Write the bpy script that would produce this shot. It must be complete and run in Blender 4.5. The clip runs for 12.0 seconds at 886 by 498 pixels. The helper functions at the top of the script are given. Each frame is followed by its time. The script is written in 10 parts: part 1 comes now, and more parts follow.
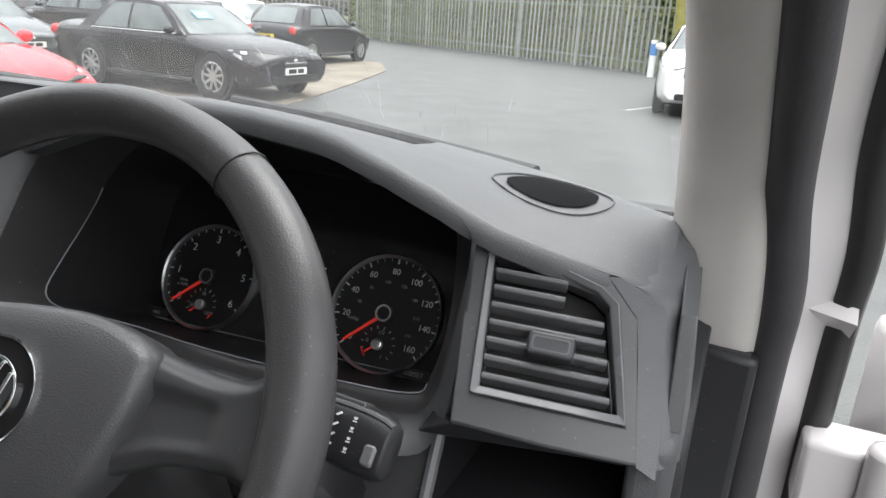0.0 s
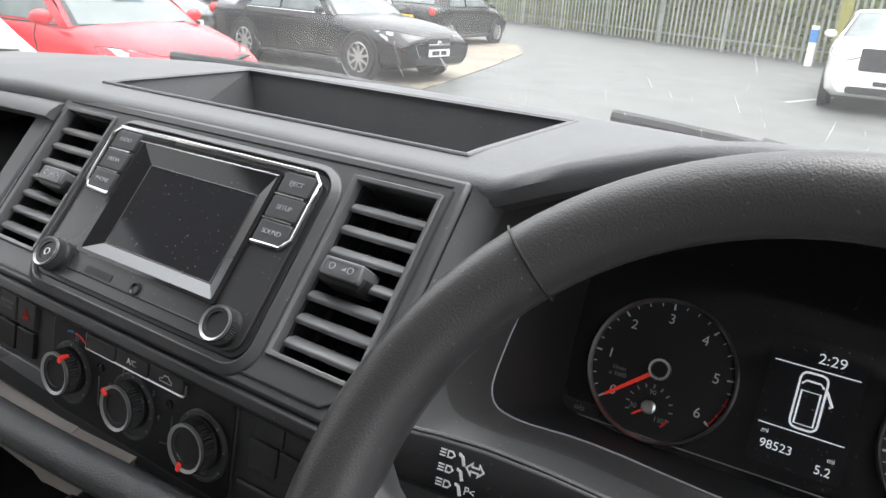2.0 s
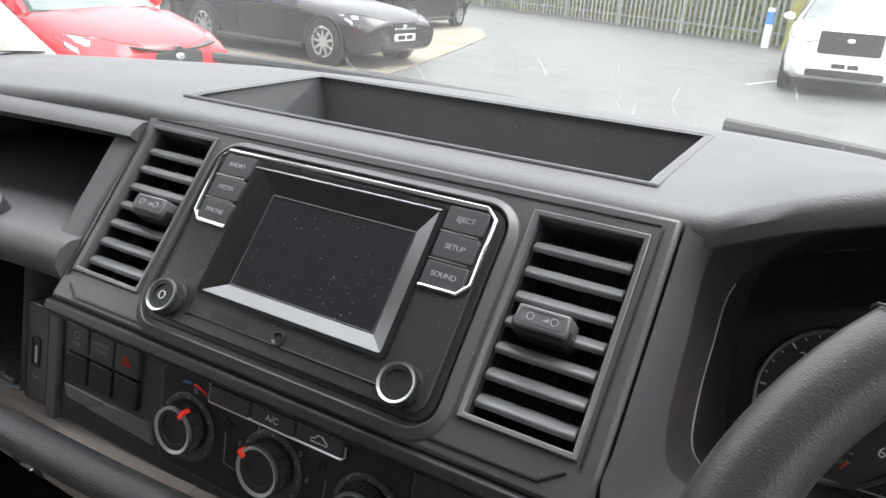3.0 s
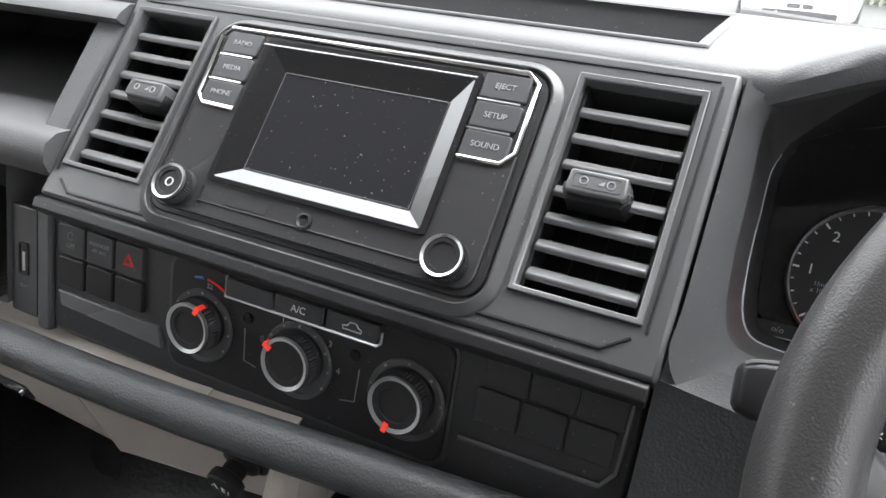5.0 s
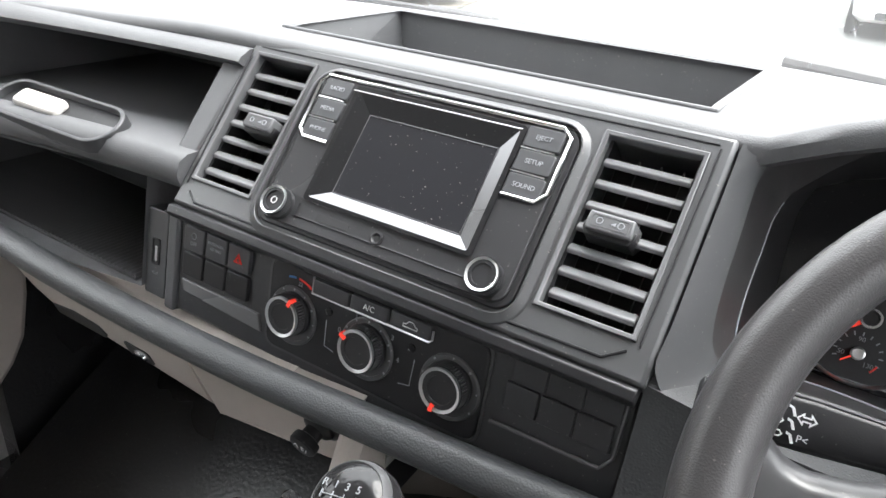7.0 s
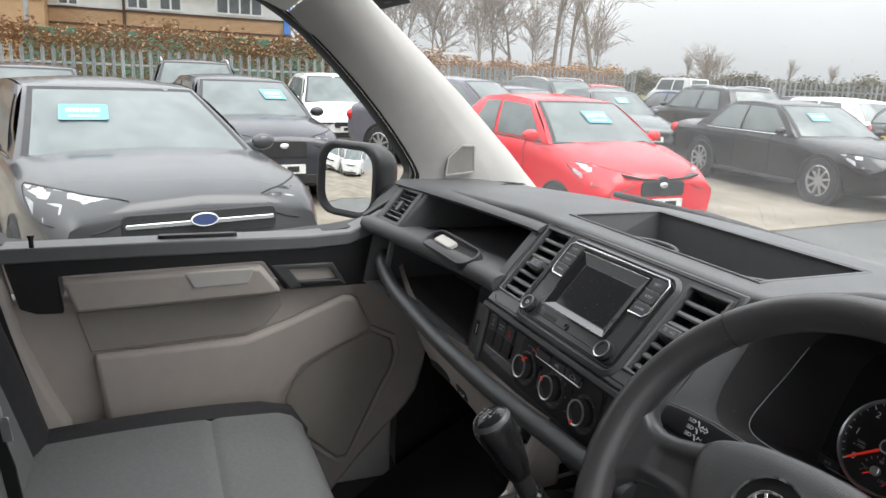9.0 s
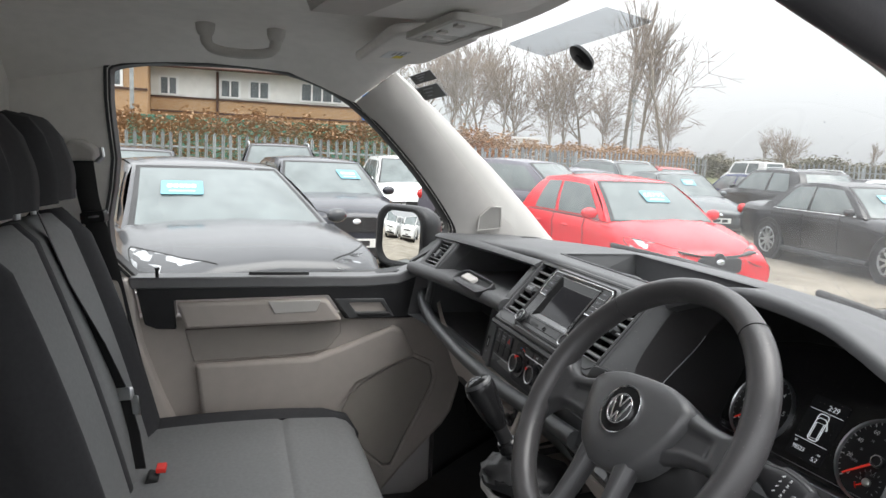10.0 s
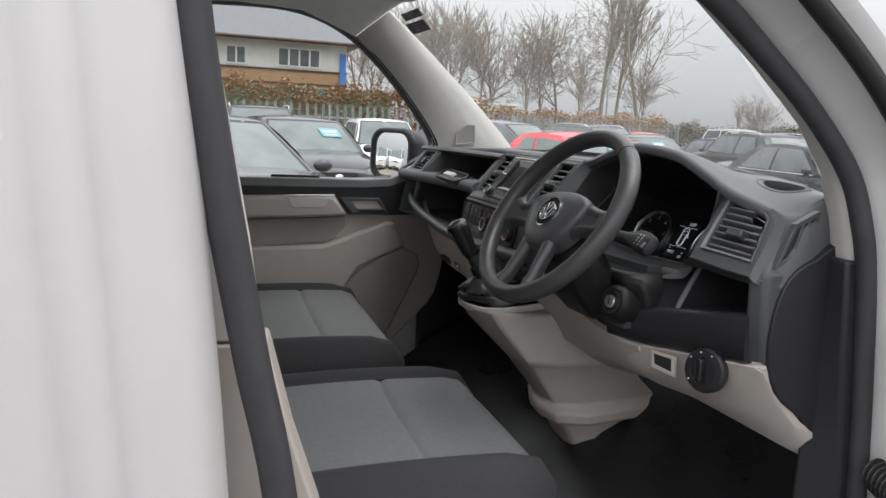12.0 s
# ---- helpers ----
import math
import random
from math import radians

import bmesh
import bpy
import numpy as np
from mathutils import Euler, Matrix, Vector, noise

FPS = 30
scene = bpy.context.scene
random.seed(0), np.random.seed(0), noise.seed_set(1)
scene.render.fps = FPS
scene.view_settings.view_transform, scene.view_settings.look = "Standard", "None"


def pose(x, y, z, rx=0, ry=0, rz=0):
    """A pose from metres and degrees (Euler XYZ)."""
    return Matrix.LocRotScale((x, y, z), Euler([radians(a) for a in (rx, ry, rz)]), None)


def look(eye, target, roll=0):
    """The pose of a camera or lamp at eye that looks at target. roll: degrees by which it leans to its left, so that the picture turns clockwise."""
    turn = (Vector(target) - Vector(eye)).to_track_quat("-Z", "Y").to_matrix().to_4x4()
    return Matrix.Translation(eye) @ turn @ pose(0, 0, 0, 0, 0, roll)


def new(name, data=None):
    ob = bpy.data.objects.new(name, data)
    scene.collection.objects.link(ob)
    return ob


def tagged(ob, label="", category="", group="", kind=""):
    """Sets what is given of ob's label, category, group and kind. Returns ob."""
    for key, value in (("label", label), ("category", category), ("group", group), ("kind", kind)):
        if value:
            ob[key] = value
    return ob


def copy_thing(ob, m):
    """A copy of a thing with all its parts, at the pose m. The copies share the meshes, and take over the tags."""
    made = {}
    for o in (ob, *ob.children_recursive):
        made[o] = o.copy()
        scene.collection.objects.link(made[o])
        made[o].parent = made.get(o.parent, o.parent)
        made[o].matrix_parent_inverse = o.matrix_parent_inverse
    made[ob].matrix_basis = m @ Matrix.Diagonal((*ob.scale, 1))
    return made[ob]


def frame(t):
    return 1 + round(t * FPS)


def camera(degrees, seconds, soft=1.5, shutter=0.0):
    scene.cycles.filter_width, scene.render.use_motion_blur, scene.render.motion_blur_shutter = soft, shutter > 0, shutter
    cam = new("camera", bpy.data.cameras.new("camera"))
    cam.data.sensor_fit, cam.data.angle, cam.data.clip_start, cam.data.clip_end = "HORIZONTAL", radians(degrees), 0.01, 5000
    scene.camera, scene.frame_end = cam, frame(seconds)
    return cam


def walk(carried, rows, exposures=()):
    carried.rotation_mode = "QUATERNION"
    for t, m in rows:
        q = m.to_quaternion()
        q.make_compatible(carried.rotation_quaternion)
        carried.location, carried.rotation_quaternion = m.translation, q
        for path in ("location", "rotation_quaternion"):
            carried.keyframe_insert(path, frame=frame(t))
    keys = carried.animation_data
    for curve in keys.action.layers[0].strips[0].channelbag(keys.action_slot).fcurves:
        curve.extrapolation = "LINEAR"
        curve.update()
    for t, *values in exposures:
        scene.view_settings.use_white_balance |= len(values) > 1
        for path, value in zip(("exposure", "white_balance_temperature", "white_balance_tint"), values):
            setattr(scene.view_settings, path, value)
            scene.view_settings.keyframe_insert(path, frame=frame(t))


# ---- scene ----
import mathutils
cam = camera(63.6, 12.0)
PATH = [
    (0, (0.798, -0.32, 1.578), (0.071, 1.431, 0.942), 3.2),
    (0.5, (0.678, -0.288, 1.56), (-0.198, 1.387, 0.905), 3.3),
    (1, (0.595, -0.29, 1.556), (-0.395, 1.313, 0.886), 3.2),
    (1.5, (0.508, -0.283, 1.567), (-0.516, 1.295, 0.887), 3.3),
    (2, (0.43, -0.277, 1.57), (-0.565, 1.311, 0.871), 3.5),
    (2.5, (0.357, -0.288, 1.577), (-0.592, 1.323, 0.866), 3.3),
    (2.7, (0.322, -0.295, 1.58), (-0.605, 1.325, 0.86), 3.4),
    (4.3, (0.232, -0.313, 1.546), (-0.539, 1.342, 0.73), 3.7),
    (4.5, (0.232, -0.316, 1.538), (-0.529, 1.336, 0.705), 3.7),
    (5, (0.238, -0.315, 1.524), (-0.522, 1.324, 0.666), 3.8),
    (5.5, (0.234, -0.322, 1.519), (-0.534, 1.294, 0.627), 3.8),
    (6, (0.23, -0.333, 1.505), (-0.559, 1.257, 0.584), 3.8),
    (6.5, (0.246, -0.347, 1.533), (-0.599, 1.22, 0.621), 4.0),
    (6.7, (0.259, -0.358, 1.551), (-0.614, 1.197, 0.646), 4.0),
    (8.3, (0.605, -0.448, 1.677), (-0.974, 0.601, 1.038), 2.9),
    (8.5, (0.659, -0.459, 1.677), (-1.001, 0.484, 1.084), 2.8),
    (9, (0.785, -0.51, 1.678), (-1.012, 0.231, 1.205), 2.6),
    (9.5, (0.967, -0.519, 1.669), (-0.899, 0.104, 1.313), 2.6),
    (10, (1.175, -0.546, 1.661), (-0.727, 0.014, 1.401), 2.6),
    (10.5, (1.382, -0.591, 1.645), (-0.533, -0.054, 1.433), 2.7),
    (11, (1.488, -0.646, 1.588), (-0.419, -0.087, 1.366), 2.7),
    (11.5, (1.579, -0.673, 1.549), (-0.306, -0.063, 1.273), 2.7),
    (12, (1.646, -0.702, 1.518), (-0.224, -0.081, 1.176), 2.8),
]
walk(cam, [(t, look(eye, target, roll)) for t, eye, target, roll in PATH],
     [(0, 0.78), (0.5, 0.9), (1.5, 1.1), (2.7, 1.12), (4.3, 1.5), (5.0, 1.78), (5.5, 2.02), (6.0, 2.22), (6.5, 2.36), (8.3, 0.85), (9.0, 0.6), (9.5, 0.66), (10.5, 0.72), (11.0, 0.2), (12, 0.2)])

# exposure and white balance of the walk are keyed above; world and lights next
world = bpy.data.worlds.new("overcast_sky")
scene.world = world
world.use_nodes = True
wn, wl = world.node_tree.nodes, world.node_tree.links
sky = wn.new("ShaderNodeTexSky")
sky.sky_type = "NISHITA"
sky.sun_disc = False
sky.sun_elevation, sky.sun_rotation = radians(48), radians(160)
sky.air_density, sky.dust_density, sky.ozone_density = 1.0, 4.0, 1.0
desat = wn.new("ShaderNodeHueSaturation")
desat.inputs["Saturation"].default_value = 0.12
desat.inputs["Value"].default_value = 1.0
wl.new(sky.outputs["Color"], desat.inputs["Color"])
cloud_co = wn.new("ShaderNodeTexCoord")
cloud = wn.new("ShaderNodeTexNoise")
cloud.inputs["Scale"].default_value = 2.2
cloud.inputs["Detail"].default_value = 5
wl.new(cloud_co.outputs["Generated"], cloud.inputs["Vector"])
ramp = wn.new("ShaderNodeValToRGB")
ramp.color_ramp.elements[0].position, ramp.color_ramp.elements[0].color = 0.3, (6.6, 6.8, 7.1, 1)
ramp.color_ramp.elements[1].position, ramp.color_ramp.elements[1].color = 0.7, (7.7, 7.8, 8.0, 1)
wl.new(cloud.outputs["Fac"], ramp.inputs["Fac"])
mixw = wn.new("ShaderNodeMix")
mixw.data_type = "RGBA"
mixw.inputs[0].default_value = 0.85
wl.new(desat.outputs["Color"], mixw.inputs[6])
wl.new(ramp.outputs["Color"], mixw.inputs[7])
# an overcast sky is three times as bright overhead as at the horizon
up_sep = wn.new("ShaderNodeSeparateXYZ")
wl.new(cloud_co.outputs["Generated"], up_sep.inputs[0])
lift = wn.new("ShaderNodeMapRange")
lift.inputs["From Min"].default_value, lift.inputs["From Max"].default_value = 0.0, 1.0
lift.inputs["To Min"].default_value, lift.inputs["To Max"].default_value = 0.68, 3.5
wl.new(up_sep.outputs["Z"], lift.inputs["Value"])
dome = wn.new("ShaderNodeMix")
dome.data_type, dome.blend_type = "RGBA", "MULTIPLY"
dome.inputs[0].default_value = 1.0
wl.new(mixw.outputs[2], dome.inputs[6])
wl.new(lift.outputs[0], dome.inputs[7])
wl.new(dome.outputs[2], wn["Background"].inputs["Color"])
wn["Background"].inputs["Strength"].default_value = 0.105

sun_data = bpy.data.lights.new("sun", "SUN")
sun_data.energy, sun_data.angle, sun_data.color = 1.4, radians(40), (1.0, 0.97, 0.93)
sun = new("sun", sun_data)
sun.matrix_world = look((4, 7, 15), (0, 0, 0))

# ---------------------------------------------------------------- helpers
V = Vector


class Fr:
    """A flat working frame: origin, across, up, and out of the surface."""

    def __init__(self, o, u, v):
        self.o, self.u = V(o), V(u).normalized()
        v = V(v)
        self.v = (v - self.u * v.dot(self.u)).normalized()
        self.n = self.u.cross(self.v)

    def __call__(self, a, b, d=0.0):
        return self.o + self.u * a + self.v * b + self.n * d


def thing(name, at, label, category, group="", kind=""):
    ob = new(name)
    ob.empty_display_size = 0.05
    ob.location = at
    tagged(ob, label, category, group, kind)
    return ob


def finish(name, bm, material, smooth=35, bevel=0.0, segments=2):
    bmesh.ops.recalc_face_normals(bm, faces=bm.faces)
    me = bpy.data.meshes.new(name)
    for f in bm.faces:
        f.smooth = smooth > 0
    bm.to_mesh(me)
    bm.free()
    if smooth:
        me.set_sharp_from_angle(angle=radians(smooth))
    for m in material if isinstance(material, (list, tuple)) else [material]:
        me.materials.append(m)
    ob = new(name, me)
    if bevel:
        mod = ob.modifiers.new("rounding", "BEVEL")
        mod.width, mod.segments, mod.limit_method, mod.angle_limit = bevel, segments, "ANGLE", radians(40)
        mod.harden_normals = False
    return ob


def part(name, bm, material, parent, label="", smooth=35, bevel=0.0, segments=2, local=False):
    ob = finish(name, bm, material, smooth, bevel, segments)
    ob.parent = parent
    if parent.type == "EMPTY" and not local:
        ob.matrix_parent_inverse = parent.matrix_basis.inverted()
    if label:
        ob["label"] = label
    return ob


def solid(name, bm, material, label, category, kind="", group="", smooth=35, bevel=0.0, segments=2):
    ob = finish(name, bm, material, smooth, bevel, segments)
    return tagged(ob, label, category, group, kind)


def bm_new():
    return bmesh.new()


def prism(bm, loop_a, loop_b, mi=0):
    """A solid between two loops of points."""
    a, b = [bm.verts.new(p) for p in loop_a], [bm.verts.new(p) for p in loop_b]
    n = len(a)
    fs = [bm.faces.new(a[::-1]), bm.faces.new(b)]
    for i in range(n):
        fs.append(bm.faces.new((a[i], a[(i + 1) % n], b[(i + 1) % n], b[i])))
    for f in fs:
        f.material_index = mi
    return bm


def slab(bm, fr, poly, d0, d1, inset=0.0, mi=0):
    """A polygon of the frame, drawn out from depth d0 to d1; inset: the top shrinks towards the middle."""
    cx, cy = sum(p[0] for p in poly) / len(poly), sum(p[1] for p in poly) / len(poly)
    top = []
    for a, b in poly:
        r = math.hypot(a - cx, b - cy) or 1
        k = max(0.0, 1 - inset / r)
        top.append((cx + (a - cx) * k, cy + (b - cy) * k))
    return prism(bm, [fr(a, b, d0) for a, b in poly], [fr(a, b, d1) for a, b in top], mi)


def rrect(cx, cy, w, h, r, seg=4, skew=0.0):
    pts = []
    for sx, sy, a0 in ((1, 1, 0), (-1, 1, 90), (-1, -1, 180), (1, -1, 270)):
        for i in range(seg + 1):
            a = radians(a0 + 90 * i / seg)
            x, y = cx + sx * (w / 2 - r) + r * math.cos(a), cy + sy * (h / 2 - r) + r * math.sin(a)
            pts.append((x + skew * (y - cy), y))
    return pts


def circle(cx, cy, r, seg=32, sx=1.0, sy=1.0):
    return [(cx + sx * r * math.cos(2 * math.pi * i / seg), cy + sy * r * math.sin(2 * math.pi * i / seg)) for i in range(seg)]


def ring(bm, fr, outer, inner, d0, d1, din=None, mi=0):
    """A frame between two loops with as many points each; din: the inner edge's own height."""
    din = d1 if din is None else din
    n = len(outer)
    a = [bm.verts.new(fr(x, y, d0)) for x, y in outer]
    b = [bm.verts.new(fr(x, y, d1)) for x, y in outer]
    c = [bm.verts.new(fr(x, y, din)) for x, y in inner]
    d = [bm.verts.new(fr(x, y, d0)) for x, y in inner]
    for i in range(n):
        j = (i + 1) % n
        for q in ((a[i], a[j], b[j], b[i]), (b[i], b[j], c[j], c[i]), (c[i], c[j], d[j], d[i]), (d[i], d[j], a[j], a[i])):
            bm.faces.new(q).material_index = mi
    return bm


def loft(bm, loops, closed=True, caps=True, mi=0, wrap=False):
    rows = [[bm.verts.new(p) for p in lp] for lp in loops]
    n = len(rows[0])
    pairs = list(zip(rows, rows[1:])) + ([(rows[-1], rows[0])] if wrap else [])
    for r0, r1 in pairs:
        for i in range(n if closed else n - 1):
            j = (i + 1) % n
            bm.faces.new((r0[i], r0[j], r1[j], r1[i])).material_index = mi
    if caps and closed and not wrap:
        bm.faces.new(rows[0][::-1]).material_index = mi
        bm.faces.new(rows[-1]).material_index = mi
    return rows


def tube(bm, pts, radius, seg=10, closed=False, caps=True, mi=0, flat=1.0):
    """A tube along points; radius: one number or one a point; flat squeezes its second axis."""
    pts = [V(p) for p in pts]
    n = len(pts)
    rad = radius if isinstance(radius, (list, tuple)) else [radius] * n
    loops, ref = [], None
    for i, p in enumerate(pts):
        t = (pts[(i + 1) % n] - pts[i - 1]) if closed else (pts[min(i + 1, n - 1)] - pts[max(i - 1, 0)])
        t.normalize()
        if ref is None:
            ref = t.orthogonal().normalized()
        ref = (ref - t * ref.dot(t)).normalized()
        o = t.cross(ref)
        loops.append([p + (ref * math.cos(2 * math.pi * k / seg) + o * math.sin(2 * math.pi * k / seg) * flat) * rad[i] for k in range(seg)])
    loft(bm, loops, True, caps and not closed, mi, closed)
    return bm


def lathe(bm, fr, cu, cv, profile, seg=32, mi=0, caps=True):
    """Turns (radius, height) pairs round the frame's normal at (cu, cv)."""
    loops = [[fr(cu + r * math.cos(2 * math.pi * k / seg), cv + r * math.sin(2 * math.pi * k / seg), h) for k in range(seg)] for r, h in profile]
    loft(bm, loops, True, caps, mi)
    return bm


def box(bm, x0, x1, y0, y1, z0, z1, mi=0):
    return prism(bm, [V((x0, y0, z0)), V((x1, y0, z0)), V((x1, y1, z0)), V((x0, y1, z0))],
                 [V((x0, y0, z1)), V((x1, y0, z1)), V((x1, y1, z1)), V((x0, y1, z1))], mi)


def sheet(bm, rows, thick=None, mi=0):
    """A sheet over rows of points; thick: a vector by which a second skin lies behind it."""
    g = [[bm.verts.new(p) for p in r] for r in rows]
    h = [[bm.verts.new(V(p) + V(thick)) for p in r] for r in rows] if thick else None
    m, n = len(g), len(g[0])
    for i in range(m - 1):
        for j in range(n - 1):
            bm.faces.new((g[i][j], g[i][j + 1], g[i + 1][j + 1], g[i + 1][j])).material_index = mi
            if h:
                bm.faces.new((h[i][j], h[i + 1][j], h[i + 1][j + 1], h[i][j + 1])).material_index = mi
    if h:
        rim = [(0, j) for j in range(n)] + [(i, n - 1) for i in range(1, m)] + [(m - 1, j) for j in range(n - 2, -1, -1)] + [(i, 0) for i in range(m - 2, 0, -1)]
        for k in range(len(rim)):
            (a, b), (c, d) = rim[k], rim[(k + 1) % len(rim)]
            bm.faces.new((g[a][b], h[a][b], h[c][d], g[c][d])).material_index = mi
    return bm


def interp(table, x):
    """Smooth reading of a table of (x, value)."""
    if x <= table[0][0]:
        return table[0][1]
    for (a, va), (b, vb) in zip(table, table[1:]):
        if x <= b:
            k = (x - a) / (b - a)
            return va + (vb - va) * k
    return table[-1][1]


def arc(pts, steps=8):
    """A smooth curve through points."""
    pts = [V(p) for p in pts]
    out = []
    for i in range(len(pts) - 1):
        p0, p1, p2, p3 = pts[max(i - 1, 0)], pts[i], pts[i + 1], pts[min(i + 2, len(pts) - 1)]
        for s in range(steps):
            t = s / steps
            out.append(0.5 * ((2 * p1) + (p2 - p0) * t + (2 * p0 - 5 * p1 + 4 * p2 - p3) * t * t + (3 * p1 - p0 - 3 * p2 + p3) * t ** 3))
    out.append(pts[-1])
    return out


def lettering(text, fr, a, b, size, material, parent, d=0.0006, name="lettering", align="CENTER", turn=0.0, squash=1.0):
    """Raised writing on a frame, with the built-in font."""
    cu = bpy.data.curves.new(name, "FONT")
    cu.body, cu.size, cu.align_x, cu.align_y, cu.extrude = text, size, align, "CENTER", 0.0002
    tmp = bpy.data.objects.new("tmp", cu)
    scene.collection.objects.link(tmp)
    me = bpy.data.meshes.new_from_object(tmp)
    bpy.data.objects.remove(tmp)
    bpy.data.curves.remove(cu)
    c, s = math.cos(radians(turn)), math.sin(radians(turn))
    for v in me.vertices:
        x, y, z = v.co.x * squash, v.co.y, v.co.z
        v.co = fr(a + x * c - y * s, b + x * s + y * c, d + z)
    me.materials.clear()
    me.materials.append(material)
    me.name = name
    ob = new(name, me)
    ob.parent = parent
    if parent.type == "EMPTY":
        ob.matrix_parent_inverse = parent.matrix_basis.inverted()
    return ob


# ---------------------------------------------------------------- materials
def material(name, color, rough=0.5, metal=0.0, vary=0.12, scale=30.0, bump=0.0, bump_scale=400.0, cells=False, rough_vary=0.08, coat=0.0, spec=0.5, big=3.0, dirt=0.0, island=False):
    m = bpy.data.materials.new(name)
    m.use_nodes = True
    nt = m.node_tree
    b = nt.nodes["Principled BSDF"]
    b.inputs["Roughness"].default_value = rough
    b.inputs["Metallic"].default_value = metal
    b.inputs["Specular IOR Level"].default_value = spec
    b.inputs["Coat Weight"].default_value = coat
    b.inputs["Coat Roughness"].default_value = 0.06
    co = nt.nodes.new("ShaderNodeTexCoord")
    fine = nt.nodes.new("ShaderNodeTexNoise")
    fine.inputs["Scale"].default_value, fine.inputs["Detail"].default_value = scale, 6
    wide = nt.nodes.new("ShaderNodeTexNoise")
    wide.inputs["Scale"].default_value, wide.inputs["Detail"].default_value = big, 3
    for t in (fine, wide):
        nt.links.new(co.outputs["Object"], t.inputs["Vector"])
    add = nt.nodes.new("ShaderNodeMath")
    add.operation = "ADD"
    nt.links.new(fine.outputs["Fac"], add.inputs[0])
    nt.links.new(wide.outputs["Fac"], add.inputs[1])
    rng = nt.nodes.new("ShaderNodeMapRange")
    rng.inputs["From Min"].default_value, rng.inputs["From Max"].default_value = 0.6, 1.4
    rng.inputs["To Min"].default_value, rng.inputs["To Max"].default_value = 1 - vary, 1 + vary
    nt.links.new(add.outputs[0], rng.inputs["Value"])
    mul = nt.nodes.new("ShaderNodeMix")
    mul.data_type, mul.blend_type = "RGBA", "MULTIPLY"
    mul.inputs[0].default_value = 1.0
    mul.inputs[6].default_value = (*color, 1)
    nt.links.new(rng.outputs[0], mul.inputs[7])
    out_col = mul.outputs[2]
    if island:
        info = nt.nodes.new("ShaderNodeObjectInfo")
        r2 = nt.nodes.new("ShaderNodeMapRange")
        r2.inputs["To Min"].default_value, r2.inputs["To Max"].default_value = 0.75, 1.2
        nt.links.new(info.outputs["Random"], r2.inputs["Value"])
        m2 = nt.nodes.new("ShaderNodeMix")
        m2.data_type, m2.blend_type = "RGBA", "MULTIPLY"
        m2.inputs[0].default_value = 1.0
        nt.links.new(out_col, m2.inputs[6])
        nt.links.new(r2.outputs[0], m2.inputs[7])
        out_col = m2.outputs[2]
    if dirt:
        sp = nt.nodes.new("ShaderNodeTexNoise")
        sp.inputs["Scale"].default_value, sp.inputs["Detail"].default_value = 420.0, 2
        nt.links.new(co.outputs["Object"], sp.inputs["Vector"])
        r3 = nt.nodes.new("ShaderNodeMapRange")
        r3.inputs["From Min"].default_value, r3.inputs["From Max"].default_value = 0.70, 0.76
        r3.inputs["To Min"].default_value, r3.inputs["To Max"].default_value = 0.0, dirt
        nt.links.new(sp.outputs["Fac"], r3.inputs["Value"])
        m3 = nt.nodes.new("ShaderNodeMix")
        m3.data_type = "RGBA"
        m3.inputs[7].default_value = (0.45, 0.43, 0.40, 1)
        nt.links.new(r3.outputs[0], m3.inputs[0])
        nt.links.new(out_col, m3.inputs[6])
        out_col = m3.outputs[2]
    nt.links.new(out_col, b.inputs["Base Color"])
    if rough_vary:
        rr = nt.nodes.new("ShaderNodeMapRange")
        rr.inputs["From Min"].default_value, rr.inputs["From Max"].default_value = 0.3, 0.7
        rr.inputs["To Min"].default_value, rr.inputs["To Max"].default_value = max(0.02, rough - rough_vary), min(1, rough + rough_vary)
        nt.links.new(wide.outputs["Fac"], rr.inputs["Value"])
        nt.links.new(rr.outputs[0], b.inputs["Roughness"])
    if bump:
        if cells:
            g = nt.nodes.new("ShaderNodeTexVoronoi")
            g.feature = "SMOOTH_F1"
            g.inputs["Scale"].default_value = bump_scale
            src = g.outputs["Distance"]
        else:
            g = nt.nodes.new("ShaderNodeTexNoise")
            g.inputs["Scale"].default_value, g.inputs["Detail"].default_value = bump_scale, 3
            src = g.outputs["Fac"]
        nt.links.new(co.outputs["Object"], g.inputs["Vector"])
        bp = nt.nodes.new("ShaderNodeBump")
        bp.inputs["Strength"].default_value, bp.inputs["Distance"].default_value = bump, 0.3 / bump_scale
        nt.links.new(src, bp.inputs["Height"])
        nt.links.new(bp.outputs[0], b.inputs["Normal"])
    return m


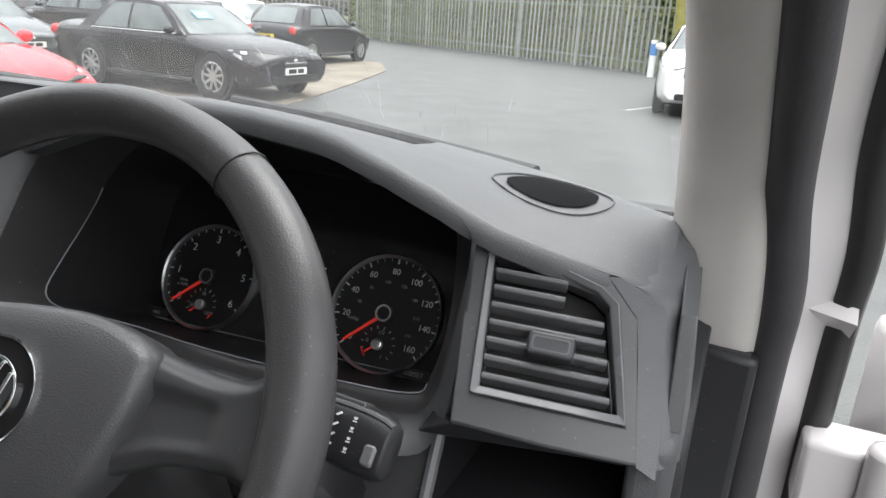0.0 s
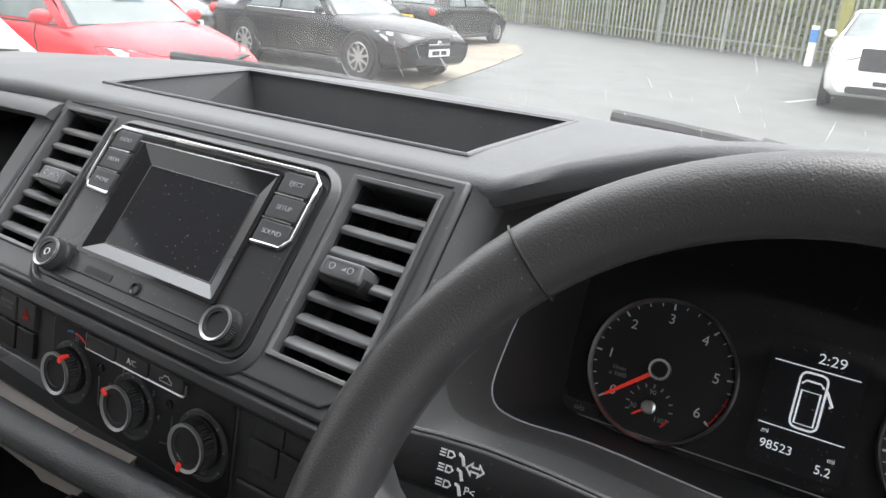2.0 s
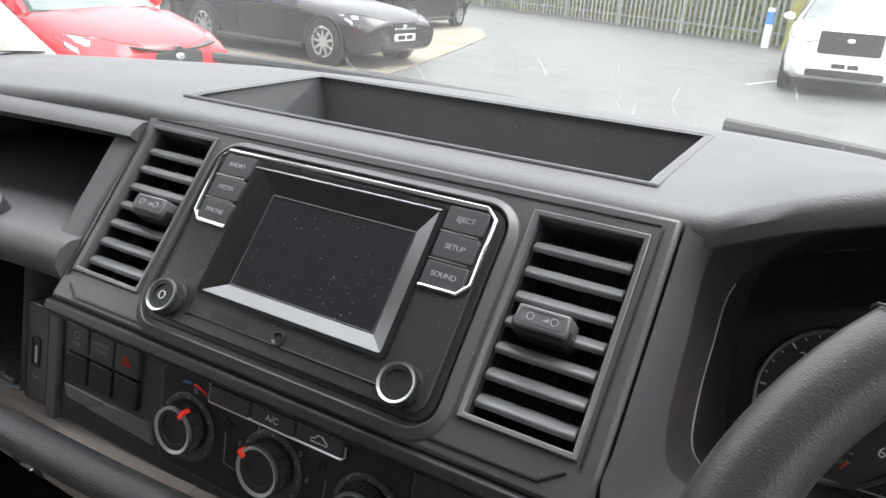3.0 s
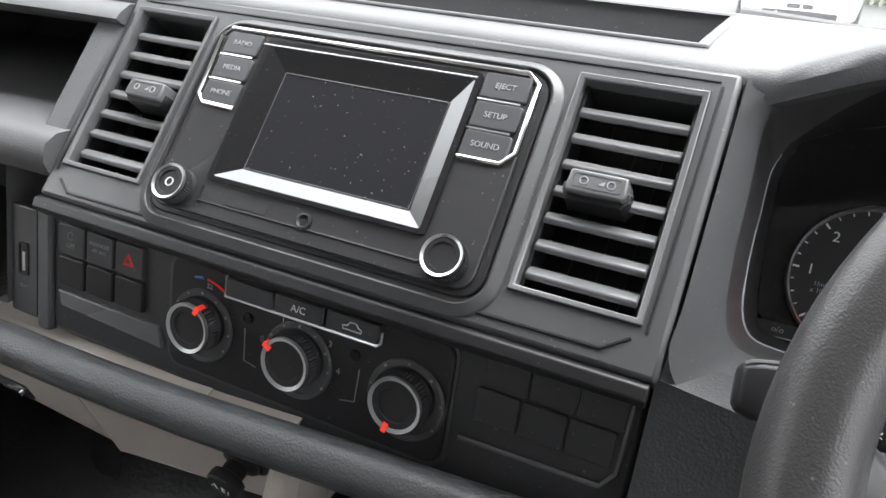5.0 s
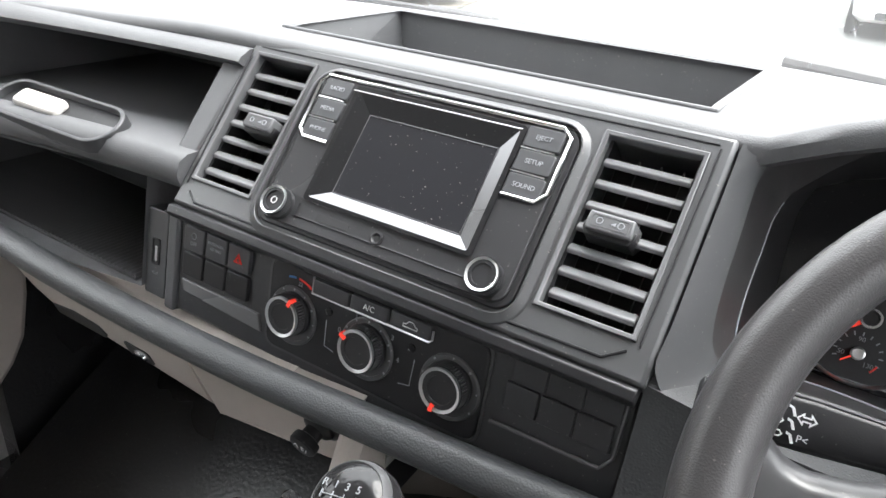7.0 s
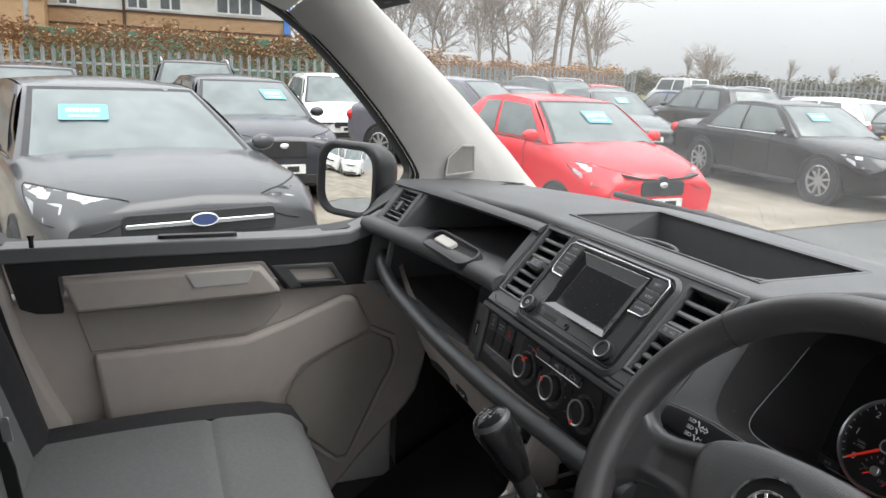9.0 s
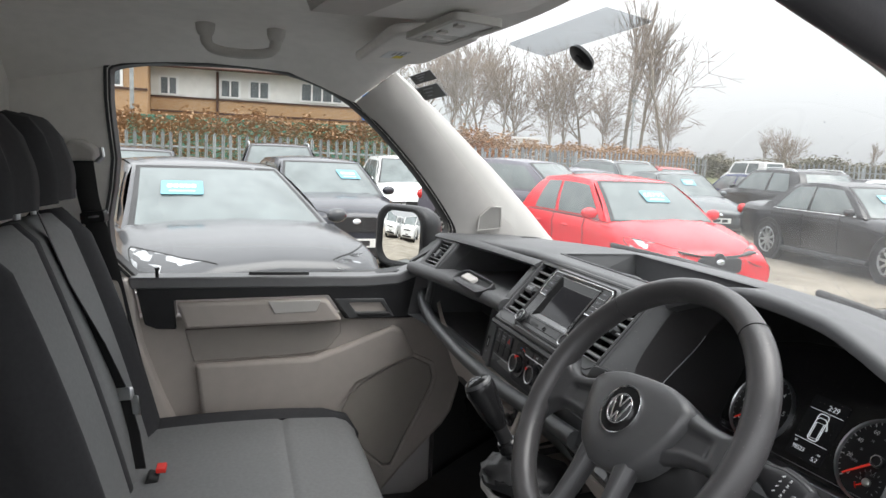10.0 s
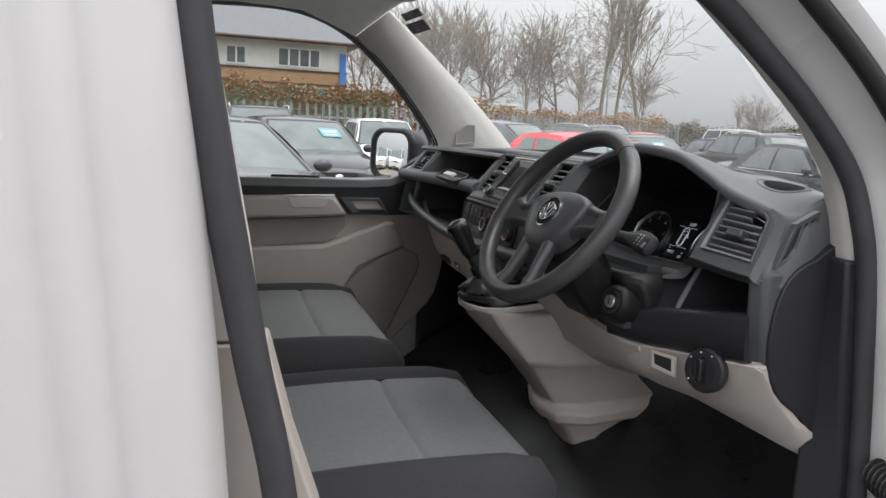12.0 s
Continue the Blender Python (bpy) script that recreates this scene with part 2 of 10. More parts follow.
def clear_glass(name, tint=(1, 1, 1), gloss=1.0, film=0.0):
    m = bpy.data.materials.new(name)
    m.use_nodes = True
    nt = m.node_tree
    nt.nodes.remove(nt.nodes["Principled BSDF"])
    out = nt.nodes["Material Output"]
    tr = nt.nodes.new("ShaderNodeBsdfTransparent")
    tr.inputs[0].default_value = (*tint, 1)
    gl = nt.nodes.new("ShaderNodeBsdfGlossy")
    gl.inputs["Roughness"].default_value = 0.02
    gl.inputs[0].default_value = (gloss, gloss, gloss, 1)
    lw = nt.nodes.new("ShaderNodeLayerWeight")
    pw = nt.nodes.new("ShaderNodeMath")
    pw.operation = "POWER"
    pw.inputs[1].default_value = 4.0
    nt.links.new(lw.outputs["Facing"], pw.inputs[0])
    fz = nt.nodes.new("ShaderNodeMath")
    fz.operation = "MULTIPLY_ADD"
    fz.inputs[1].default_value, fz.inputs[2].default_value = 0.55, 0.035
    nt.links.new(pw.outputs[0], fz.inputs[0])
    if film:
        # uneven milky film: veiling haze put into the glass; also whitens the rain
        co = nt.nodes.new("ShaderNodeTexCoord")
        ns = nt.nodes.new("ShaderNodeTexNoise")
        ns.inputs["Scale"].default_value, ns.inputs["Detail"].default_value = 6.0, 6
        nt.links.new(co.outputs["Object"], ns.inputs["Vector"])
        mr = nt.nodes.new("ShaderNodeMapRange")
        mr.inputs["From Min"].default_value, mr.inputs["From Max"].default_value = 0.3, 0.7
        mr.inputs["To Min"].default_value, mr.inputs["To Max"].default_value = film * 0.6, film * 1.4
        nt.links.new(ns.outputs["Fac"], mr.inputs["Value"])
        df = nt.nodes.new("ShaderNodeBsdfTranslucent")
        df.inputs[0].default_value = (0.8, 0.8, 0.8, 1)
        m0 = nt.nodes.new("ShaderNodeMixShader")
        nt.links.new(mr.outputs[0], m0.inputs[0])
        nt.links.new(tr.outputs[0], m0.inputs[1])
        nt.links.new(df.outputs[0], m0.inputs[2])
        tr = m0
    mx = nt.nodes.new("ShaderNodeMixShader")
    nt.links.new(fz.outputs[0], mx.inputs[0])
    nt.links.new(tr.outputs[0], mx.inputs[1])
    nt.links.new(gl.outputs[0], mx.inputs[2])
    nt.links.new(mx.outputs[0], out.inputs[0])
    return m


def glow(name, color, strength):
    m = bpy.data.materials.new(name)
    m.use_nodes = True
    b = m.node_tree.nodes["Principled BSDF"]
    b.inputs["Base Color"].default_value = (*color, 1)
    b.inputs["Emission Color"].default_value = (*color, 1)
    b.inputs["Emission Strength"].default_value = strength
    return m


DASH_SOFT = material("soft_dash_plastic", (0.104, 0.105, 0.109), 0.50, spec=0.42, bump=0.75, bump_scale=1050, cells=True, vary=0.10, dirt=0.25)
DASH_MID = material("satin_dark_plastic", (0.076, 0.077, 0.080), 0.36, bump=0.15, bump_scale=1500, vary=0.10, dirt=0.35)
DASH_DARK = material("black_plastic", (0.024, 0.024, 0.026), 0.40, bump=0.3, bump_scale=1100, vary=0.12, dirt=0.2, spec=0.34)
COLUMN = material("column_black_plastic", (0.013, 0.013, 0.014), 0.46, bump=0.3, bump_scale=1100, vary=0.1, spec=0.3)
STACK_DARK = material("satin_black_stack", (0.044, 0.044, 0.047), 0.40, bump=0.25, bump_scale=1200, vary=0.12, dirt=0.3)
DASH_END = material("grained_dash_end", (0.066, 0.067, 0.071), 0.44, bump=0.7, bump_scale=820, cells=True, vary=0.10, dirt=0.15)
COVER = material("grained_airbag_plastic", (0.074, 0.074, 0.077), 0.33, bump=0.7, bump_scale=950, cells=True, vary=0.10, spec=0.65, dirt=0.15)
SPOKE = material("satin_spoke_plastic", (0.060, 0.060, 0.063), 0.36, bump=0.12, bump_scale=1500, vary=0.08, spec=0.6, dirt=0.2)
BLACK_GLOSS = material("gloss_black", (0.016, 0.016, 0.017), 0.10, vary=0.05, rough_vary=0.03, spec=0.35, dirt=0.15)
HOLE = material("deep_black", (0.022, 0.022, 0.023), 0.55, vary=0.05)
SLAT = material("vent_slat_plastic", (0.140, 0.141, 0.146), 0.26, vary=0.08, dirt=0.25)
LEATHER = material("wheel_leather_plastic", (0.060, 0.058, 0.060), 0.35, bump=0.55, bump_scale=1150, cells=True, vary=0.10, dirt=0.2)
BOOT = material("gaiter_leather", (0.034, 0.034, 0.036), 0.40, bump=0.6, bump_scale=500, cells=True)
WELL = material("matt_black_well", (0.020, 0.020, 0.021), 0.45, vary=0.1)
LINING = material("satin_hood_lining", (0.046, 0.044, 0.045), 0.36, bump=0.15, bump_scale=1500, vary=0.10, dirt=0.2)
RADIO_BLACK = material("radio_satin_black", (0.036, 0.036, 0.038), 0.30, bump=0.12, bump_scale=1500, vary=0.10, dirt=0.5)
CHROME = material("chrome", (0.80, 0.81, 0.82), 0.14, 1.0, vary=0.04, rough_vary=0.05)
SATIN_METAL = material("satin_silver", (0.70, 0.71, 0.72), 0.36, 1.0, vary=0.05)
BUTTON = material("button_grey", (0.056, 0.057, 0.061), 0.38, vary=0.07, dirt=0.2)
SCREEN = material("display_glass", (0.024, 0.024, 0.027), 0.08, vary=0.03, rough_vary=0.02, dirt=0.45, spec=0.14)
DASH_GRAIN = material("coarse_grained_plastic", (0.052, 0.054, 0.057), 0.40, bump=0.7, bump_scale=640, cells=True, vary=0.12, dirt=0.2)
BEIGE = material("beige_grey_plastic", (0.45, 0.405, 0.37), 0.55, bump=0.35, bump_scale=900, cells=True, vary=0.06)
PILLAR = material("pillar_grey_plastic", (0.55, 0.53, 0.505), 0.85, spec=0.25, bump=0.3, bump_scale=800, cells=True, vary=0.05)
LINER = material("headliner_fabric", (0.80, 0.775, 0.745), 0.85, bump=0.4, bump_scale=1100, vary=0.07)
FABRIC = material("seat_cloth_grey", (0.165, 0.167, 0.168), 0.9, bump=0.8, bump_scale=850, vary=0.14, scale=120)
FABRIC_DARK = material("seat_cloth_black", (0.032, 0.032, 0.035), 0.9, bump=0.7, bump_scale=900, vary=0.15, scale=120)
RUBBER = material("black_rubber", (0.018, 0.018, 0.019), 0.55, bump=0.2, bump_scale=300, vary=0.15)
MAT = material("floor_rubber", (0.009, 0.009, 0.010), 0.34, rough_vary=0.16, bump=0.3, bump_scale=160, vary=0.3, scale=25, dirt=0.25)
WHITE_PAINT = material("white_van_paint", (0.585, 0.562, 0.562), 0.25, vary=0.03, coat=0.4, dirt=0.10)
SEAL = material("grey_black_seal", (0.044, 0.042, 0.046), 0.6, bump=0.2, bump_scale=300, vary=0.2)
WHITE_INK = material("white_print", (0.72, 0.73, 0.74), 0.6, vary=0.03)
GREY_INK = material("grey_print", (0.30, 0.31, 0.33), 0.6, vary=0.03)
RED_INK = material("red_print", (0.75, 0.03, 0.02), 0.45, vary=0.03)
BLUE_INK = material("blue_print", (0.05, 0.20, 0.50), 0.5, vary=0.03)
NEEDLE = glow("red_needle", (0.85, 0.05, 0.03), 0.12)
LCD = glow("lcd_white", (0.85, 0.90, 0.95), 0.22)
MIRROR = material("mirror_silver", (0.92, 0.93, 0.93), 0.015, 1.0, vary=0.0, rough_vary=0.0)
# the 0.045 film puts the washed-out haze of the view into the glass
SCREEN_GLASS = clear_glass("windscreen_glass", (0.95, 0.965, 0.955), 0.55, 0.045)
SIDE_GLASS = clear_glass("side_window_glass", (0.95, 0.965, 0.955), 0.55)

# ---------------------------------------------------------------- van shell
WIN = [(-0.792, 1.318), (-0.831, 1.617), (-0.845, 1.80), (-0.817, 1.847), (-0.616, 1.865), (-0.411, 1.857), (-0.243, 1.786), (-0.081, 1.634), (0.035, 1.483), (0.043, 1.432), (-0.015, 1.383), (-0.13, 1.325)]


def smooth_loop(pts, steps=4):
    n = len(pts)
    out = []
    for i in range(n):
        p0, p1, p2, p3 = (V((*pts[(i + k) % n], 0)) for k in (-1, 0, 1, 2))
        for s in range(steps):
            t = s / steps
            q = 0.5 * ((2 * p1) + (p2 - p0) * t + (2 * p0 - 5 * p1 + 4 * p2 - p3) * t * t + (3 * p1 - p0 - 3 * p2 + p3) * t ** 3)
            out.append((q.x, q.y))
    return out


# floor
bm = bm_new()
box(bm, -0.90, 0.90, -1.10, 0.75, 0.54, 0.60)
solid("floor", bm, MAT, "black rubber cab floor with scuffs and dirt", "floor", "structure")
# footwell front wall
bm = bm_new()
sheet(bm, [[(x, 0.42 + 0.18 * k / 6 if k > 2 else 0.60, 0.6 + 0.75 * k / 6) for x in (-0.86, -0.3, 0.3, 0.86)] for k in range(7)], (0, 0.03, 0))
solid("wall_front", bm, MAT, "black bulkhead lining in front of the footwells", "wall", "structure")
# footwell side linings and the sloping toe board
bm = bm_new()
box(bm, -0.80, -0.755, 0.02, 0.62, 0.60, 1.36)
solid("wall_footwell_passenger", bm, MAT, "black lining at the side of the passenger footwell", "wall", "structure")
bm = bm_new()
box(bm, 0.79, 0.83, 0.27, 0.62, 0.60, 1.36)
solid("wall_footwell_driver", bm, MAT, "black lining at the side of the driver footwell", "wall", "structure")
bm = bm_new()
sheet(bm, [[(x, y, z + 0.006 * math.sin(9 * x + 3 * y)) for x in (-0.735, -0.5, -0.25, 0.0, 0.2, 0.4, 0.6, 0.79)] for y, z in ((-0.24, 0.602), (-0.12, 0.64), (0.0, 0.72), (0.1, 0.78), (0.25, 0.86), (0.42, 0.98), (0.6, 1.1))], (0, 0, -0.02))
solid("floor_toe_board", bm, MAT, "black rubber toe board rising at the front of the footwells", "floor", "structure", smooth=60)
# bulkhead behind the seats
bm = bm_new()
box(bm, -0.88, 0.80, -1.10, -1.06, 0.6, 1.93)
solid("wall_rear", bm, LINER, "grey bulkhead panel behind the seats", "wall", "structure")

# headliner
EDGE = [(0.70, -0.15, 1.868, -0.05), (0.735, -0.20, 1.825, -0.075), (0.755, -0.245, 1.79, -0.11), (0.76, -0.33, 1.825, -0.22), (0.76, -0.414, 1.856, -0.34), (0.76, -0.52, 1.862, -0.48), (0.76, -0.615, 1.864, -0.6), (0.76, -0.72, 1.858, -0.72), (0.76, -0.815, 1.848, -0.82), (0.765, -0.90, 1.82, -0.92), (0.77, -1.07, 1.78, -1.07)]
rows = []
for xe, ye, ze, yc in EDGE:
    zc = 1.905 if yc > -0.06 else (1.915 if yc > -0.15 else 1.93)
    rows.append([(xe * k / 14, ye + (yc - ye) * (1 - (k / 14) ** 2), ze + (zc - ze) * (1 - abs(k / 14) ** 5)) for k in range(-14, 15)])
bm = bm_new()
sheet(bm, rows, (0, 0, 0.04))
solid("ceiling", bm, LINER, "grey fabric headliner of the van cab", "ceiling", "structure", smooth=60)

# roof skin over the headliner
bm = bm_new()
sheet(bm, [[(0.86 * k / 8, y, 1.985 - 0.07 * abs(k / 8) ** 4) for k in range(-8, 9)] for y in (-4.0, -2.0, -0.6, -0.20)], (0, 0, 0.008))
solid("roof", bm, WHITE_PAINT, "white painted steel van roof", "roof", "structure", smooth=60)


def pillar_rows(side):
    if side < 0:
        rear = [(0.775, 0.036, 1.40), (0.77, 0.040, 1.46), (0.765, 0.033, 1.49), (0.76, -0.02, 1.565), (0.76, -0.078, 1.637), (0.76, -0.158, 1.72), (0.758, -0.24, 1.788)]
        front = [(0.755, 0.37, 1.41), (0.752, 0.325, 1.455), (0.750, 0.283, 1.50), (0.745, 0.215, 1.565), (0.738, 0.145, 1.63), (0.722, 0.00, 1.755), (0.70, -0.145, 1.870)]
    else:
        rear = [(0.824, 0.220, 1.345), (0.820, 0.200, 1.42), (0.810, 0.181, 1.48), (0.802, 0.118, 1.552), (0.792, 0.023, 1.632), (0.784, -0.063, 1.70), (0.765, -0.24, 1.788)]
        front = [(0.765, 0.245, 1.345), (0.757, 0.235, 1.43), (0.755, 0.225, 1.475), (0.753, 0.185, 1.545), (0.75, 0.125, 1.61), (0.735, -0.015, 1.73), (0.70, -0.145, 1.870)]
    rows = []
    for (rx, ry, rz), (fx, fy, fz) in zip(rear, front):
        row = []
        for k in range(7):
            t = k / 6
            bulge = (0.020 if side < 0 else 0.012) * math.sin(math.pi * t)
            row.append((side * (rx + (fx - rx) * t - bulge), ry + (fy - ry) * t - bulge * 0.5, rz + (fz - rz) * t - bulge * 0.3))
        rows.append(row)
    return rows


for side, nm in ((-1, "trim_a_pillar_passenger"), (1, "trim_a_pillar_driver")):
    bm = bm_new()
    rows = pillar_rows(side)
    sheet(bm, rows, (side * 0.015, 0.012, 0.0))
    trim = solid(nm, bm, PILLAR, "light grey moulded windscreen pillar trim", "pillar trim", "structure", smooth=60)
    if side > 0:
        continue
    # tweeter grille
    tw = thing("tweeter_grille", (side * 0.70, 0.10, 1.49), "light grey mesh speaker grille let into the pillar trim", "speaker grille")
    r = pillar_rows(side)
    o = V(r[2][3])
    fu, fv = (V(r[2][5]) - V(r[2][1])), (V(r[5][3]) - V(r[0][3]))
    fr = Fr(o, fu * side, fv) if side > 0 else Fr(o, fu * -1, fv)
    if fr.n.x * side > 0:
        fr.n = -fr.n
    poly = [(-0.038, -0.030), (0.034, -0.036), (0.030, 0.006), (-0.004, 0.036), (-0.036, 0.034)]
    bm = bm_new()
    ring(bm, fr, poly, [(a * 0.9, b * 0.9) for a, b in poly], 0.004, 0.0075)
    part("frame", bm, PILLAR, tw)
    bm = bm_new()
    slab(bm, fr, [(a * 0.9, b * 0.9) for a, b in poly], 0.0, 0.0055)
    part("mesh", bm, material("speaker_mesh", (0.33, 0.32, 0.30), 0.7, bump=1.0, bump_scale=500, cells=True, vary=0.1), tw)

# windscreen: swept back towards its sides
bm = bm_new()
rows = []
for k in range(9):
    s = k / 8
    row = []
    for j in range(-12, 13):
        xn = j / 12
        x = xn * (0.76 - 0.05 * s)
        yb, yt = 0.425 - 0.175 * xn * xn, -0.05 - 0.10 * xn * xn
        row.append((x, yb + (yt - yb) * s, 1.425 + (1.902 - 0.035 * xn * xn - 1.425) * s))
    rows.append(row)
sheet(bm, rows)
ws = solid("window_1", bm, SCREEN_GLASS, "raked windscreen glass speckled with rain", "windscreen", "structure", smooth=60)
ws.visible_shadow = False


def on_screen(x, s, lift=0.004):
    xn = x / 0.74
    yb, yt = 0.425 - 0.175 * xn * xn, -0.05 - 0.10 * xn * xn
    return V((x, yb + (yt - yb) * s - lift * 0.7, 1.425 + (1.902 - 0.035 * xn * xn - 1.425) * s - lift * 0.7))


# streaks of rain flung up the glass
rng_r = random.Random(8)
bm = bm_new()
for k in range(80):
    x_, s_ = rng_r.uniform(-0.35, 0.62), abs(rng_r.gauss(0.07, 0.06)) + 0.02
    ln_, lean_ = rng_r.uniform(0.008, 0.035), rng_r.uniform(-0.25, 0.35)
    tube(bm, [on_screen(x_ + lean_ * ln_ * q, min(0.98, s_ + ln_ * 1.4 * q), -0.003) for q in (0, 0.5, 1)], [0.0006 * rng_r.uniform(0.4, 1.2), 0.0004, 0.00015], 4)
for k in range(120):
    c_ = on_screen(rng_r.uniform(-0.6, 0.65), rng_r.random() ** 0.7 * 0.95, -0.003)
    tube(bm, [c_, c_ + V((0, 0.0004, 0.001))], rng_r.uniform(0.0004, 0.0011), 6)
drops = solid("rain_streaks", bm, clear_glass("rain_water", (0.92, 0.93, 0.94), 1.0, 0.14), "rain drops and streaks on the windscreen", "rain drops", "stuff", smooth=60)
drops.visible_shadow = False

# stickers on the windscreen corner
STICK = material("grey_sticker", (0.13, 0.135, 0.14), 0.5, vary=0.05)
for k, (s0, s1, x0, x1) in enumerate(((0.925, 0.968, -0.655, -0.545), (0.845, 0.908, -0.668, -0.560))):
    st = thing("windscreen_sticker", on_screen(-0.55, s0), "dark grey printed sticker inside the windscreen corner", "sticker", "windscreen stickers")
    bm = bm_new()
    sheet(bm, [[on_screen(x, s, 0.005) for x in (x0, (x0 + x1) / 2, x1)] for s in (s0, s1)], (0, 0.001, 0.001))
    part("film", bm, STICK, st)
    for q in range(3):
        bm = bm_new()
        sv = s0 + (s1 - s0) * (0.25 + 0.25 * q)
        sheet(bm, [[on_screen(x, s, 0.0065) for x in (x0 + 0.03, x0 + 0.055 + 0.012 * q)] for s in (sv, sv + 0.006)])
        part("print_bar", bm, GREY_INK, st)

# black mount left on the glass where the mirror was
mt = thing("mirror_mount", on_screen(0.03, 0.86), "black oval mirror mount stuck to the windscreen", "mirror mount")
ctr = on_screen(0.068, 0.868, 0.008)
fr = Fr(ctr, (1, 0, 0), (0, -0.5, 0.5))
bm = bm_new()
lathe(bm, fr, 0, 0, [(0.024, -0.002), (0.026, 0.004), (0.022, 0.007), (0.001, 0.008)], 28)
part("pad", bm, DASH_DARK, mt)
bm = bm_new()
lathe(bm, fr, 0, 0, [(0.010, 0.007), (0.010, 0.010), (0.002, 0.011)], 16)
part("stud", bm, RUBBER, mt)

# smoky translucent trapezoid at the head of the glass
vz = thing("sun_visor_flap", (0.04, -0.03, 1.86), "smoky grey translucent plate under the windscreen header", "sun visor")
bm = bm_new()
prism(bm, [V((-0.16, -0.035, 1.878)), V((0.22, -0.035, 1.878)), V((0.262, 0.012, 1.858)), V((-0.10, 0.012, 1.853))],
      [V((-0.16, -0.038, 1.882)), V((0.22, -0.038, 1.882)), V((0.262, 0.010, 1.861)), V((-0.10, 0.010, 1.856))])
SMOKE = clear_glass("smoky_plastic", (0.74, 0.75, 0.76), 0.5)
part("flap", bm, SMOKE, vz)

# passenger door: window surround, glass, trim panel
door = thing("passenger_door", (-0.78, -0.35, 0.62), "closed passenger door with taupe trim and black upper strip", "door")
loop = smooth_loop(WIN)
FS = Fr((-0.76, 0, 0), (0, 1, 0), (0, 0, 1))  # out of this frame is +x
bm = bm_new()
ring(bm, FS, [(a * 1.0 + (a + 0.4) * 0.02, b + (b - 1.6) * 0.02) for a, b in loop], [(a - (a + 0.4) * 0.012, b - (b - 1.6) * 0.015) for a, b in loop], -0.07, 0.004, -0.004)
part("window_seal", bm, RUBBER, door, smooth=50)
bm = bm_new()
sheet(bm, [[FS(a, b, -0.05) for a in (-0.9, -0.4, 0.1)] for b in (1.30, 1.60, 1.90)])
g = part("window_pane", bm, SIDE_GLASS, door, "clear side glass")
g.visible_shadow = False
# roof rail, rear pillar around the window
outer = []
for a, b in loop:
    d = V((a + 0.4, b - 1.6, 0))
    outer.append((a + d.x * 0.5, b + d.y * 0.5))


def clamp_outer(a, b, i):
    la, lb = loop[i]
    if lb > 1.70 and la > -0.27:
        return (la + 0.004, lb + 0.006)
    if la > -0.3 and lb > 1.42:
        return (la + 0.004, lb + 0.004)
    if lb > 1.78:
        return (max(-1.06, min(la * 1.02, a)), lb + 0.10)
    if la < -0.74:
        return (-1.06, lb)
    return (la, lb - 0.02)


bm = bm_new()
ring(bm, FS, [clamp_outer(a, b, i) for i, (a, b) in enumerate(outer)], loop, -0.03, -0.002, -0.0)
solid("trim_b_pillar_passenger", bm, LINER, "grey pillar and roof rail trim around the side window", "pillar trim", "structure", smooth=50)
# lower rear pillar cover
bm = bm_new()
loft(bm, [[V((-0.76, y + 0.0, z)), V((-0.715, y - 0.006, z)), V((-0.70, y - 0.05, z)), V((-0.70, -1.06, z)), V((-0.76, -1.06, z))] for y, z in ((-0.80, 1.32), (-0.79, 1.295), (-0.765, 1.15), (-0.72, 1.02), (-0.69, 0.95), (-0.68, 0.6))])
solid("trim_lower_pillar", bm, BEIGE, "taupe lower door pillar cover", "pillar trim", "structure", smooth=50, bevel=0.006)

# door trim panel, drawn on the plane x = -0.745
FD = Fr((-0.745, 0, 0), (0, 1, 0), (0, 0, 1))
bm = bm_new()
slab(bm, FD, [(-0.80, 0.62), (-0.19, 0.62), (-0.141, 0.677), (-0.071, 0.76), (-0.001, 0.833), (0.045, 0.880), (0.070, 0.920), (0.088, 0.99), (0.10, 1.08), (0.08, 1.20), (-0.05, 1.215), (-0.80, 1.215)], -0.06, -0.004)
part("trim_panel", bm, BEIGE, door, "taupe grained plastic", bevel=0.01)
bm = bm_new()  # black upper strip
poly = [(-0.79, 1.318), (-0.764, 1.20), (-0.735, 1.188), (-0.688, 1.186), (-0.694, 1.262), (-0.30, 1.272), (-0.255, 1.205), (-0.045, 1.205), (0.02, 1.20), (0.03, 1.29), (-0.03, 1.345), (-0.10, 1.318)]
slab(bm, FD, poly, -0.05, 0.012)
part("upper_strip", bm, DASH_DARK, door, "black plastic strip", bevel=0.004)
bm = bm_new()  # sill ledge, with its slot; sky reflection put into its lighter grey
sheet(bm, [[(x, y, z) for x in (-0.800, -0.765, -0.738, -0.730)] for y, z in ((-0.80, 1.322), (-0.5, 1.324), (-0.2, 1.324), (-0.11, 1.330), (-0.06, 1.352), (0.0, 1.392), (0.06, 1.425))], (0, 0, -0.03))
part("window_ledge", bm, material("sky_lit_sill_plastic", (0.17, 0.17, 0.175), 0.42, bump=0.5, bump_scale=900, cells=True, vary=0.08), door, "grained ledge, its grey lightened for the sky's reflection", bevel=0.004)
bm = bm_new()
slab(bm, Fr((-0.765, -0.43, 1.3255), (0, 1, 0), (-1, 0, 0)), rrect(0, 0, 0.16, 0.018, 0.008), -0.002, 0.006, 0.002)
part("grip_slot", bm, HOLE, door)
bm = bm_new()
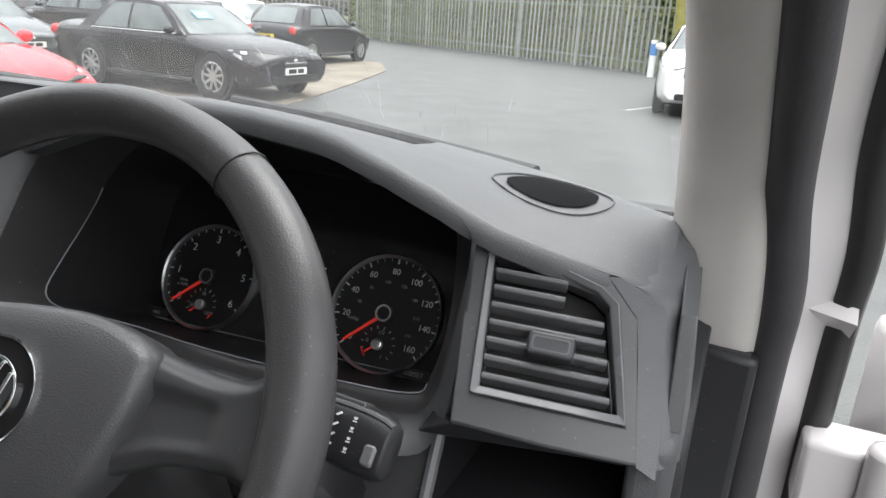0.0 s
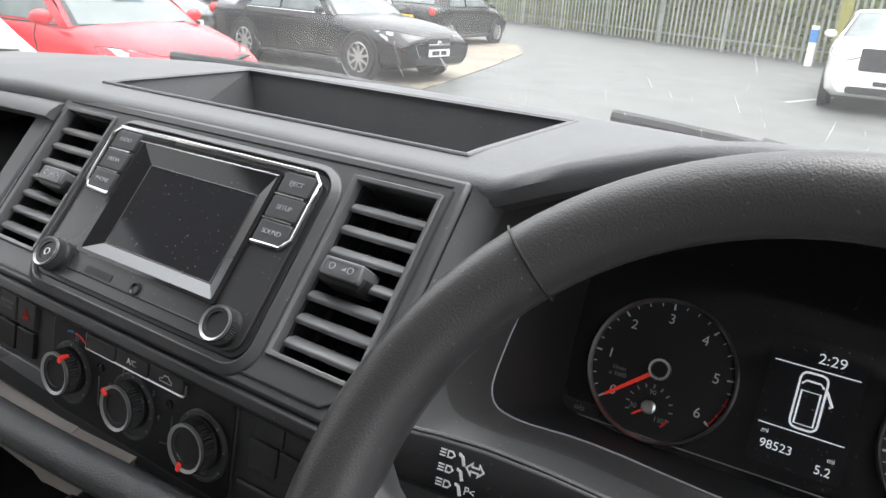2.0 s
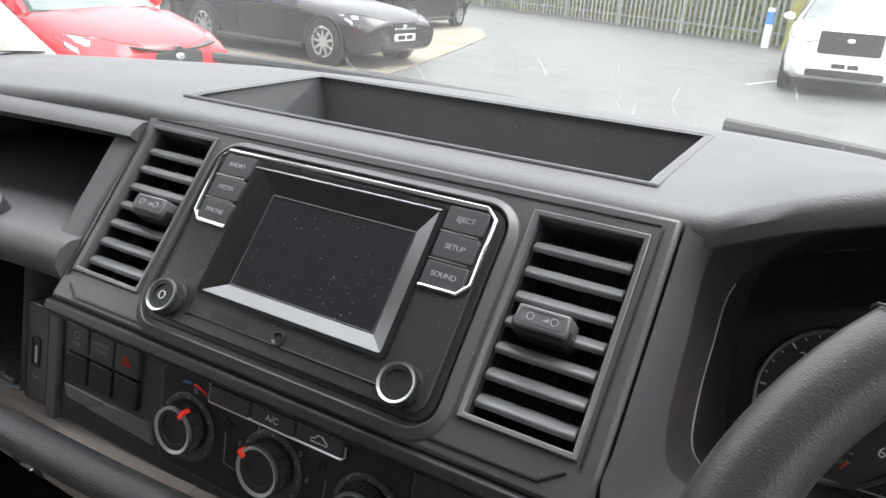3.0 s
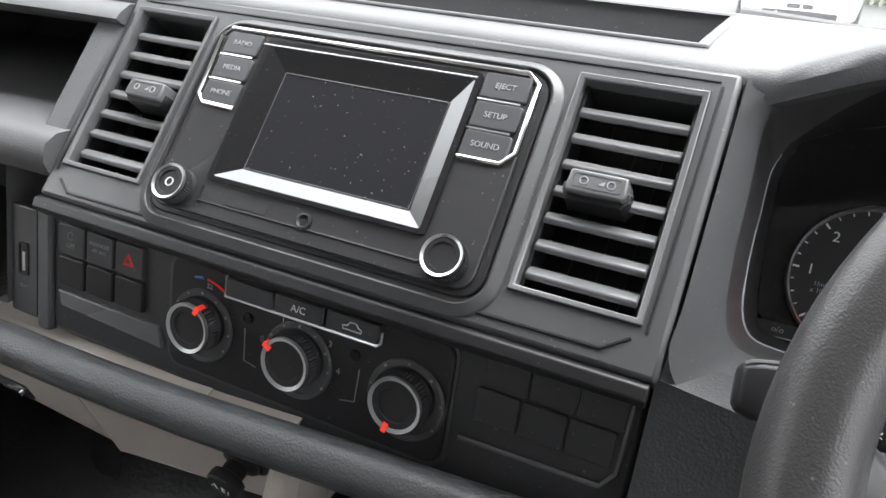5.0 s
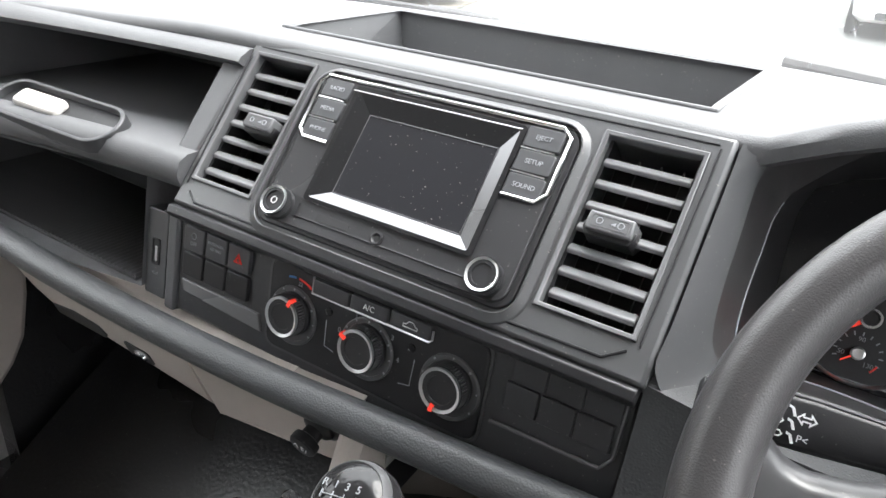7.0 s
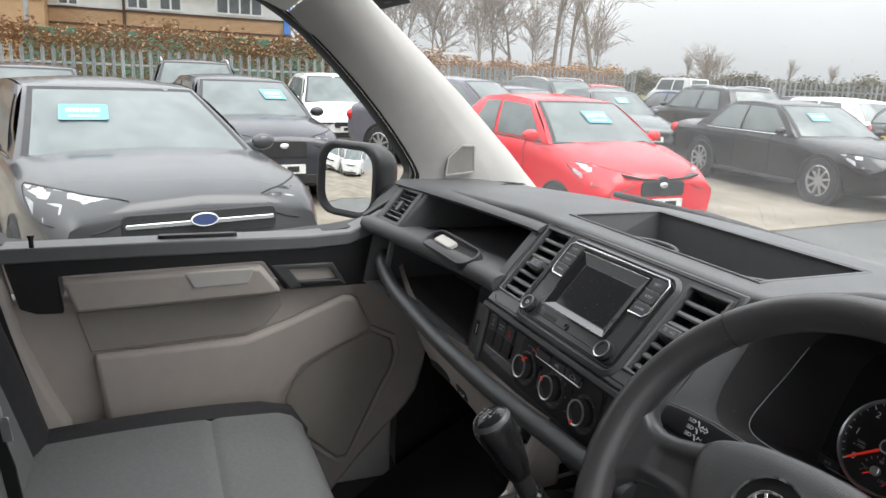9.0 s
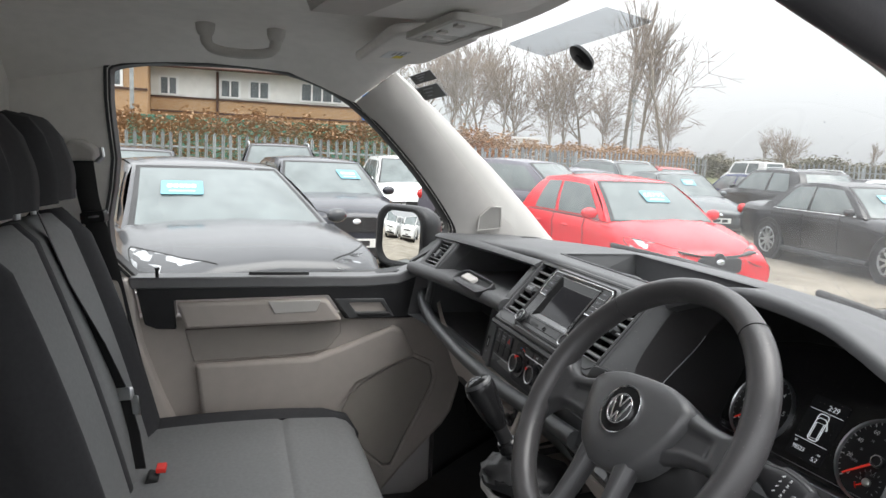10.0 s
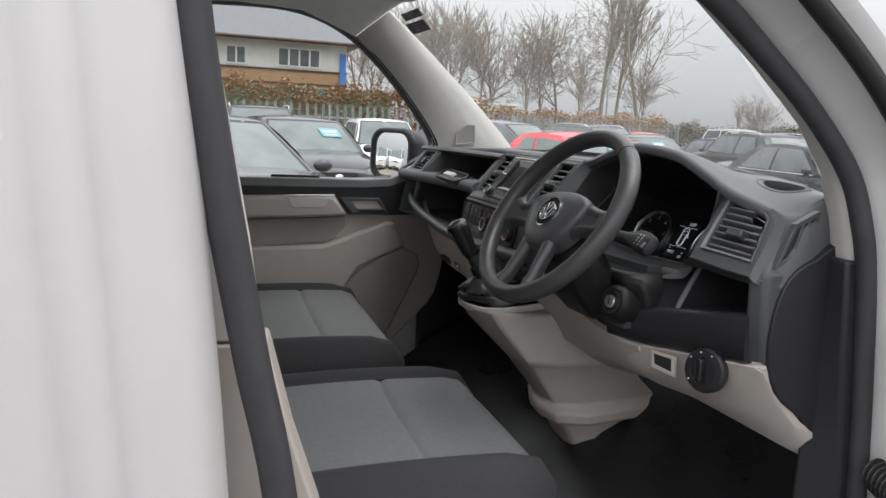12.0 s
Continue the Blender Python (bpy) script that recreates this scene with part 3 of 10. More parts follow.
slab(bm, Fr((-0.752, -0.03, 1.383), (0, 0.86, 0.5), (-1, 0, 0)), rrect(0, 0, 0.10, 0.022, 0.006), 0.0, 0.006, 0.002)
part("demister_slot", bm, HOLE, door)
bm = bm_new()
tube(bm, [(-0.737, -0.734, 1.322), (-0.737, -0.734, 1.345)], 0.0045, 12)
tube(bm, [(-0.737, -0.734, 1.341), (-0.737, -0.734, 1.347)], 0.0062, 12)
part("lock_pin", bm, RUBBER, door, "black lock pin")
bm = bm_new()  # padded arm rest roll
slab(bm, FD, [(-0.690, 1.258), (-0.668, 1.190), (-0.30, 1.200), (-0.262, 1.206), (-0.305, 1.266)], 0.0, 0.034, 0.004)
part("armrest", bm, BEIGE, door, "taupe padded roll", bevel=0.008)
bm = bm_new()  # pull recess in the roll
slab(bm, FD, [(-0.462, 1.262), (-0.445, 1.228), (-0.335, 1.232), (-0.322, 1.264)], 0.030, 0.0365, 0.001)
part("pull_recess", bm, PILLAR, door, "lighter scooped grip", bevel=0.002)
bm = bm_new()  # handle surround
outer_h = [(-0.285, 1.262), (-0.246, 1.207), (-0.118, 1.209), (-0.150, 1.262)]
inner_h = [(-0.246, 1.252), (-0.226, 1.226), (-0.140, 1.226), (-0.158, 1.252)]
ring(bm, FD, outer_h, inner_h, 0.0, 0.020)
part("handle_surround", bm, DASH_MID, door, bevel=0.003)
bm = bm_new()
slab(bm, FD, inner_h, 0.0, 0.013)
part("handle_cup", bm, BEIGE, door)
bm = bm_new()
slab(bm, FD, [(-0.226, 1.224), (-0.218, 1.214), (-0.126, 1.215), (-0.136, 1.226)], 0.014, 0.028)
part("release_lever", bm, DASH_DARK, door, "black release lever", bevel=0.003)
bm = bm_new()  # long recess under the roll: flat plate in darker taupe, with raised lower edge
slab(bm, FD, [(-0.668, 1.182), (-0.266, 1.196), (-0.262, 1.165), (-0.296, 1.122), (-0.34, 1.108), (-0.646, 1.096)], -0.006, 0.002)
RECESS_TAUPE = material("darker_taupe", (0.31, 0.28, 0.256), 0.6, bump=0.35, bump_scale=900, cells=True, vary=0.06)
part("recess", bm, RECESS_TAUPE, door, "recess drawn as a darker taupe plate", bevel=0.002)
bm = bm_new()  # raised lower body of the panel
slab(bm, FD, [(-0.646, 1.092), (-0.34, 1.104), (-0.25, 1.135), (-0.12, 1.185), (-0.09, 1.178), (-0.05, 1.096), (-0.14, 1.058), (-0.212, 1.022), (-0.262, 0.945), (-0.30, 0.63), (-0.60, 0.63), (-0.631, 0.959)], -0.004, 0.020, 0.006)
part("lower_moulding", bm, BEIGE, door, "taupe raised moulding", bevel=0.010, segments=3)
bm = bm_new()  # speaker cover
slab(bm, FD, [(-0.236, 0.990), (-0.203, 1.022), (-0.135, 1.060), (-0.057, 1.091), (-0.006, 1.066), (0.004, 1.03), (-0.004, 0.995), (-0.112, 0.774), (-0.135, 0.772), (-0.248, 0.872), (-0.258, 0.944)], -0.002, 0.008, 0.003)
part("speaker_cover", bm, material("taupe_speaker_mesh", (0.33, 0.30, 0.27), 0.65, bump=0.35, bump_scale=330, cells=True, vary=0.05), door, "perforated taupe cover", bevel=0.004)
bm = bm_new()
ring(bm, FD, [(-0.246, 0.996), (-0.208, 1.032), (-0.137, 1.071), (-0.056, 1.102), (0.004, 1.074), (0.016, 1.032), (0.006, 0.990), (-0.106, 0.762), (-0.137, 0.760), (-0.257, 0.866), (-0.268, 0.946)], [(-0.236, 0.990), (-0.203, 1.022), (-0.135, 1.060), (-0.057, 1.091), (-0.006, 1.066), (0.004, 1.03), (-0.004, 0.995), (-0.112, 0.774), (-0.135, 0.772), (-0.248, 0.872), (-0.258, 0.944)], -0.002, 0.012)
part("cover_rim", bm, BEIGE, door, bevel=0.002)
bm = bm_new()  # outer skin
slab(bm, Fr((-0.80, 0, 0), (0, 1, 0), (0, 0, 1)), [(-0.88, 0.45), (0.25, 0.45), (0.30, 1.20), (0.10, 1.25), (-0.84, 1.25)], -0.12, -0.10)
part("outer_skin", bm, WHITE_PAINT, door, "white painted steel")

# outside mirror with its glass, on the passenger door
dm = thing("door_mirror", (-0.95, 0.04, 1.34), "black wing mirror showing the gravel yard behind", "wing mirror")
mc = V((-1.054, -0.031, 1.397))
GN = V((0.52, -0.854, 0.036)).normalized()
fm = Fr(mc, GN.cross(V((0, 0, 1))) * -1, V((0, 0, 1)) - GN * GN.z)
if fm.n.dot(GN) < 0:
    fm = Fr(mc, GN.cross(V((0, 0, 1))), V((0, 0, 1)) - GN * GN.z)
shape = [(x * 1.0, y) for x, y in rrect(0, 0, 0.196, 0.174, 0.052, 6)]
bm = bm_new()
loops = []
for k, d in ((0.93, 0.004), (1.02, 0.012), (1.12, 0.010), (1.17, -0.002), (1.17, -0.02), (1.12, -0.05), (0.97, -0.085), (0.72, -0.11), (0.35, -0.124)):
    loops.append([fm(a * k, b * k, d) for a, b in shape])
loft(bm, loops)
part("housing", bm, DASH_DARK, dm, "grained black housing", smooth=70)
bm = bm_new()
cap = [(a * 0.86 + 0.004, b * 0.93) for a, b in shape]
for k0, k1 in zip((1.0, 0.85, 0.7, 0.55, 0.4, 0.25, 0.1), (0.85, 0.7, 0.55, 0.4, 0.25, 0.1, None)):
    sag = lambda a, b: 0.0090 - (a * a + b * b) / (2 * 1.5)
    if k1 is None:
        bm.faces.new([bm.verts.new(fm(a * k0, b * k0, sag(a * k0, b * k0))) for a, b in cap])
    else:
        loft(bm, [[fm(a * k, b * k, sag(a * k, b * k)) for a, b in cap] for k in (k0, k1)], caps=False)
bmesh.ops.remove_doubles(bm, verts=bm.verts, dist=0.00001)
part("mirror_glass", bm, MIRROR, dm, "slightly convex mirror glass", smooth=60)
bm = bm_new()
tube(bm, arc([(-0.97, 0.06, 1.36), (-0.90, 0.05, 1.345), (-0.80, 0.04, 1.35)], 5), [0.05] * 11, 12, flat=0.7)
part("arm", bm, DASH_DARK, dm)

# door seal and white flange round the open driver's doorway
OPEN_R = [(-0.57, 0.62), (-0.627, 1.085), (-0.660, 1.26), (-0.696, 1.47), (-0.718, 1.63), (-0.722, 1.75), (-0.68, 1.83), (-0.55, 1.855), (-0.40, 1.835), (-0.25, 1.775), (-0.085, 1.712), (0.040, 1.628), (0.120, 1.558), (0.192, 1.475), (0.218, 1.40), (0.238, 1.33), (0.258, 1.20), (0.285, 0.966), (0.31, 0.62)]
path = arc([(0.883 if y < -0.5 else interp([(0.9, 0.845), (1.40, 0.840), (1.475, 0.829), (1.56, 0.820), (1.63, 0.812), (1.72, 0.815), (1.80, 0.83), (1.86, 0.85)], z), y, z) for y, z in OPEN_R], 5)
bm = bm_new()
tube(bm, path, [interp([(-0.7, 0.020), (-0.3, 0.018), (0.1, 0.015)], p.y) for p in path], 12)
solid("trim_door_seal", bm, SEAL, "thick black rubber seal round the open driver's doorway", "door seal", "structure", smooth=60)
cen = V((0.85, -0.22, 1.25))
bm = bm_new()
rows = []
for p in path:
    if p.y < -0.52:
        continue
    d = V((0, p.y - cen.y, p.z - cen.z)).normalized()
    rows.append([p + V((-0.03, 0, 0)) + d * 0.012, p + d * 0.030 + V((0.004, 0, 0)), p + d * 0.050 + V((0.02, 0, 0)), p + d * 0.062 + V((0.05, 0, 0)), p + d * 0.085 + V((0.068, 0, 0)), p + d * 0.10 + V((0.07, 0, 0))])
sheet(bm, rows)
solid("trim_door_flange", bm, WHITE_PAINT, "white painted steel doorway flange", "door frame", "structure", smooth=60)
# second, thinner seal line on the flange
bm = bm_new()
tube(bm, [p + V((0, p.y - cen.y, p.z - cen.z)).normalized() * 0.066 + V((0.052, 0, 0)) for p in path if p.y > -0.50], 0.014, 8)
solid("trim_outer_seal", bm, RUBBER, "narrow black rubber seal on the front of the doorway", "door seal", "structure", smooth=60)

# driver's side inner pillar behind the doorway
bm = bm_new()
loft(bm, [[V((0.83, y, z)), V((0.775, y + 0.002, z)), V((0.755, y - 0.03, z)), V((0.755, y - 0.20, z)), V((0.83, y - 0.20, z))] for y, z in ((-0.735, 1.84), (-0.725, 1.758), (-0.697, 1.606), (-0.658, 1.376), (-0.643, 1.262))])
solid("trim_b_pillar_driver", bm, PILLAR, "light grey upper door pillar trim", "pillar trim", "structure", smooth=50, bevel=0.004)
bm = bm_new()
loft(bm, [[V((0.83, y, z)), V((0.765, y + 0.008, z)), V((0.745, y - 0.03, z)), V((0.745, y - 0.20, z)), V((0.83, y - 0.20, z))] for y, z in ((-0.640, 1.26), (-0.61, 1.14), (-0.575, 1.03), (-0.55, 0.9), (-0.54, 0.6))])
solid("trim_lower_pillar_driver", bm, BEIGE, "taupe lower door pillar cover", "pillar trim", "structure", smooth=50, bevel=0.004)

# white side of the load bay with its pressed ribs
bm = bm_new()
prof = [(-0.690, 0.895), (-0.708, 0.925), (-0.730, 0.942), (-0.764, 0.948), (-0.775, 0.9495), (-0.783, 0.9455), (-0.790, 0.9455), (-0.799, 0.952), (-0.822, 0.955), (-0.832, 0.950), (-0.842, 0.950), (-0.852, 0.9565), (-0.90, 0.958), (-1.2, 0.962), (-4.2, 0.962)]
rows = []
for z in (0.35, 0.8, 1.17, 1.20, 1.235, 1.265, 1.3, 1.5, 1.7, 1.85, 1.94, 1.97):
    dx = -0.02 * max(0, (z - 1.2) / 0.5) ** 2 - (0.06 if z > 1.95 else 0)
    slope = -0.07 * (z - 1.2) if z > 1.2 else 0.06 * (1.2 - z)
    dent = -0.003 if 1.19 < z < 1.27 else 0.0
    rows.append([(x + dx + (dent if y < -0.9 else 0), y + (slope if y > -1 else 0), z) for y, x in prof])
sheet(bm, rows, (-0.02, 0, 0))
solid("wall_body_side", bm, WHITE_PAINT, "glossy white van body side with vertical pressed ribs", "van body", "structure", smooth=60)

# open driver's door, swung out beyond the doorway
dd = thing("driver_door", (0.95, 0.30, 0.6), "white driver's door swung wide open", "door")
fo = Fr((0.965, 0.315, 0), (0.97, 0.24, 0), (0, 0, 1))
bm = bm_new()
slab(bm, fo, [(0.0, 0.45), (1.0, 0.45), (1.02, 1.33), (0.0, 1.33)], -0.12, 0.0)
part("skin", bm, WHITE_PAINT, dd, bevel=0.015)
bm = bm_new()
slab(bm, fo, rrect(0.52, 0.92, 0.90, 0.72, 0.05), 0.0, 0.04, 0.01)
part("trim_panel", bm, BEIGE, dd, bevel=0.01)
bm = bm_new()
ring(bm, fo, [(0.02, 1.33), (1.02, 1.33), (1.04, 1.80), (0.45, 1.84)], [(0.10, 1.36), (0.97, 1.36), (0.98, 1.76), (0.47, 1.79)], -0.06, -0.02)
part("window_frame", bm, RUBBER, dd)
for z in (0.82, 1.22):
    bm = bm_new()
    box(bm, 0.885, 0.985, 0.275, 0.325, z - 0.035, z + 0.035)
    tube(bm, [(0.945, 0.268, z - 0.055), (0.945, 0.268, z + 0.05)], 0.017, 12)
    part("hinge", bm, WHITE_PAINT, dd, "white painted steel hinge", bevel=0.006)
bm = bm_new()
loops = []
for k in range(60):
    s = k / 59
    r = 0.020 + 0.006 * (1 if k % 4 < 2 else 0)
    c = V((0.88 + 0.09 * s, 0.272 + 0.03 * s, 1.02 - 0.02 * math.sin(s * 3.1)))
    loops.append([c + V((0, math.cos(a), math.sin(a))) * r for a in (2 * math.pi * q / 12 for q in range(12))])
loft(bm, loops)
part("cable_gaiter", bm, RUBBER, dd, "ribbed rubber cable gaiter", smooth=20)

# plain outer shell that closes the van: far side, tail, nose
bm = bm_new()
sheet(bm, [[(-0.962 - 0.02 * max(0, (z - 1.2) / 0.5) ** 2 * -1, y, z) for y in (-0.93, -1.2, -2.5, -4.2)] for z in (0.35, 0.8, 1.2, 1.6, 1.94)], (0.02, 0, 0))
solid("wall_body_far_side", bm, WHITE_PAINT, "plain white van body side on the passenger side", "van body", "structure", smooth=60)
bm = bm_new()
box(bm, -0.95, 0.95, -4.24, -4.2, 0.35, 1.95)
solid("wall_body_rear", bm, WHITE_PAINT, "plain white van tail panel", "van body", "structure", bevel=0.01)
bm = bm_new()
rows = []
for yf, zf, wf in ((0.0, 1.405, 1.0), (0.10, 1.34, 1.0), (0.28, 1.22, 0.99), (0.44, 1.09, 0.96), (0.52, 0.98, 0.93), (0.56, 0.80, 0.92), (0.56, 0.40, 0.92)):
    rows.append([(0.90 * wf * k / 10, 0.455 - 0.175 * (k / 10) ** 2 + yf * (1 - 0.30 * (k / 10) ** 4), zf - 0.03 * (k / 10) ** 2) for k in range(-10, 11)])
sheet(bm, rows, (0, -0.01, -0.01))
solid("wall_bonnet", bm, WHITE_PAINT, "plain white sloping van bonnet and nose", "van body", "structure", smooth=60)
for sx in (-1, 1):
    bm = bm_new()
    sheet(bm, [[(sx * 0.925, y, z) for y in (0.30, 0.55, 0.80)] for z in (0.40, 0.9, 1.10)], (-sx * 0.015, 0, 0))
    solid("wall_wing_driver" if sx > 0 else "wall_wing_passenger", bm, WHITE_PAINT, "plain white front wing of the van", "van body", "structure")

# ---------------------------------------------------------------- dashboard
U = Fr((0, -0.010, 1.335), (1, 0, 0), (0, 0.656, 0.755))
L = Fr((0, -0.012, 1.26), (1, 0, 0), (0, 0.2, 1))
C = Fr((0.4205, 0.2215, 1.3045), (1, 0.03, 0), (0, 0.5, 0.866))
D = Fr((0.660, 0.10, 1.36), (0.98, 0.18, -0.06), (0, 0.6, 0.8))

dash = thing("dashboard", (0, 0.2, 1.1), "dark grey moulded van dashboard with open shelves and a top tray", "dashboard")
HOOD = [(-1, 1.456), (0.215, 1.456), (0.23, 1.459), (0.277, 1.478), (0.334, 1.495), (0.38, 1.502), (0.45, 1.499), (0.52, 1.491), (0.577, 1.471), (0.613, 1.455), (0.64, 1.438), (0.68, 1.424), (0.74, 1.408), (0.80, 1.39)]
FRONT = [(-0.80, 0.020), (-0.72, 0.045), (-0.60, 0.055), (-0.45, 0.072), (-0.25, 0.094), (0.0, 0.098), (0.215, 0.098), (0.26, 0.108), (0.34, 0.118), (0.60, 0.122), (0.68, 0.145), (0.80, 0.165)]
BASEZ = [(-0.80, 1.440), (-0.3, 1.462), (0.3, 1.462), (0.62, 1.447), (0.80, 1.432)]


def top_point(x, s):
    yf = interp(FRONT, x)
    yb = 0.425 - 0.175 * (x / 0.76) ** 2
    y = yf + (yb - yf) * s
    zb = interp(BASEZ, x) - (0.003 if x > 0.5 else 0.012) * max(0, (s - 0.75) / 0.25)
    zf = interp(HOOD, x)
    k = max(0.0, min(1.0, 1 - s / 0.75))
    k = k * k * (3 - 2 * k)
    z = zb + (zf - zb) * k
    if x < 0.22:
        z = zb - 0.004 * (1 - min(1, s / 0.15))
    return V((x, y, z))


def front_roll(x):
    """The rounded leading edge of the dash top."""
    p = top_point(x, 0.0)
    return [p + V((0, 0.012, -0.024)), p + V((0, -0.003, -0.018)), p + V((0, -0.005, -0.008)), p + V((0, 0.0, -0.001))]


def top_at(x, y):
    """The top cover's height at a place in plan."""
    yf = interp(FRONT, x)
    yb = 0.425 - 0.175 * (x / 0.76) ** 2
    return top_point(x, max(0.0, min(1.0, (y - yf) / (yb - yf)))).z


TRAY = dict(x0=-0.215, x1=0.183, y0=0.138, y1=0.310)
xs = sorted({round(-0.79 + 0.02 * k, 3) for k in range(78)} | {-0.215, 0.183, 0.764})
bm = bm_new()
SR = [0.0, 0.03, 0.07, 0.12, 0.18, 0.25, 0.33, 0.42, 0.5, 0.58, 0.66, 0.75, 0.84, 0.93, 1.0]
grid = {}
for i, x in enumerate(xs):
    col = front_roll(x) + [top_point(x, s) for s in SR[1:]]
    if TRAY["x0"] - 1e-6 <= x <= TRAY["x1"] + 1e-6:
        # rows pulled to the tray's near and far edges
        ts = [(p.y, j) for j, p in enumerate(col) if j >= 4]
        jn = min(ts, key=lambda q: abs(q[0] - TRAY["y0"]))[1]
        jf = min(ts, key=lambda q: abs(q[0] - TRAY["y1"]))[1]
        col[jn].y, col[jf].y = TRAY["y0"], TRAY["y1"]
        grid[i] = (col, jn, jf)
    else:
        grid[i] = (col, None, None)
verts = [[bm.verts.new(p) for p in grid[i][0]] for i in range(len(xs))]
for i in range(len(xs) - 1):
    (_, n0, f0), (_, n1, f1) = grid[i], grid[i + 1]
    for j in range(len(verts[0]) - 1):
        if n0 is not None and n1 is not None and min(n0, n1) <= j < max(f0, f1):
            continue
        bm.faces.new((verts[i][j], verts[i + 1][j], verts[i + 1][j + 1], verts[i][j + 1]))
part("top_cover", bm, DASH_SOFT, dash, "grained soft-touch top", smooth=50)
# tray
tray = bm_new()
x0, x1, y0, y1 = TRAY["x0"] - 0.003, TRAY["x1"] + 0.003, TRAY["y0"] - 0.004, TRAY["y1"] + 0.004
zt, zb_ = 1.462, 1.395
a = [V((x0, y0, zt - 0.004)), V((x1, y0, zt - 0.004)), V((x1, y1, zt)), V((x0, y1, zt))]
b = [V((x0 + 0.02, y0 + 0.012, zb_)), V((x1 - 0.02, y0 + 0.012, zb_)), V((x1 - 0.012, y1 - 0.004, zb_)), V((x0 + 0.012, y1 - 0.004, zb_))]
va, vb = [tray.verts.new(p) for p in a], [tray.verts.new(p) for p in b]
for k in range(4):
    tray.faces.new((va[k], va[(k + 1) % 4], vb[(k + 1) % 4], vb[k]))
tray.faces.new(vb)
part("tray_liner", tray, DASH_MID, dash, "smooth dark tray", smooth=0)
bm = bm_new()
ring(bm, Fr((0, 0, 0), (1, 0, 0), (0, 1, 0)), [(x0 - 0.005, y0 - 0.004), (x1 + 0.005, y0 - 0.004), (x1 + 0.005, y1 + 0.004), (x0 - 0.005, y1 + 0.004)], [(x0, y0), (x1, y0), (x1, y1), (x0, y1)], 1.452, 1.4632)
part("tray_rim", bm, DASH_SOFT, dash, bevel=0.002)
for cx in (-0.125, 0.125):
    bm = bm_new()
    pts = [(cx + 0.062 * math.cos(t), 0.205 + 0.052 * math.sin(t), 1.426) for t in (2 * math.pi * k / 36 for k in range(36))]
    tube(bm, pts, 0.004, 8, closed=True)
    part("bottle_ring", bm, DASH_MID, dash)
# speaker openings on top
SPEAKER = material("black_speaker_mesh", (0.006, 0.006, 0.007), 0.95, bump=0.3, bump_scale=700, cells=True, spec=0.1)
for side_ in (-1, 1):
    lift = 0.0012 if side_ > 0 else 0.0022
    sc = V((0.660, 0.236, 0))
    loops = []
    for r_, h_ in ((0.0510, -0.002), (0.0510, 0.0004), (0.0498, 0.0004), (0.0493, -0.001)):
        loops.append([V((side_ * (sc.x + r_ * math.cos(t)), sc.y + 0.74 * r_ * math.sin(t), top_at(sc.x + r_ * math.cos(t), sc.y + 0.74 * r_ * math.sin(t)) + h_ + lift)) for t in (2 * math.pi * k / 48 for k in range(48))])
    bm = bm_new()
    loft(bm, loops, caps=False)
    rim_ = part("speaker_rim", bm, DASH_SOFT, dash, "thin flush ring", smooth=60)
    bm = bm_new()
    vs = [[bm.verts.new((side_ * (sc.x + r_ * math.cos(t)), sc.y + 0.74 * r_ * math.sin(t), top_at(sc.x + r_ * math.cos(t), sc.y + 0.74 * r_ * math.sin(t)) + lift + 0.0004)) for t in (2 * math.pi * k / 48 for k in range(48))] for r_ in (0.0380, 0.026, 0.012)]
    for r_ in range(2):
        for k in range(48):
            bm.faces.new((vs[r_][k], vs[r_][(k + 1) % 48], vs[r_ + 1][(k + 1) % 48], vs[r_ + 1][k]))
    bm.faces.new(vs[2])
    part("speaker_mesh", bm, SPEAKER, rim_, "black speaker mesh", smooth=60)


def cut_panel(bm, fr, xs, ys, holes, d0, d1):
    """A plate on a frame, cut along xs and ys, with the listed cells left open and walled."""
    m, n = len(xs) - 1, len(ys) - 1
    t = [[bm.verts.new(fr(x, y, d1)) for y in ys] for x in xs]
    w = [[bm.verts.new(fr(x, y, d0)) for y in ys] for x in xs]
    full = lambda i, j: 0 <= i < m and 0 <= j < n and (i, j) not in holes
    for i in range(m):
        for j in range(n):
            if not full(i, j):
                continue
            bm.faces.new((t[i][j], t[i + 1][j], t[i + 1][j + 1], t[i][j + 1]))
            for (di, dj), (a, b) in {(-1, 0): ((i, j), (i, j + 1)), (1, 0): ((i + 1, j), (i + 1, j + 1)), (0, -1): ((i, j), (i + 1, j)), (0, 1): ((i, j + 1), (i + 1, j + 1))}.items():
                if not full(i + di, j + dj):
                    bm.faces.new((t[a[0]][a[1]], t[b[0]][b[1]], w[b[0]][b[1]], w[a[0]][a[1]]))
    for v in [v for v in bm.verts if not v.link_faces]:
        bm.verts.remove(v)


# centre stack
stack = thing("centre_stack", (0, 0.0, 1.24), "satin black centre console panel in the dashboard", "centre console")
bm = bm_new()
cut_panel(bm, U, [-0.216, -0.204, -0.136, -0.129, 0.128, 0.133, 0.199, 0.215], [-0.010, 0.017, 0.144, 0.160], {(1, 1), (5, 1)}, -0.045, 0.0)
part("upper_panel", bm, DASH_MID, stack, "satin dark grey panel", bevel=0.003)
bm = bm_new()
cut_panel(bm, L, [-0.223, 0.213], [-0.044, 0.058], set(), -0.05, 0.0)
part("lower_panel", bm, STACK_DARK, stack, bevel=0.003)
bm = bm_new()  # step between the two faces
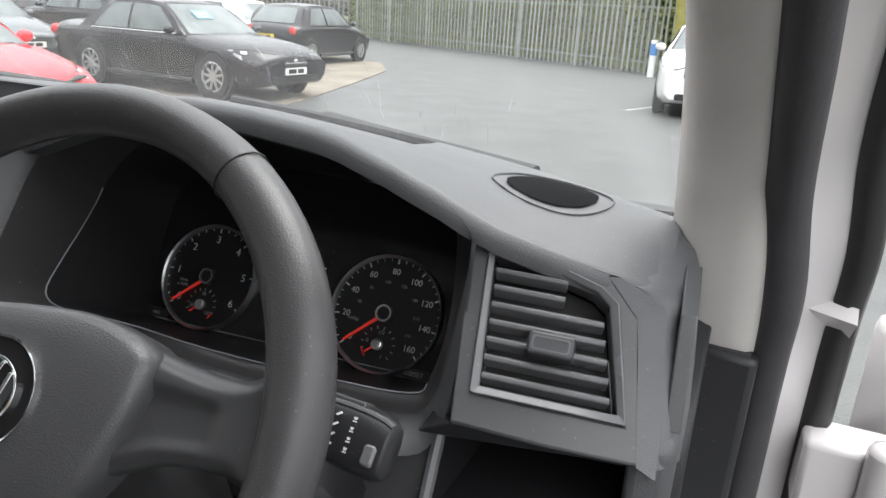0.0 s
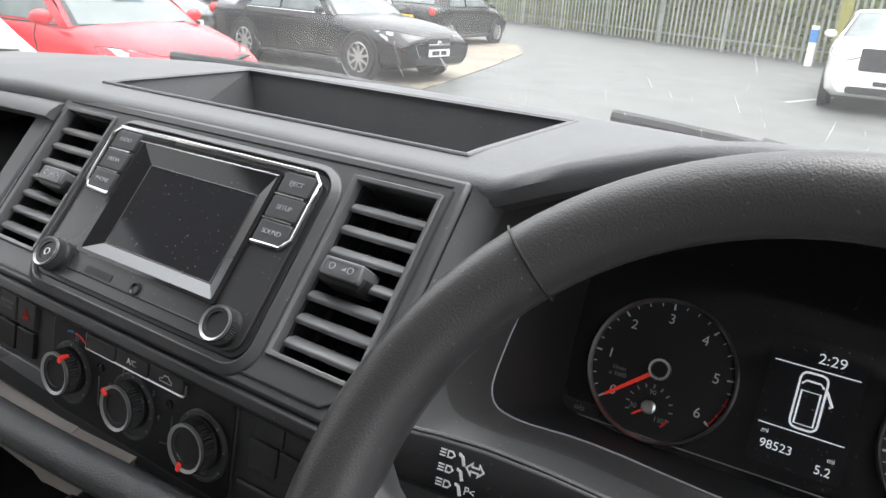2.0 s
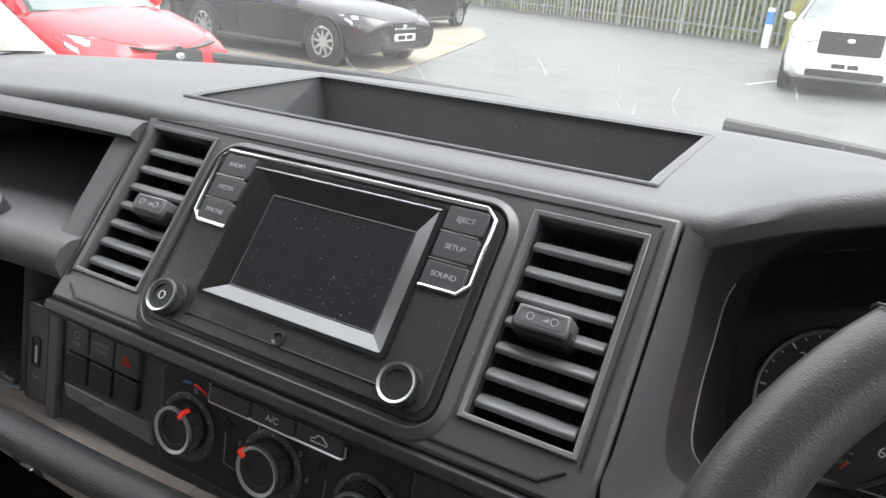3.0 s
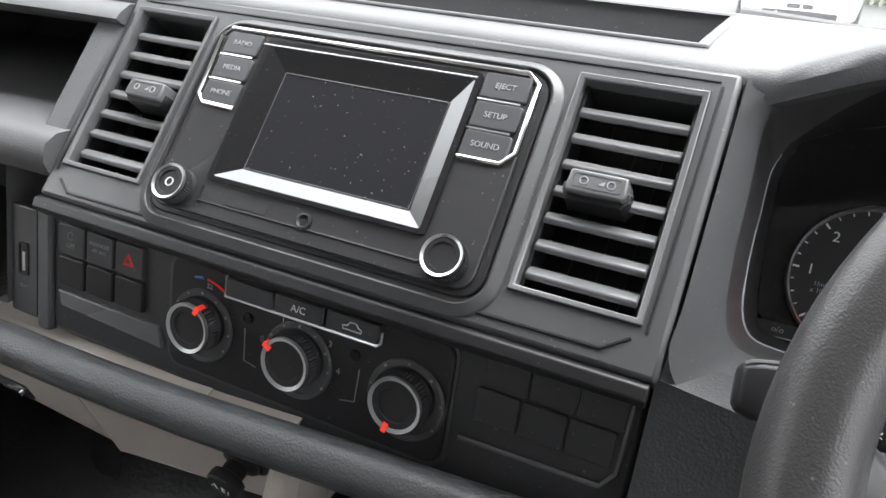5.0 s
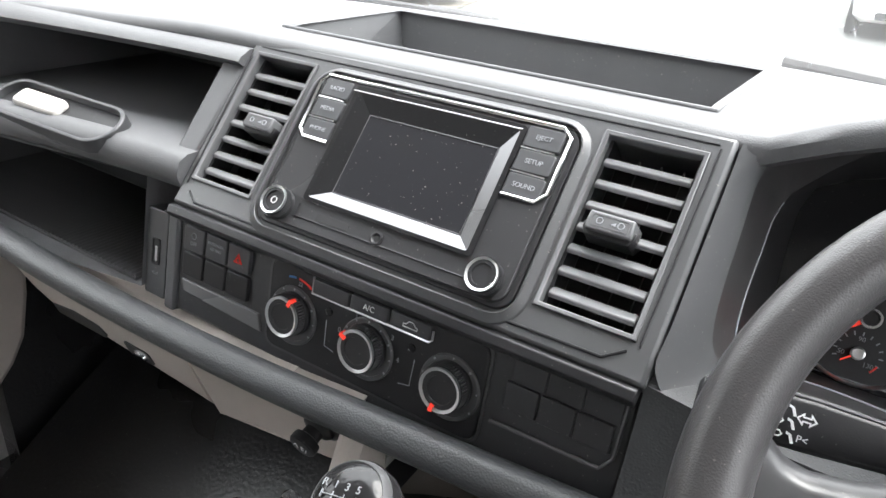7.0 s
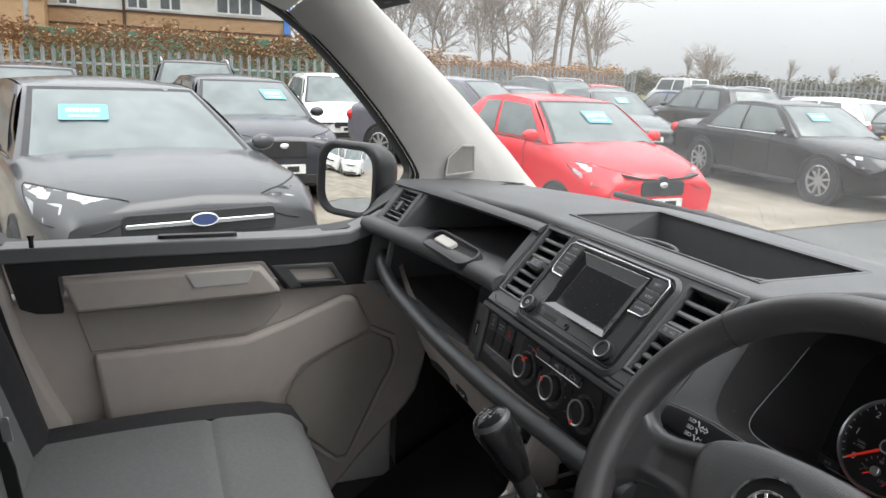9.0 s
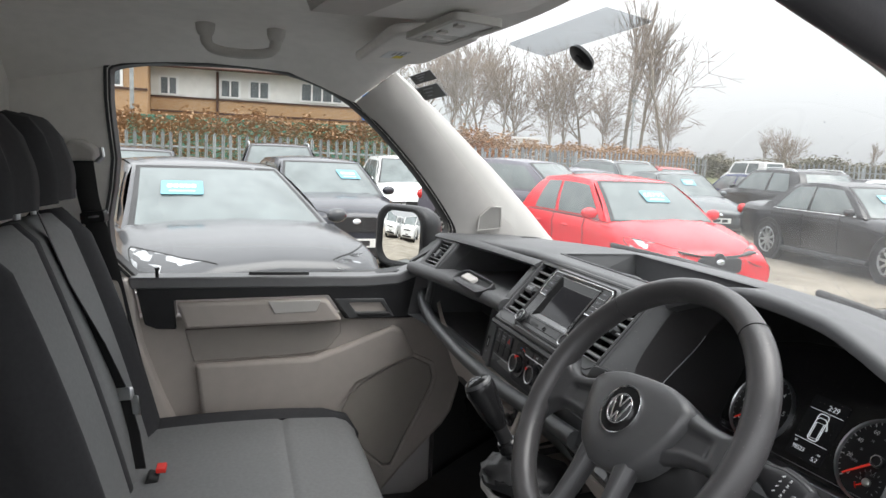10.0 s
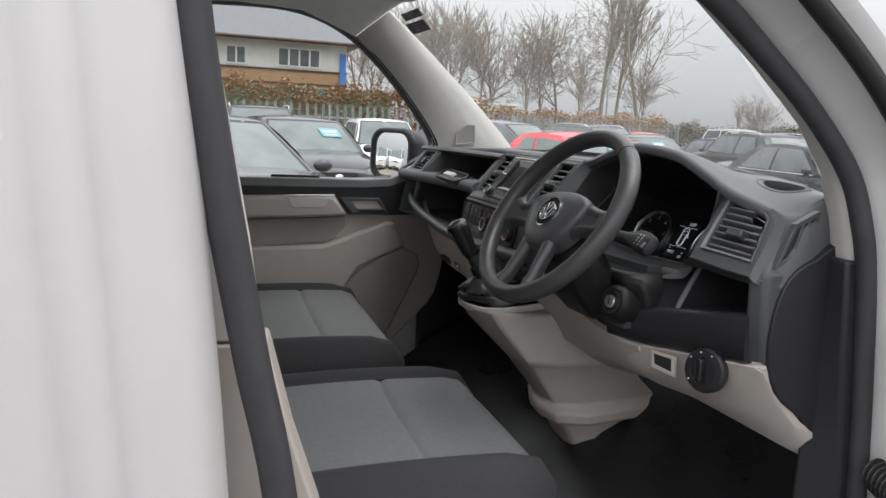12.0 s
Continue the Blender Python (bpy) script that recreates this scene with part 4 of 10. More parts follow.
prism(bm, [U(-0.216, -0.009, -0.012), U(0.213, -0.009, -0.012), L(0.213, 0.057, -0.012), L(-0.223, 0.057, -0.012)], [U(-0.216, -0.009, -0.05), U(0.213, -0.009, -0.05), L(0.213, 0.057, -0.06), L(-0.223, 0.057, -0.06)])
part("step", bm, DASH_DARK, stack)
bm = bm_new()  # thin chrome-edged seam line
tube(bm, [U(-0.202, 0.004, 0.0), U(-0.190, -0.004, 0.0003), U(0.185, -0.001, 0.0003), U(0.198, 0.008, 0.0)], 0.0011, 6)
part("lower_seam", bm, DASH_DARK, stack)
for pts_ in ([(0.2065, 0.150), (0.2045, 0.012)], [(-0.2115, 0.140), (-0.2090, 0.010)], [(-0.205, 0.1515), (0.205, 0.1530)]):
    bm = bm_new()
    tube(bm, [U(a_, b_, 0.0002) for a_, b_ in pts_], 0.0009, 6)
    part("border_line", bm, DASH_DARK, stack)
bm = bm_new()  # ledge that overhangs the lower panel
loft(bm, [[U(x_, -0.009, -0.004), U(x_, -0.013, 0.0008), U(x_, -0.020, -0.0005), U(x_, -0.022, -0.010), U(x_, -0.009, -0.014)] for x_ in (-0.217, -0.1, 0.0, 0.1, 0.2125)])
part("overhang", bm, DASH_DARK, stack, smooth=50, bevel=0.001)


def vent(cx0, cx1, v0, v1, label):
    th = thing("air_vent", U((cx0 + cx1) / 2, v0, 0), label, "air vent", "dashboard air vents")
    w, h = cx1 - cx0, v1 - v0
    o = [(cx0 - 0.0035, v0 - 0.0035), (cx1 + 0.0035, v0 - 0.0035), (cx1 + 0.0035, v1 + 0.0035), (cx0 - 0.0035, v1 + 0.0035)]
    i = [(cx0, v0), (cx1, v0), (cx1, v1), (cx0, v1)]
    bm = bm_new()
    ring(bm, U, o, i, -0.01, 0.0022, 0.0012)
    part("frame", bm, SLAT, th, bevel=0.0008)
    bm = bm_new()
    slab(bm, U, i, -0.044, -0.040)
    part("duct", bm, HOLE, th)
    for k in range(7):
        v = v0 + 0.0100 + k * (h - 0.0265) / 6
        bm = bm_new()
        pr = [(-0.020, 0.0064), (-0.011, 0.0050), (-0.0050, 0.0020), (-0.0026, -0.0020), (-0.0045, -0.0048), (-0.020, 0.0010)]
        prism(bm, [U(cx0 + 0.002, v + b, a) for a, b in pr], [U(cx1 - 0.002, v + b, a) for a, b in pr])
        part("slat", bm, SLAT, th, bevel=0.0009)
    for cu in (cx0 + 0.0012, cx1 - 0.0012):
        bm = bm_new()
        prism(bm, [U(cu - 0.0012, v0, -0.030), U(cu + 0.0012, v0, -0.030), U(cu + 0.0012, v0, -0.007), U(cu - 0.0012, v0, -0.007)], [U(cu - 0.0012, v1, -0.030), U(cu + 0.0012, v1, -0.030), U(cu + 0.0012, v1, -0.007), U(cu - 0.0012, v1, -0.007)])
        part("side_rail", bm, DASH_DARK, th)
    vm = v0 + 0.0100 + 3.05 * (h - 0.0265) / 6
    cu = cx0 + 0.0265 if cx0 > 0 else cx1 - 0.0215
    # shade on the tab's lower face, put in as a darker slab
    bm = bm_new()
    slab(bm, U, [(cu - 0.019, vm - 0.0035), (cu - 0.016, vm - 0.0085), (cu + 0.016, vm - 0.0085), (cu + 0.019, vm - 0.0035), (cu + 0.019, vm + 0.0015), (cu - 0.019, vm + 0.0015)], -0.014, 0.0045, 0.001)
    tab_shaded_face = part("tab_shaded_face", bm, DASH_DARK, th, bevel=0.0008)
    bm = bm_new()
    slab(bm, U, [(cu - 0.0165, vm - 0.0055), (cu + 0.0165, vm - 0.0055), (cu + 0.0175, vm - 0.002), (cu + 0.0165, vm + 0.0085), (cu - 0.0165, vm + 0.0085), (cu - 0.0175, vm - 0.002)], -0.012, 0.0085, 0.0014)
    tab = part("tab", bm, SLAT, th, "adjuster tab", bevel=0.0012)
    bm = bm_new()
    ring(bm, U, rrect(cu, vm + 0.0018, 0.0265, 0.0082, 0.002), rrect(cu, vm + 0.0018, 0.0252, 0.0069, 0.0016), 0.0084, 0.0089)
    part("tab_rim", bm, SLAT, tab)
    for q in (-0.007, 0.0075):
        bm = bm_new()
        ring(bm, U, circle(cu + q, vm + 0.0018, 0.0024, 12), circle(cu + q, vm + 0.0018, 0.0018, 12), 0.0084, 0.0090)
        if q > 0:
            slab(bm, U, [(cu + q - 0.0065, vm + 0.0006), (cu + q - 0.0035, vm + 0.0006), (cu + q - 0.0035, vm + 0.0028), (cu + q - 0.0065, vm + 0.0012)], 0.0084, 0.0090)
        part("symbol", bm, GREY_INK, tab)
    for q in range(3):
        bm = bm_new()
        u = cx0 + w * (0.25 + 0.25 * q)
        prism(bm, [U(u, v0, -0.036), U(u + 0.0012, v0, -0.036), U(u + 0.0012, v0, -0.032), U(u, v0, -0.032)], [U(u, v1, -0.036), U(u + 0.0012, v1, -0.036), U(u + 0.0012, v1, -0.032), U(u, v1, -0.032)])
        part("inner_vane", bm, HOLE, th)
    return th


vent(-0.203, -0.137, 0.0185, 0.1425, "dark louvred centre air vent with a slider tab")
vent(0.134, 0.198, 0.0185, 0.1425, "dark louvred centre air vent with a slider tab")

# radio
radio = thing("car_radio", U(0, 0.0, 0), "black touchscreen car radio with two knobs and chrome-lined buttons", "car radio")
bm = bm_new()
slab(bm, U, rrect(-0.001, 0.0715, 0.240, 0.139, 0.014, 5), -0.02, 0.0025, 0.001)
part("surround", bm, DASH_DARK, radio, bevel=0.001)
bm = bm_new()
ring(bm, U, rrect(-0.001, 0.0695, 0.258, 0.157, 0.026, 6), rrect(-0.001, 0.0705, 0.243, 0.143, 0.018, 6), -0.012, 0.0010, 0.0052)
part("moulded_frame", bm, DASH_MID, radio, "rounded raised frame", bevel=0.0012, smooth=50)
bm = bm_new()
ring(bm, U, rrect(-0.001, 0.071, 0.228, 0.130, 0.011, 5), rrect(0, 0.0805, 0.149, 0.097, 0.002, 5), 0.001, 0.005)
part("fascia", bm, RADIO_BLACK, radio, "satin black fascia", bevel=0.001)
bm = bm_new()
ring(bm, U, rrect(0, 0.081, 0.156, 0.103, 0.003, 3), rrect(0, 0.0805, 0.148, 0.096, 0.002, 3), 0.003, 0.0072)
part("bezel", bm, BLACK_GLOSS, radio, "gloss black bezel")
bm = bm_new()
BRIGHT_CHAMFER = material("chamfer_reflection", (0.17, 0.17, 0.175), 0.28, 1.0, vary=0.03, rough_vary=0.04)
OC = [(-0.074, 0.0325), (0.074, 0.0325), (0.074, 0.1285), (-0.074, 0.1285)]
IC = [(-0.0565, 0.0430), (0.0615, 0.0430), (0.0615, 0.1120), (-0.0565, 0.1120)]
# reflected light put into the colour: bottom and right bright, top and left black
for k, mt_, nm in ((0, BRIGHT_CHAMFER, "chamfer"), (1, BRIGHT_CHAMFER, "chamfer"), (2, BLACK_GLOSS, "shaded_chamfer"), (3, BLACK_GLOSS, "shaded_chamfer")):
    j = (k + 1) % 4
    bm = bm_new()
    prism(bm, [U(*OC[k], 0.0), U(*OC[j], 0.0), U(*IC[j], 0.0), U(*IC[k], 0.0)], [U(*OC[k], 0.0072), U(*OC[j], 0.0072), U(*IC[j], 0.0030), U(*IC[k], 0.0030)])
    part(nm, bm, mt_, radio, "screen chamfer, made bright where it reflects light" if k < 2 else "screen chamfer, blackened where it lies in shade", smooth=0)
bm = bm_new()
tube(bm, [U(a_, b_, 0.0034) for a_, b_ in IC], 0.0005, 6, closed=True)
part("screen_edge", bm, SLAT, radio)
bm = bm_new()
slab(bm, U, rrect(0.0025, 0.0775, 0.1175, 0.0685, 0.001, 3), 0.0, 0.0033)
part("screen", bm, SCREEN, radio, "switched-off touchscreen with dust specks")
bm = bm_new()
slab(bm, U, [(-0.080, 0.1296), (0.074, 0.1302), (0.074, 0.1325), (-0.080, 0.1322)], 0.004, 0.0056)
part("disc_slot", bm, HOLE, radio)
bm = bm_new()
slab(bm, U, [(-0.080, 0.1277), (0.074, 0.1283), (0.0755, 0.1297), (-0.080, 0.1291)], 0.004, 0.0075)
part("slot_lip", bm, CHROME, radio, bevel=0.0004)
bm = bm_new()
c0 = [U(-0.082, 0.0795, 0.0058), U(-0.108, 0.0800, 0.0058), U(-0.1145, 0.086, 0.0058), U(-0.1165, 0.130, 0.0058), U(-0.111, 0.1370, 0.0058), U(0.104, 0.1372, 0.0058), U(0.1115, 0.131, 0.0058), U(0.1120, 0.0875, 0.0058), U(0.1050, 0.0800, 0.0058), U(0.079, 0.0795, 0.0058)]
tube(bm, c0, 0.0017, 8)
part("chrome_line", bm, CHROME, radio, "chrome trim line")
for sx, words in ((-1, ("RADIO", "MEDIA", "PHONE")), (1, ("EJECT", "SETUP", "SOUND"))):
    for k, wd in enumerate(words):
        v = 0.1258 - k * 0.0187
        u0 = 0.0935 if sx > 0 else -0.0965
        bm = bm_new()
        slab(bm, U, rrect(u0, v, 0.0295, 0.0168, 0.0018, 3), 0.004, 0.0072, 0.0008)
        bt = part("button", bm, BUTTON, radio, bevel=0.0006)
        lettering(wd, U, u0, v, 0.0050, GREY_INK, bt, 0.0074)
        if k < 2:
            bm = bm_new()
            tube(bm, [U(u0 - 0.0148, v - 0.0093, 0.0064), U(u0 + 0.012, v - 0.0093, 0.0064)], 0.0009, 6)
            part("button_line", bm, CHROME, radio)


def knob(fr, u, v, r, h, parent_label, name="knob", base=0.0, mark=None, parent=None):
    k = part(name, lathe(bm_new(), fr, u, v, [(r * 1.04, base), (r * 1.04, base + h * 0.25), (r * 0.98, base + h * 0.35), (r * 0.95, base + h * 0.9), (r * 0.90, base + h), (r * 0.62, base + h), (r * 0.60, base + h - 0.001), (0.0005, base + h - 0.0012)], 40), DASH_DARK, parent, parent_label)
    bm = bm_new()
    ring(bm, fr, circle(u, v, r * 0.95, 40), circle(u, v, r * 0.82, 40), base + h - 0.002, base + h + 0.0012, base + h + 0.0004)
    part("knob_ring", bm, SATIN_METAL, k, "chrome ring")
    bm = bm_new()
    flute = [(r * 0.985 + (0.0005 if q % 2 else -0.0006), 2 * math.pi * q / 96) for q in range(96)]
    loft(bm, [[fr(u + rr * math.cos(a), v + rr * math.sin(a), hh) for rr, a in flute] for hh in (base + h * 0.36, base + h * 0.85)], caps=False)
    part("knob_grip", bm, DASH_MID, k, smooth=0)
    return k


kl = knob(U, -0.0965, 0.0195, 0.0125, 0.0115, "ribbed volume knob", base=0.004, parent=radio)
kr = knob(U, 0.0955, 0.0195, 0.0125, 0.0115, "ribbed tuning knob", base=0.004, parent=radio)
bm = bm_new()
ring(bm, U, circle(-0.0965, 0.0195, 0.0030, 16), circle(-0.0965, 0.0195, 0.0024, 16), 0.0142, 0.0152)
part("power_mark", bm, WHITE_INK, kl)
bm = bm_new()
lathe(bm, U, 0.001, 0.0195, [(0.0055, 0.004), (0.0055, 0.0062), (0.0040, 0.0066), (0.0026, 0.0050), (0.0024, 0.002)], 20)
part("aux_socket", bm, DASH_DARK, radio, "round jack socket")
bm = bm_new()
slab(bm, U, rrect(-0.0425, 0.0195, 0.032, 0.0055, 0.001, 2), 0.004, 0.0054)
part("card_slot", bm, HOLE, radio)
bm = bm_new()
tube(bm, [U(-0.079, 0.0255, 0.005), U(-0.0785, 0.0150, 0.005), U(0.078, 0.0150, 0.005), U(0.083, 0.0185, 0.005), U(0.083, 0.0240, 0.005)], 0.0009, 6)
part("raised_line", bm, DASH_DARK, radio)

# switch bank on the passenger side of the stack
sw = thing("switch_bank", L(-0.17, -0.01, 0), "six dark push switches in two rows with small symbols", "switch panel")
for r_ in range(2):
    for c_ in range(3):
        u, v = -0.2000 + 0.0288 * c_, 0.0315 - 0.0250 * r_
        bm = bm_new()
        slab(bm, L, rrect(u, v, 0.0275, 0.0236, 0.0015, 2), -0.004, 0.0036, 0.001)
        bt = part("switch", bm, BUTTON if r_ == 0 else DASH_DARK, sw, bevel=0.0007)
        if r_ == 0 and c_ == 0:
            lettering("OFF", L, u, v - 0.004, 0.0050, GREY_INK, bt, 0.0038)
            bm = bm_new()
            ring(bm, L, circle(u, v + 0.0035, 0.0032, 14), circle(u, v + 0.0035, 0.0026, 14), 0.0036, 0.0041)
            part("symbol", bm, GREY_INK, bt)
        if r_ == 0 and c_ == 1:
            lettering("PASSENGER", L, u, v + 0.0035, 0.0038, GREY_INK, bt, 0.0038)
            lettering("AIR BAG", L, u, v - 0.0015, 0.0038, GREY_INK, bt, 0.0038)
        if r_ == 0 and c_ == 2:
            for k in (1.0, 0.55):
                bm = bm_new()
                tri3 = [(u + 0.0060 * k * math.cos(a), v - 0.001 + 0.0060 * k * math.sin(a)) for a in (radians(90), radians(210), radians(330))]
                ring(bm, L, tri3, [(u + (a - u) * 0.78, v - 0.001 + (b - v + 0.001) * 0.78) for a, b in tri3], 0.0034, 0.0042)
                part("hazard_mark", bm, RED_INK, bt, "red warning triangle")
bm = bm_new()
slab(bm, L, [(-0.217, -0.010), (-0.113, -0.010), (-0.108, -0.026), (-0.214, -0.022)], -0.003, 0.0022, 0.002)
part("lower_bevel", bm, SLAT, sw, bevel=0.001)

# heater controls
hc = thing("heater_controls", L(0, -0.03, 0), "black heater panel with three chrome-ringed rotary knobs", "heater controls")
bm = bm_new()
slab(bm, L, rrect(0.002, 0.0075, 0.212, 0.078, 0.010, 4), -0.002, 0.0028, 0.001)
part("fascia", bm, DASH_DARK, hc, bevel=0.001)
bm = bm_new()
ring(bm, L, rrect(0.002, 0.0075, 0.216, 0.082, 0.011, 4), rrect(0.002, 0.0075, 0.212, 0.078, 0.010, 4), -0.002, 0.0012)
part("edge", bm, DASH_MID, hc)
for u, lab in ((-0.074, "temperature knob"), (0.004, "fan knob"), (0.081, "air direction knob")):
    bm = bm_new()
    lathe(bm, L, u, 0.0035, [(0.0255, 0.002), (0.0255, 0.0040), (0.0245, 0.0050), (0.0215, 0.0050), (0.0215, 0.003)], 40)
    part("dial_skirt", bm, DASH_MID, hc)
    k = knob(L, u, 0.0060, 0.0178, 0.0145, lab, "rotary_knob", 0.003, parent=hc)
    a = {-0.074: 62, 0.004: 150, 0.081: 255}[u]
    fr = L
    bm = bm_new()
    ca, sa = math.cos(radians(a)), math.sin(radians(a))
    pts = [(0.0128, -0.0016), (0.0186, -0.0016), (0.0186, 0.0016), (0.0128, 0.0016)]
    slab(bm, L, [(u + x * ca - y * sa, 0.0060 + x * sa + y * ca) for x, y in pts], 0.012, 0.0189)
    part("pointer", bm, NEEDLE, k, "red pointer")
    tick = 9 if u < 0.05 else 7
    for q in range(tick):
        t = radians(210 - 240 * q / (tick - 1))
        cx, cy = u + 0.0235 * math.cos(t), 0.0035 + 0.0235 * math.sin(t)
        bm = bm_new()
        slab(bm, L, circle(cx, cy, 0.0007 if q % 2 else 0.0010, 6), 0.0045, 0.0054)
        part("scale_mark", bm, GREY_INK, hc)
for k, (txt, a) in enumerate((("0", 168), ("1", 118), ("2", 80), ("3", 42), ("4", 5))):
    lettering(txt, L, 0.004 + 0.0295 * math.cos(radians(a)), 0.0035 + 0.0265 * math.sin(radians(a)), 0.0058, GREY_INK, hc, 0.0031)
lettering("22", L, -0.070, 0.0322, 0.0050, GREY_INK, hc, 0.0031)
for col, a0, a1 in ((BLUE_INK, 105, 92), (RED_INK, 86, 60)):
    bm = bm_new()
    pin = [(-0.074 + 0.0330 * math.cos(radians(a0 + (a1 - a0) * q / 6)), 0.0035 + 0.0330 * math.sin(radians(a0 + (a1 - a0) * q / 6))) for q in range(7)]
    tube(bm, [L(a, b, 0.0030) for a, b in pin], 0.0010, 6)
    part("temperature_arc", bm, col, hc)
for k in range(3):
    u = -0.036 + 0.0385 * k
    bm = bm_new()
    slab(bm, L, rrect(u, 0.0372 + 0.0006 * k, 0.0375, 0.0125, 0.0012, 2), 0.001, 0.0062, 0.0007)
    bt = part("button", bm, BUTTON, hc, bevel=0.0007)
    if k == 1:
        lettering("A/C", L, u, 0.0378, 0.0066, WHITE_INK, bt, 0.0064)
    if k == 2:
        bm = bm_new()
        tube(bm, [L(u - 0.006, 0.0360, 0.0064), L(u - 0.006, 0.0380, 0.0064), L(u - 0.003, 0.0385, 0.0064), L(u - 0.001, 0.0410, 0.0064), L(u + 0.003, 0.0410, 0.0064), L(u + 0.005, 0.0385, 0.0064), L(u + 0.007, 0.0378, 0.0064), L(u + 0.007, 0.0360, 0.0064)], 0.00045, 5, closed=True)
        part("car_symbol", bm, WHITE_INK, bt)
bm = bm_new()
tube(bm, [L(-0.0555, 0.0440, 0.004), L(-0.0560, 0.0300, 0.004), L(0.058, 0.0306, 0.004), L(0.0605, 0.0330, 0.004), L(0.0605, 0.0400, 0.004)], 0.0010, 6)
part("button_edge", bm, SATIN_METAL, hc)
for u in (-0.036, 0.045):
    bm = bm_new()
    lathe(bm, L, u - 0.001, 0.0200, [(0.0035, 0.002), (0.0035, 0.0040), (0.002, 0.0044)], 14)
    part("stud", bm, BLACK_GLOSS, hc)
    bm = bm_new()
    s_ = 1 if u > 0 else -1
    tube(bm, [L(u + 0.003 * s_, 0.0120, 0.0028), L(u + 0.002 * s_, -0.010, 0.0028), L(u - 0.008 * s_, -0.012, 0.0028)], 0.0005, 5)
    part("panel_line", bm, GREY_INK, hc)

# blank switches on the driver's side of the stack
bs = thing("blank_switches", L(0.163, 0.0, 0), "six blank black switch covers in two rows", "switch panel")
for r_ in range(2):
    for c_ in range(3):
        u, v = 0.1385 + 0.0268 * c_ - 0.003 * r_, 0.0382 - 0.0222 * r_
        bm = bm_new()
        slab(bm, L, rrect(u, v, 0.0260, 0.0212, 0.0012, 2), -0.004, 0.0020, 0.0006)
        part("blank", bm, STACK_DARK, bs, bevel=0.0005)
bm = bm_new()
tube(bm, [L(0.207, 0.052, 0.0012), L(0.2055, 0.004, 0.0012), L(0.198, -0.006, 0.0012), L(0.116, -0.008, 0.0012)], 0.0016, 6)
part("edge_line", bm, SLAT, bs)

# padded lip along the bottom of the dash
LIP = arc([(-0.735, 0.03, 1.36), (-0.725, -0.02, 1.315), (-0.675, -0.052, 1.273), (-0.56, -0.060, 1.243), (-0.40, -0.058, 1.226), (-0.265, -0.051, 1.215), (-0.094, -0.047, 1.216), (0.078, -0.041, 1.225), (0.215, -0.035, 1.231)], 6)
bm = bm_new()
tube(bm, LIP, [0.0150] * len(LIP), 14, flat=1.0)
part("padded_lip", bm, DASH_GRAIN, dash, "grained padded lip", smooth=60)

# passenger shelves: frames and dark inner boxes
def ypl(z, x):
    """Where the passenger face of the dash lies."""
    return -0.010 + (0.869 if z > 1.335 else 0.2) * (z - 1.335) - 0.075 * max(0.0, (-x - 0.22) / 0.5) ** 1.5


def bar(name, zx, h, depth, mat_):
    """A rounded bar that follows the passenger face, from points (x, z)."""
    bm = bm_new()
    loops = []
    for x, z in zx:
        y = ypl(z, x)
        prof_ = [(0.004, h / 2), (-0.006, h / 2 - 0.005), (-0.010, 0), (-0.006, -h / 2 + 0.005), (0.004, -h / 2), (depth, -h / 2), (depth, h / 2)]
        loops.append([V((x, y + a, z + b)) for a, b in prof_])
    loft(bm, loops)
    part(name, bm, mat_, dash, smooth=60)


bar("shelf_bar", [(x, 1.348) for x in (-0.735, -0.70, -0.64, -0.56, -0.48, -0.40, -0.32, -0.26, -0.216)], 0.034, 0.06, DASH_SOFT)
bar("shelf_header", [(x, 1.437) for x in (-0.735, -0.70, -0.64, -0.56, -0.48, -0.40, -0.32, -0.26, -0.216)], 0.018, 0.05, DASH_SOFT)
for x0_, x1_, nm in ((-0.244, -0.216, "shelf_divider"), (-0.622, -0.604, "vent_divider")):
    bm = bm_new()
    pts0 = [V((x0_, ypl(z, x0_) + d, z)) for z, d in ((1.36, 0), (1.44, 0), (1.44, 0.05), (1.36, 0.05))]
    pts1 = [V((x1_, ypl(z, x1_) + d, z)) for z, d in ((1.36, 0), (1.44, 0), (1.44, 0.05), (1.36, 0.05))]
    prism(bm, pts0, pts1)
    part(nm, bm, DASH_SOFT, dash, bevel=0.004)


def inner_box(name, x0_, x1_, zf0, zf1, depth, mat_):
    """The lined hollow behind a shelf opening: four sides and a back."""
    bm = bm_new()
    f = [V((x0_, ypl(zf0, x0_) + 0.01, zf0)), V((x1_, ypl(zf0, x1_) + 0.01, zf0)), V((x1_, ypl(zf1, x1_) + 0.01, zf1)), V((x0_, ypl(zf1, x0_) + 0.01, zf1))]
    k = [V((x0_ + 0.01, depth, zf0 + 0.004)), V((x1_ - 0.01, depth, zf0 + 0.004)), V((x1_ - 0.01, depth, zf1 - 0.002)), V((x0_ + 0.01, depth, zf1 - 0.002))]
    vf, vk = [bm.verts.new(p) for p in f], [bm.verts.new(p) for p in k]
    for i in range(4):
        bm.faces.new((vf[i], vf[(i + 1) % 4], vk[(i + 1) % 4], vk[i]))
    bm.faces.new(vk)
    part(name, bm, mat_, dash, smooth=0)


inner_box("upper_shelf", -0.606, -0.240, 1.358, 1.434, 0.26, DASH_SOFT)
inner_box("lower_shelf", -0.690, -0.268, 1.226, 1.334, 0.17, DASH_SOFT)
RIBBED = material("ribbed_rubber", (0.06, 0.06, 0.062), 0.45, bump=0.4, bump_scale=700, cells=True)
bm = bm_new()
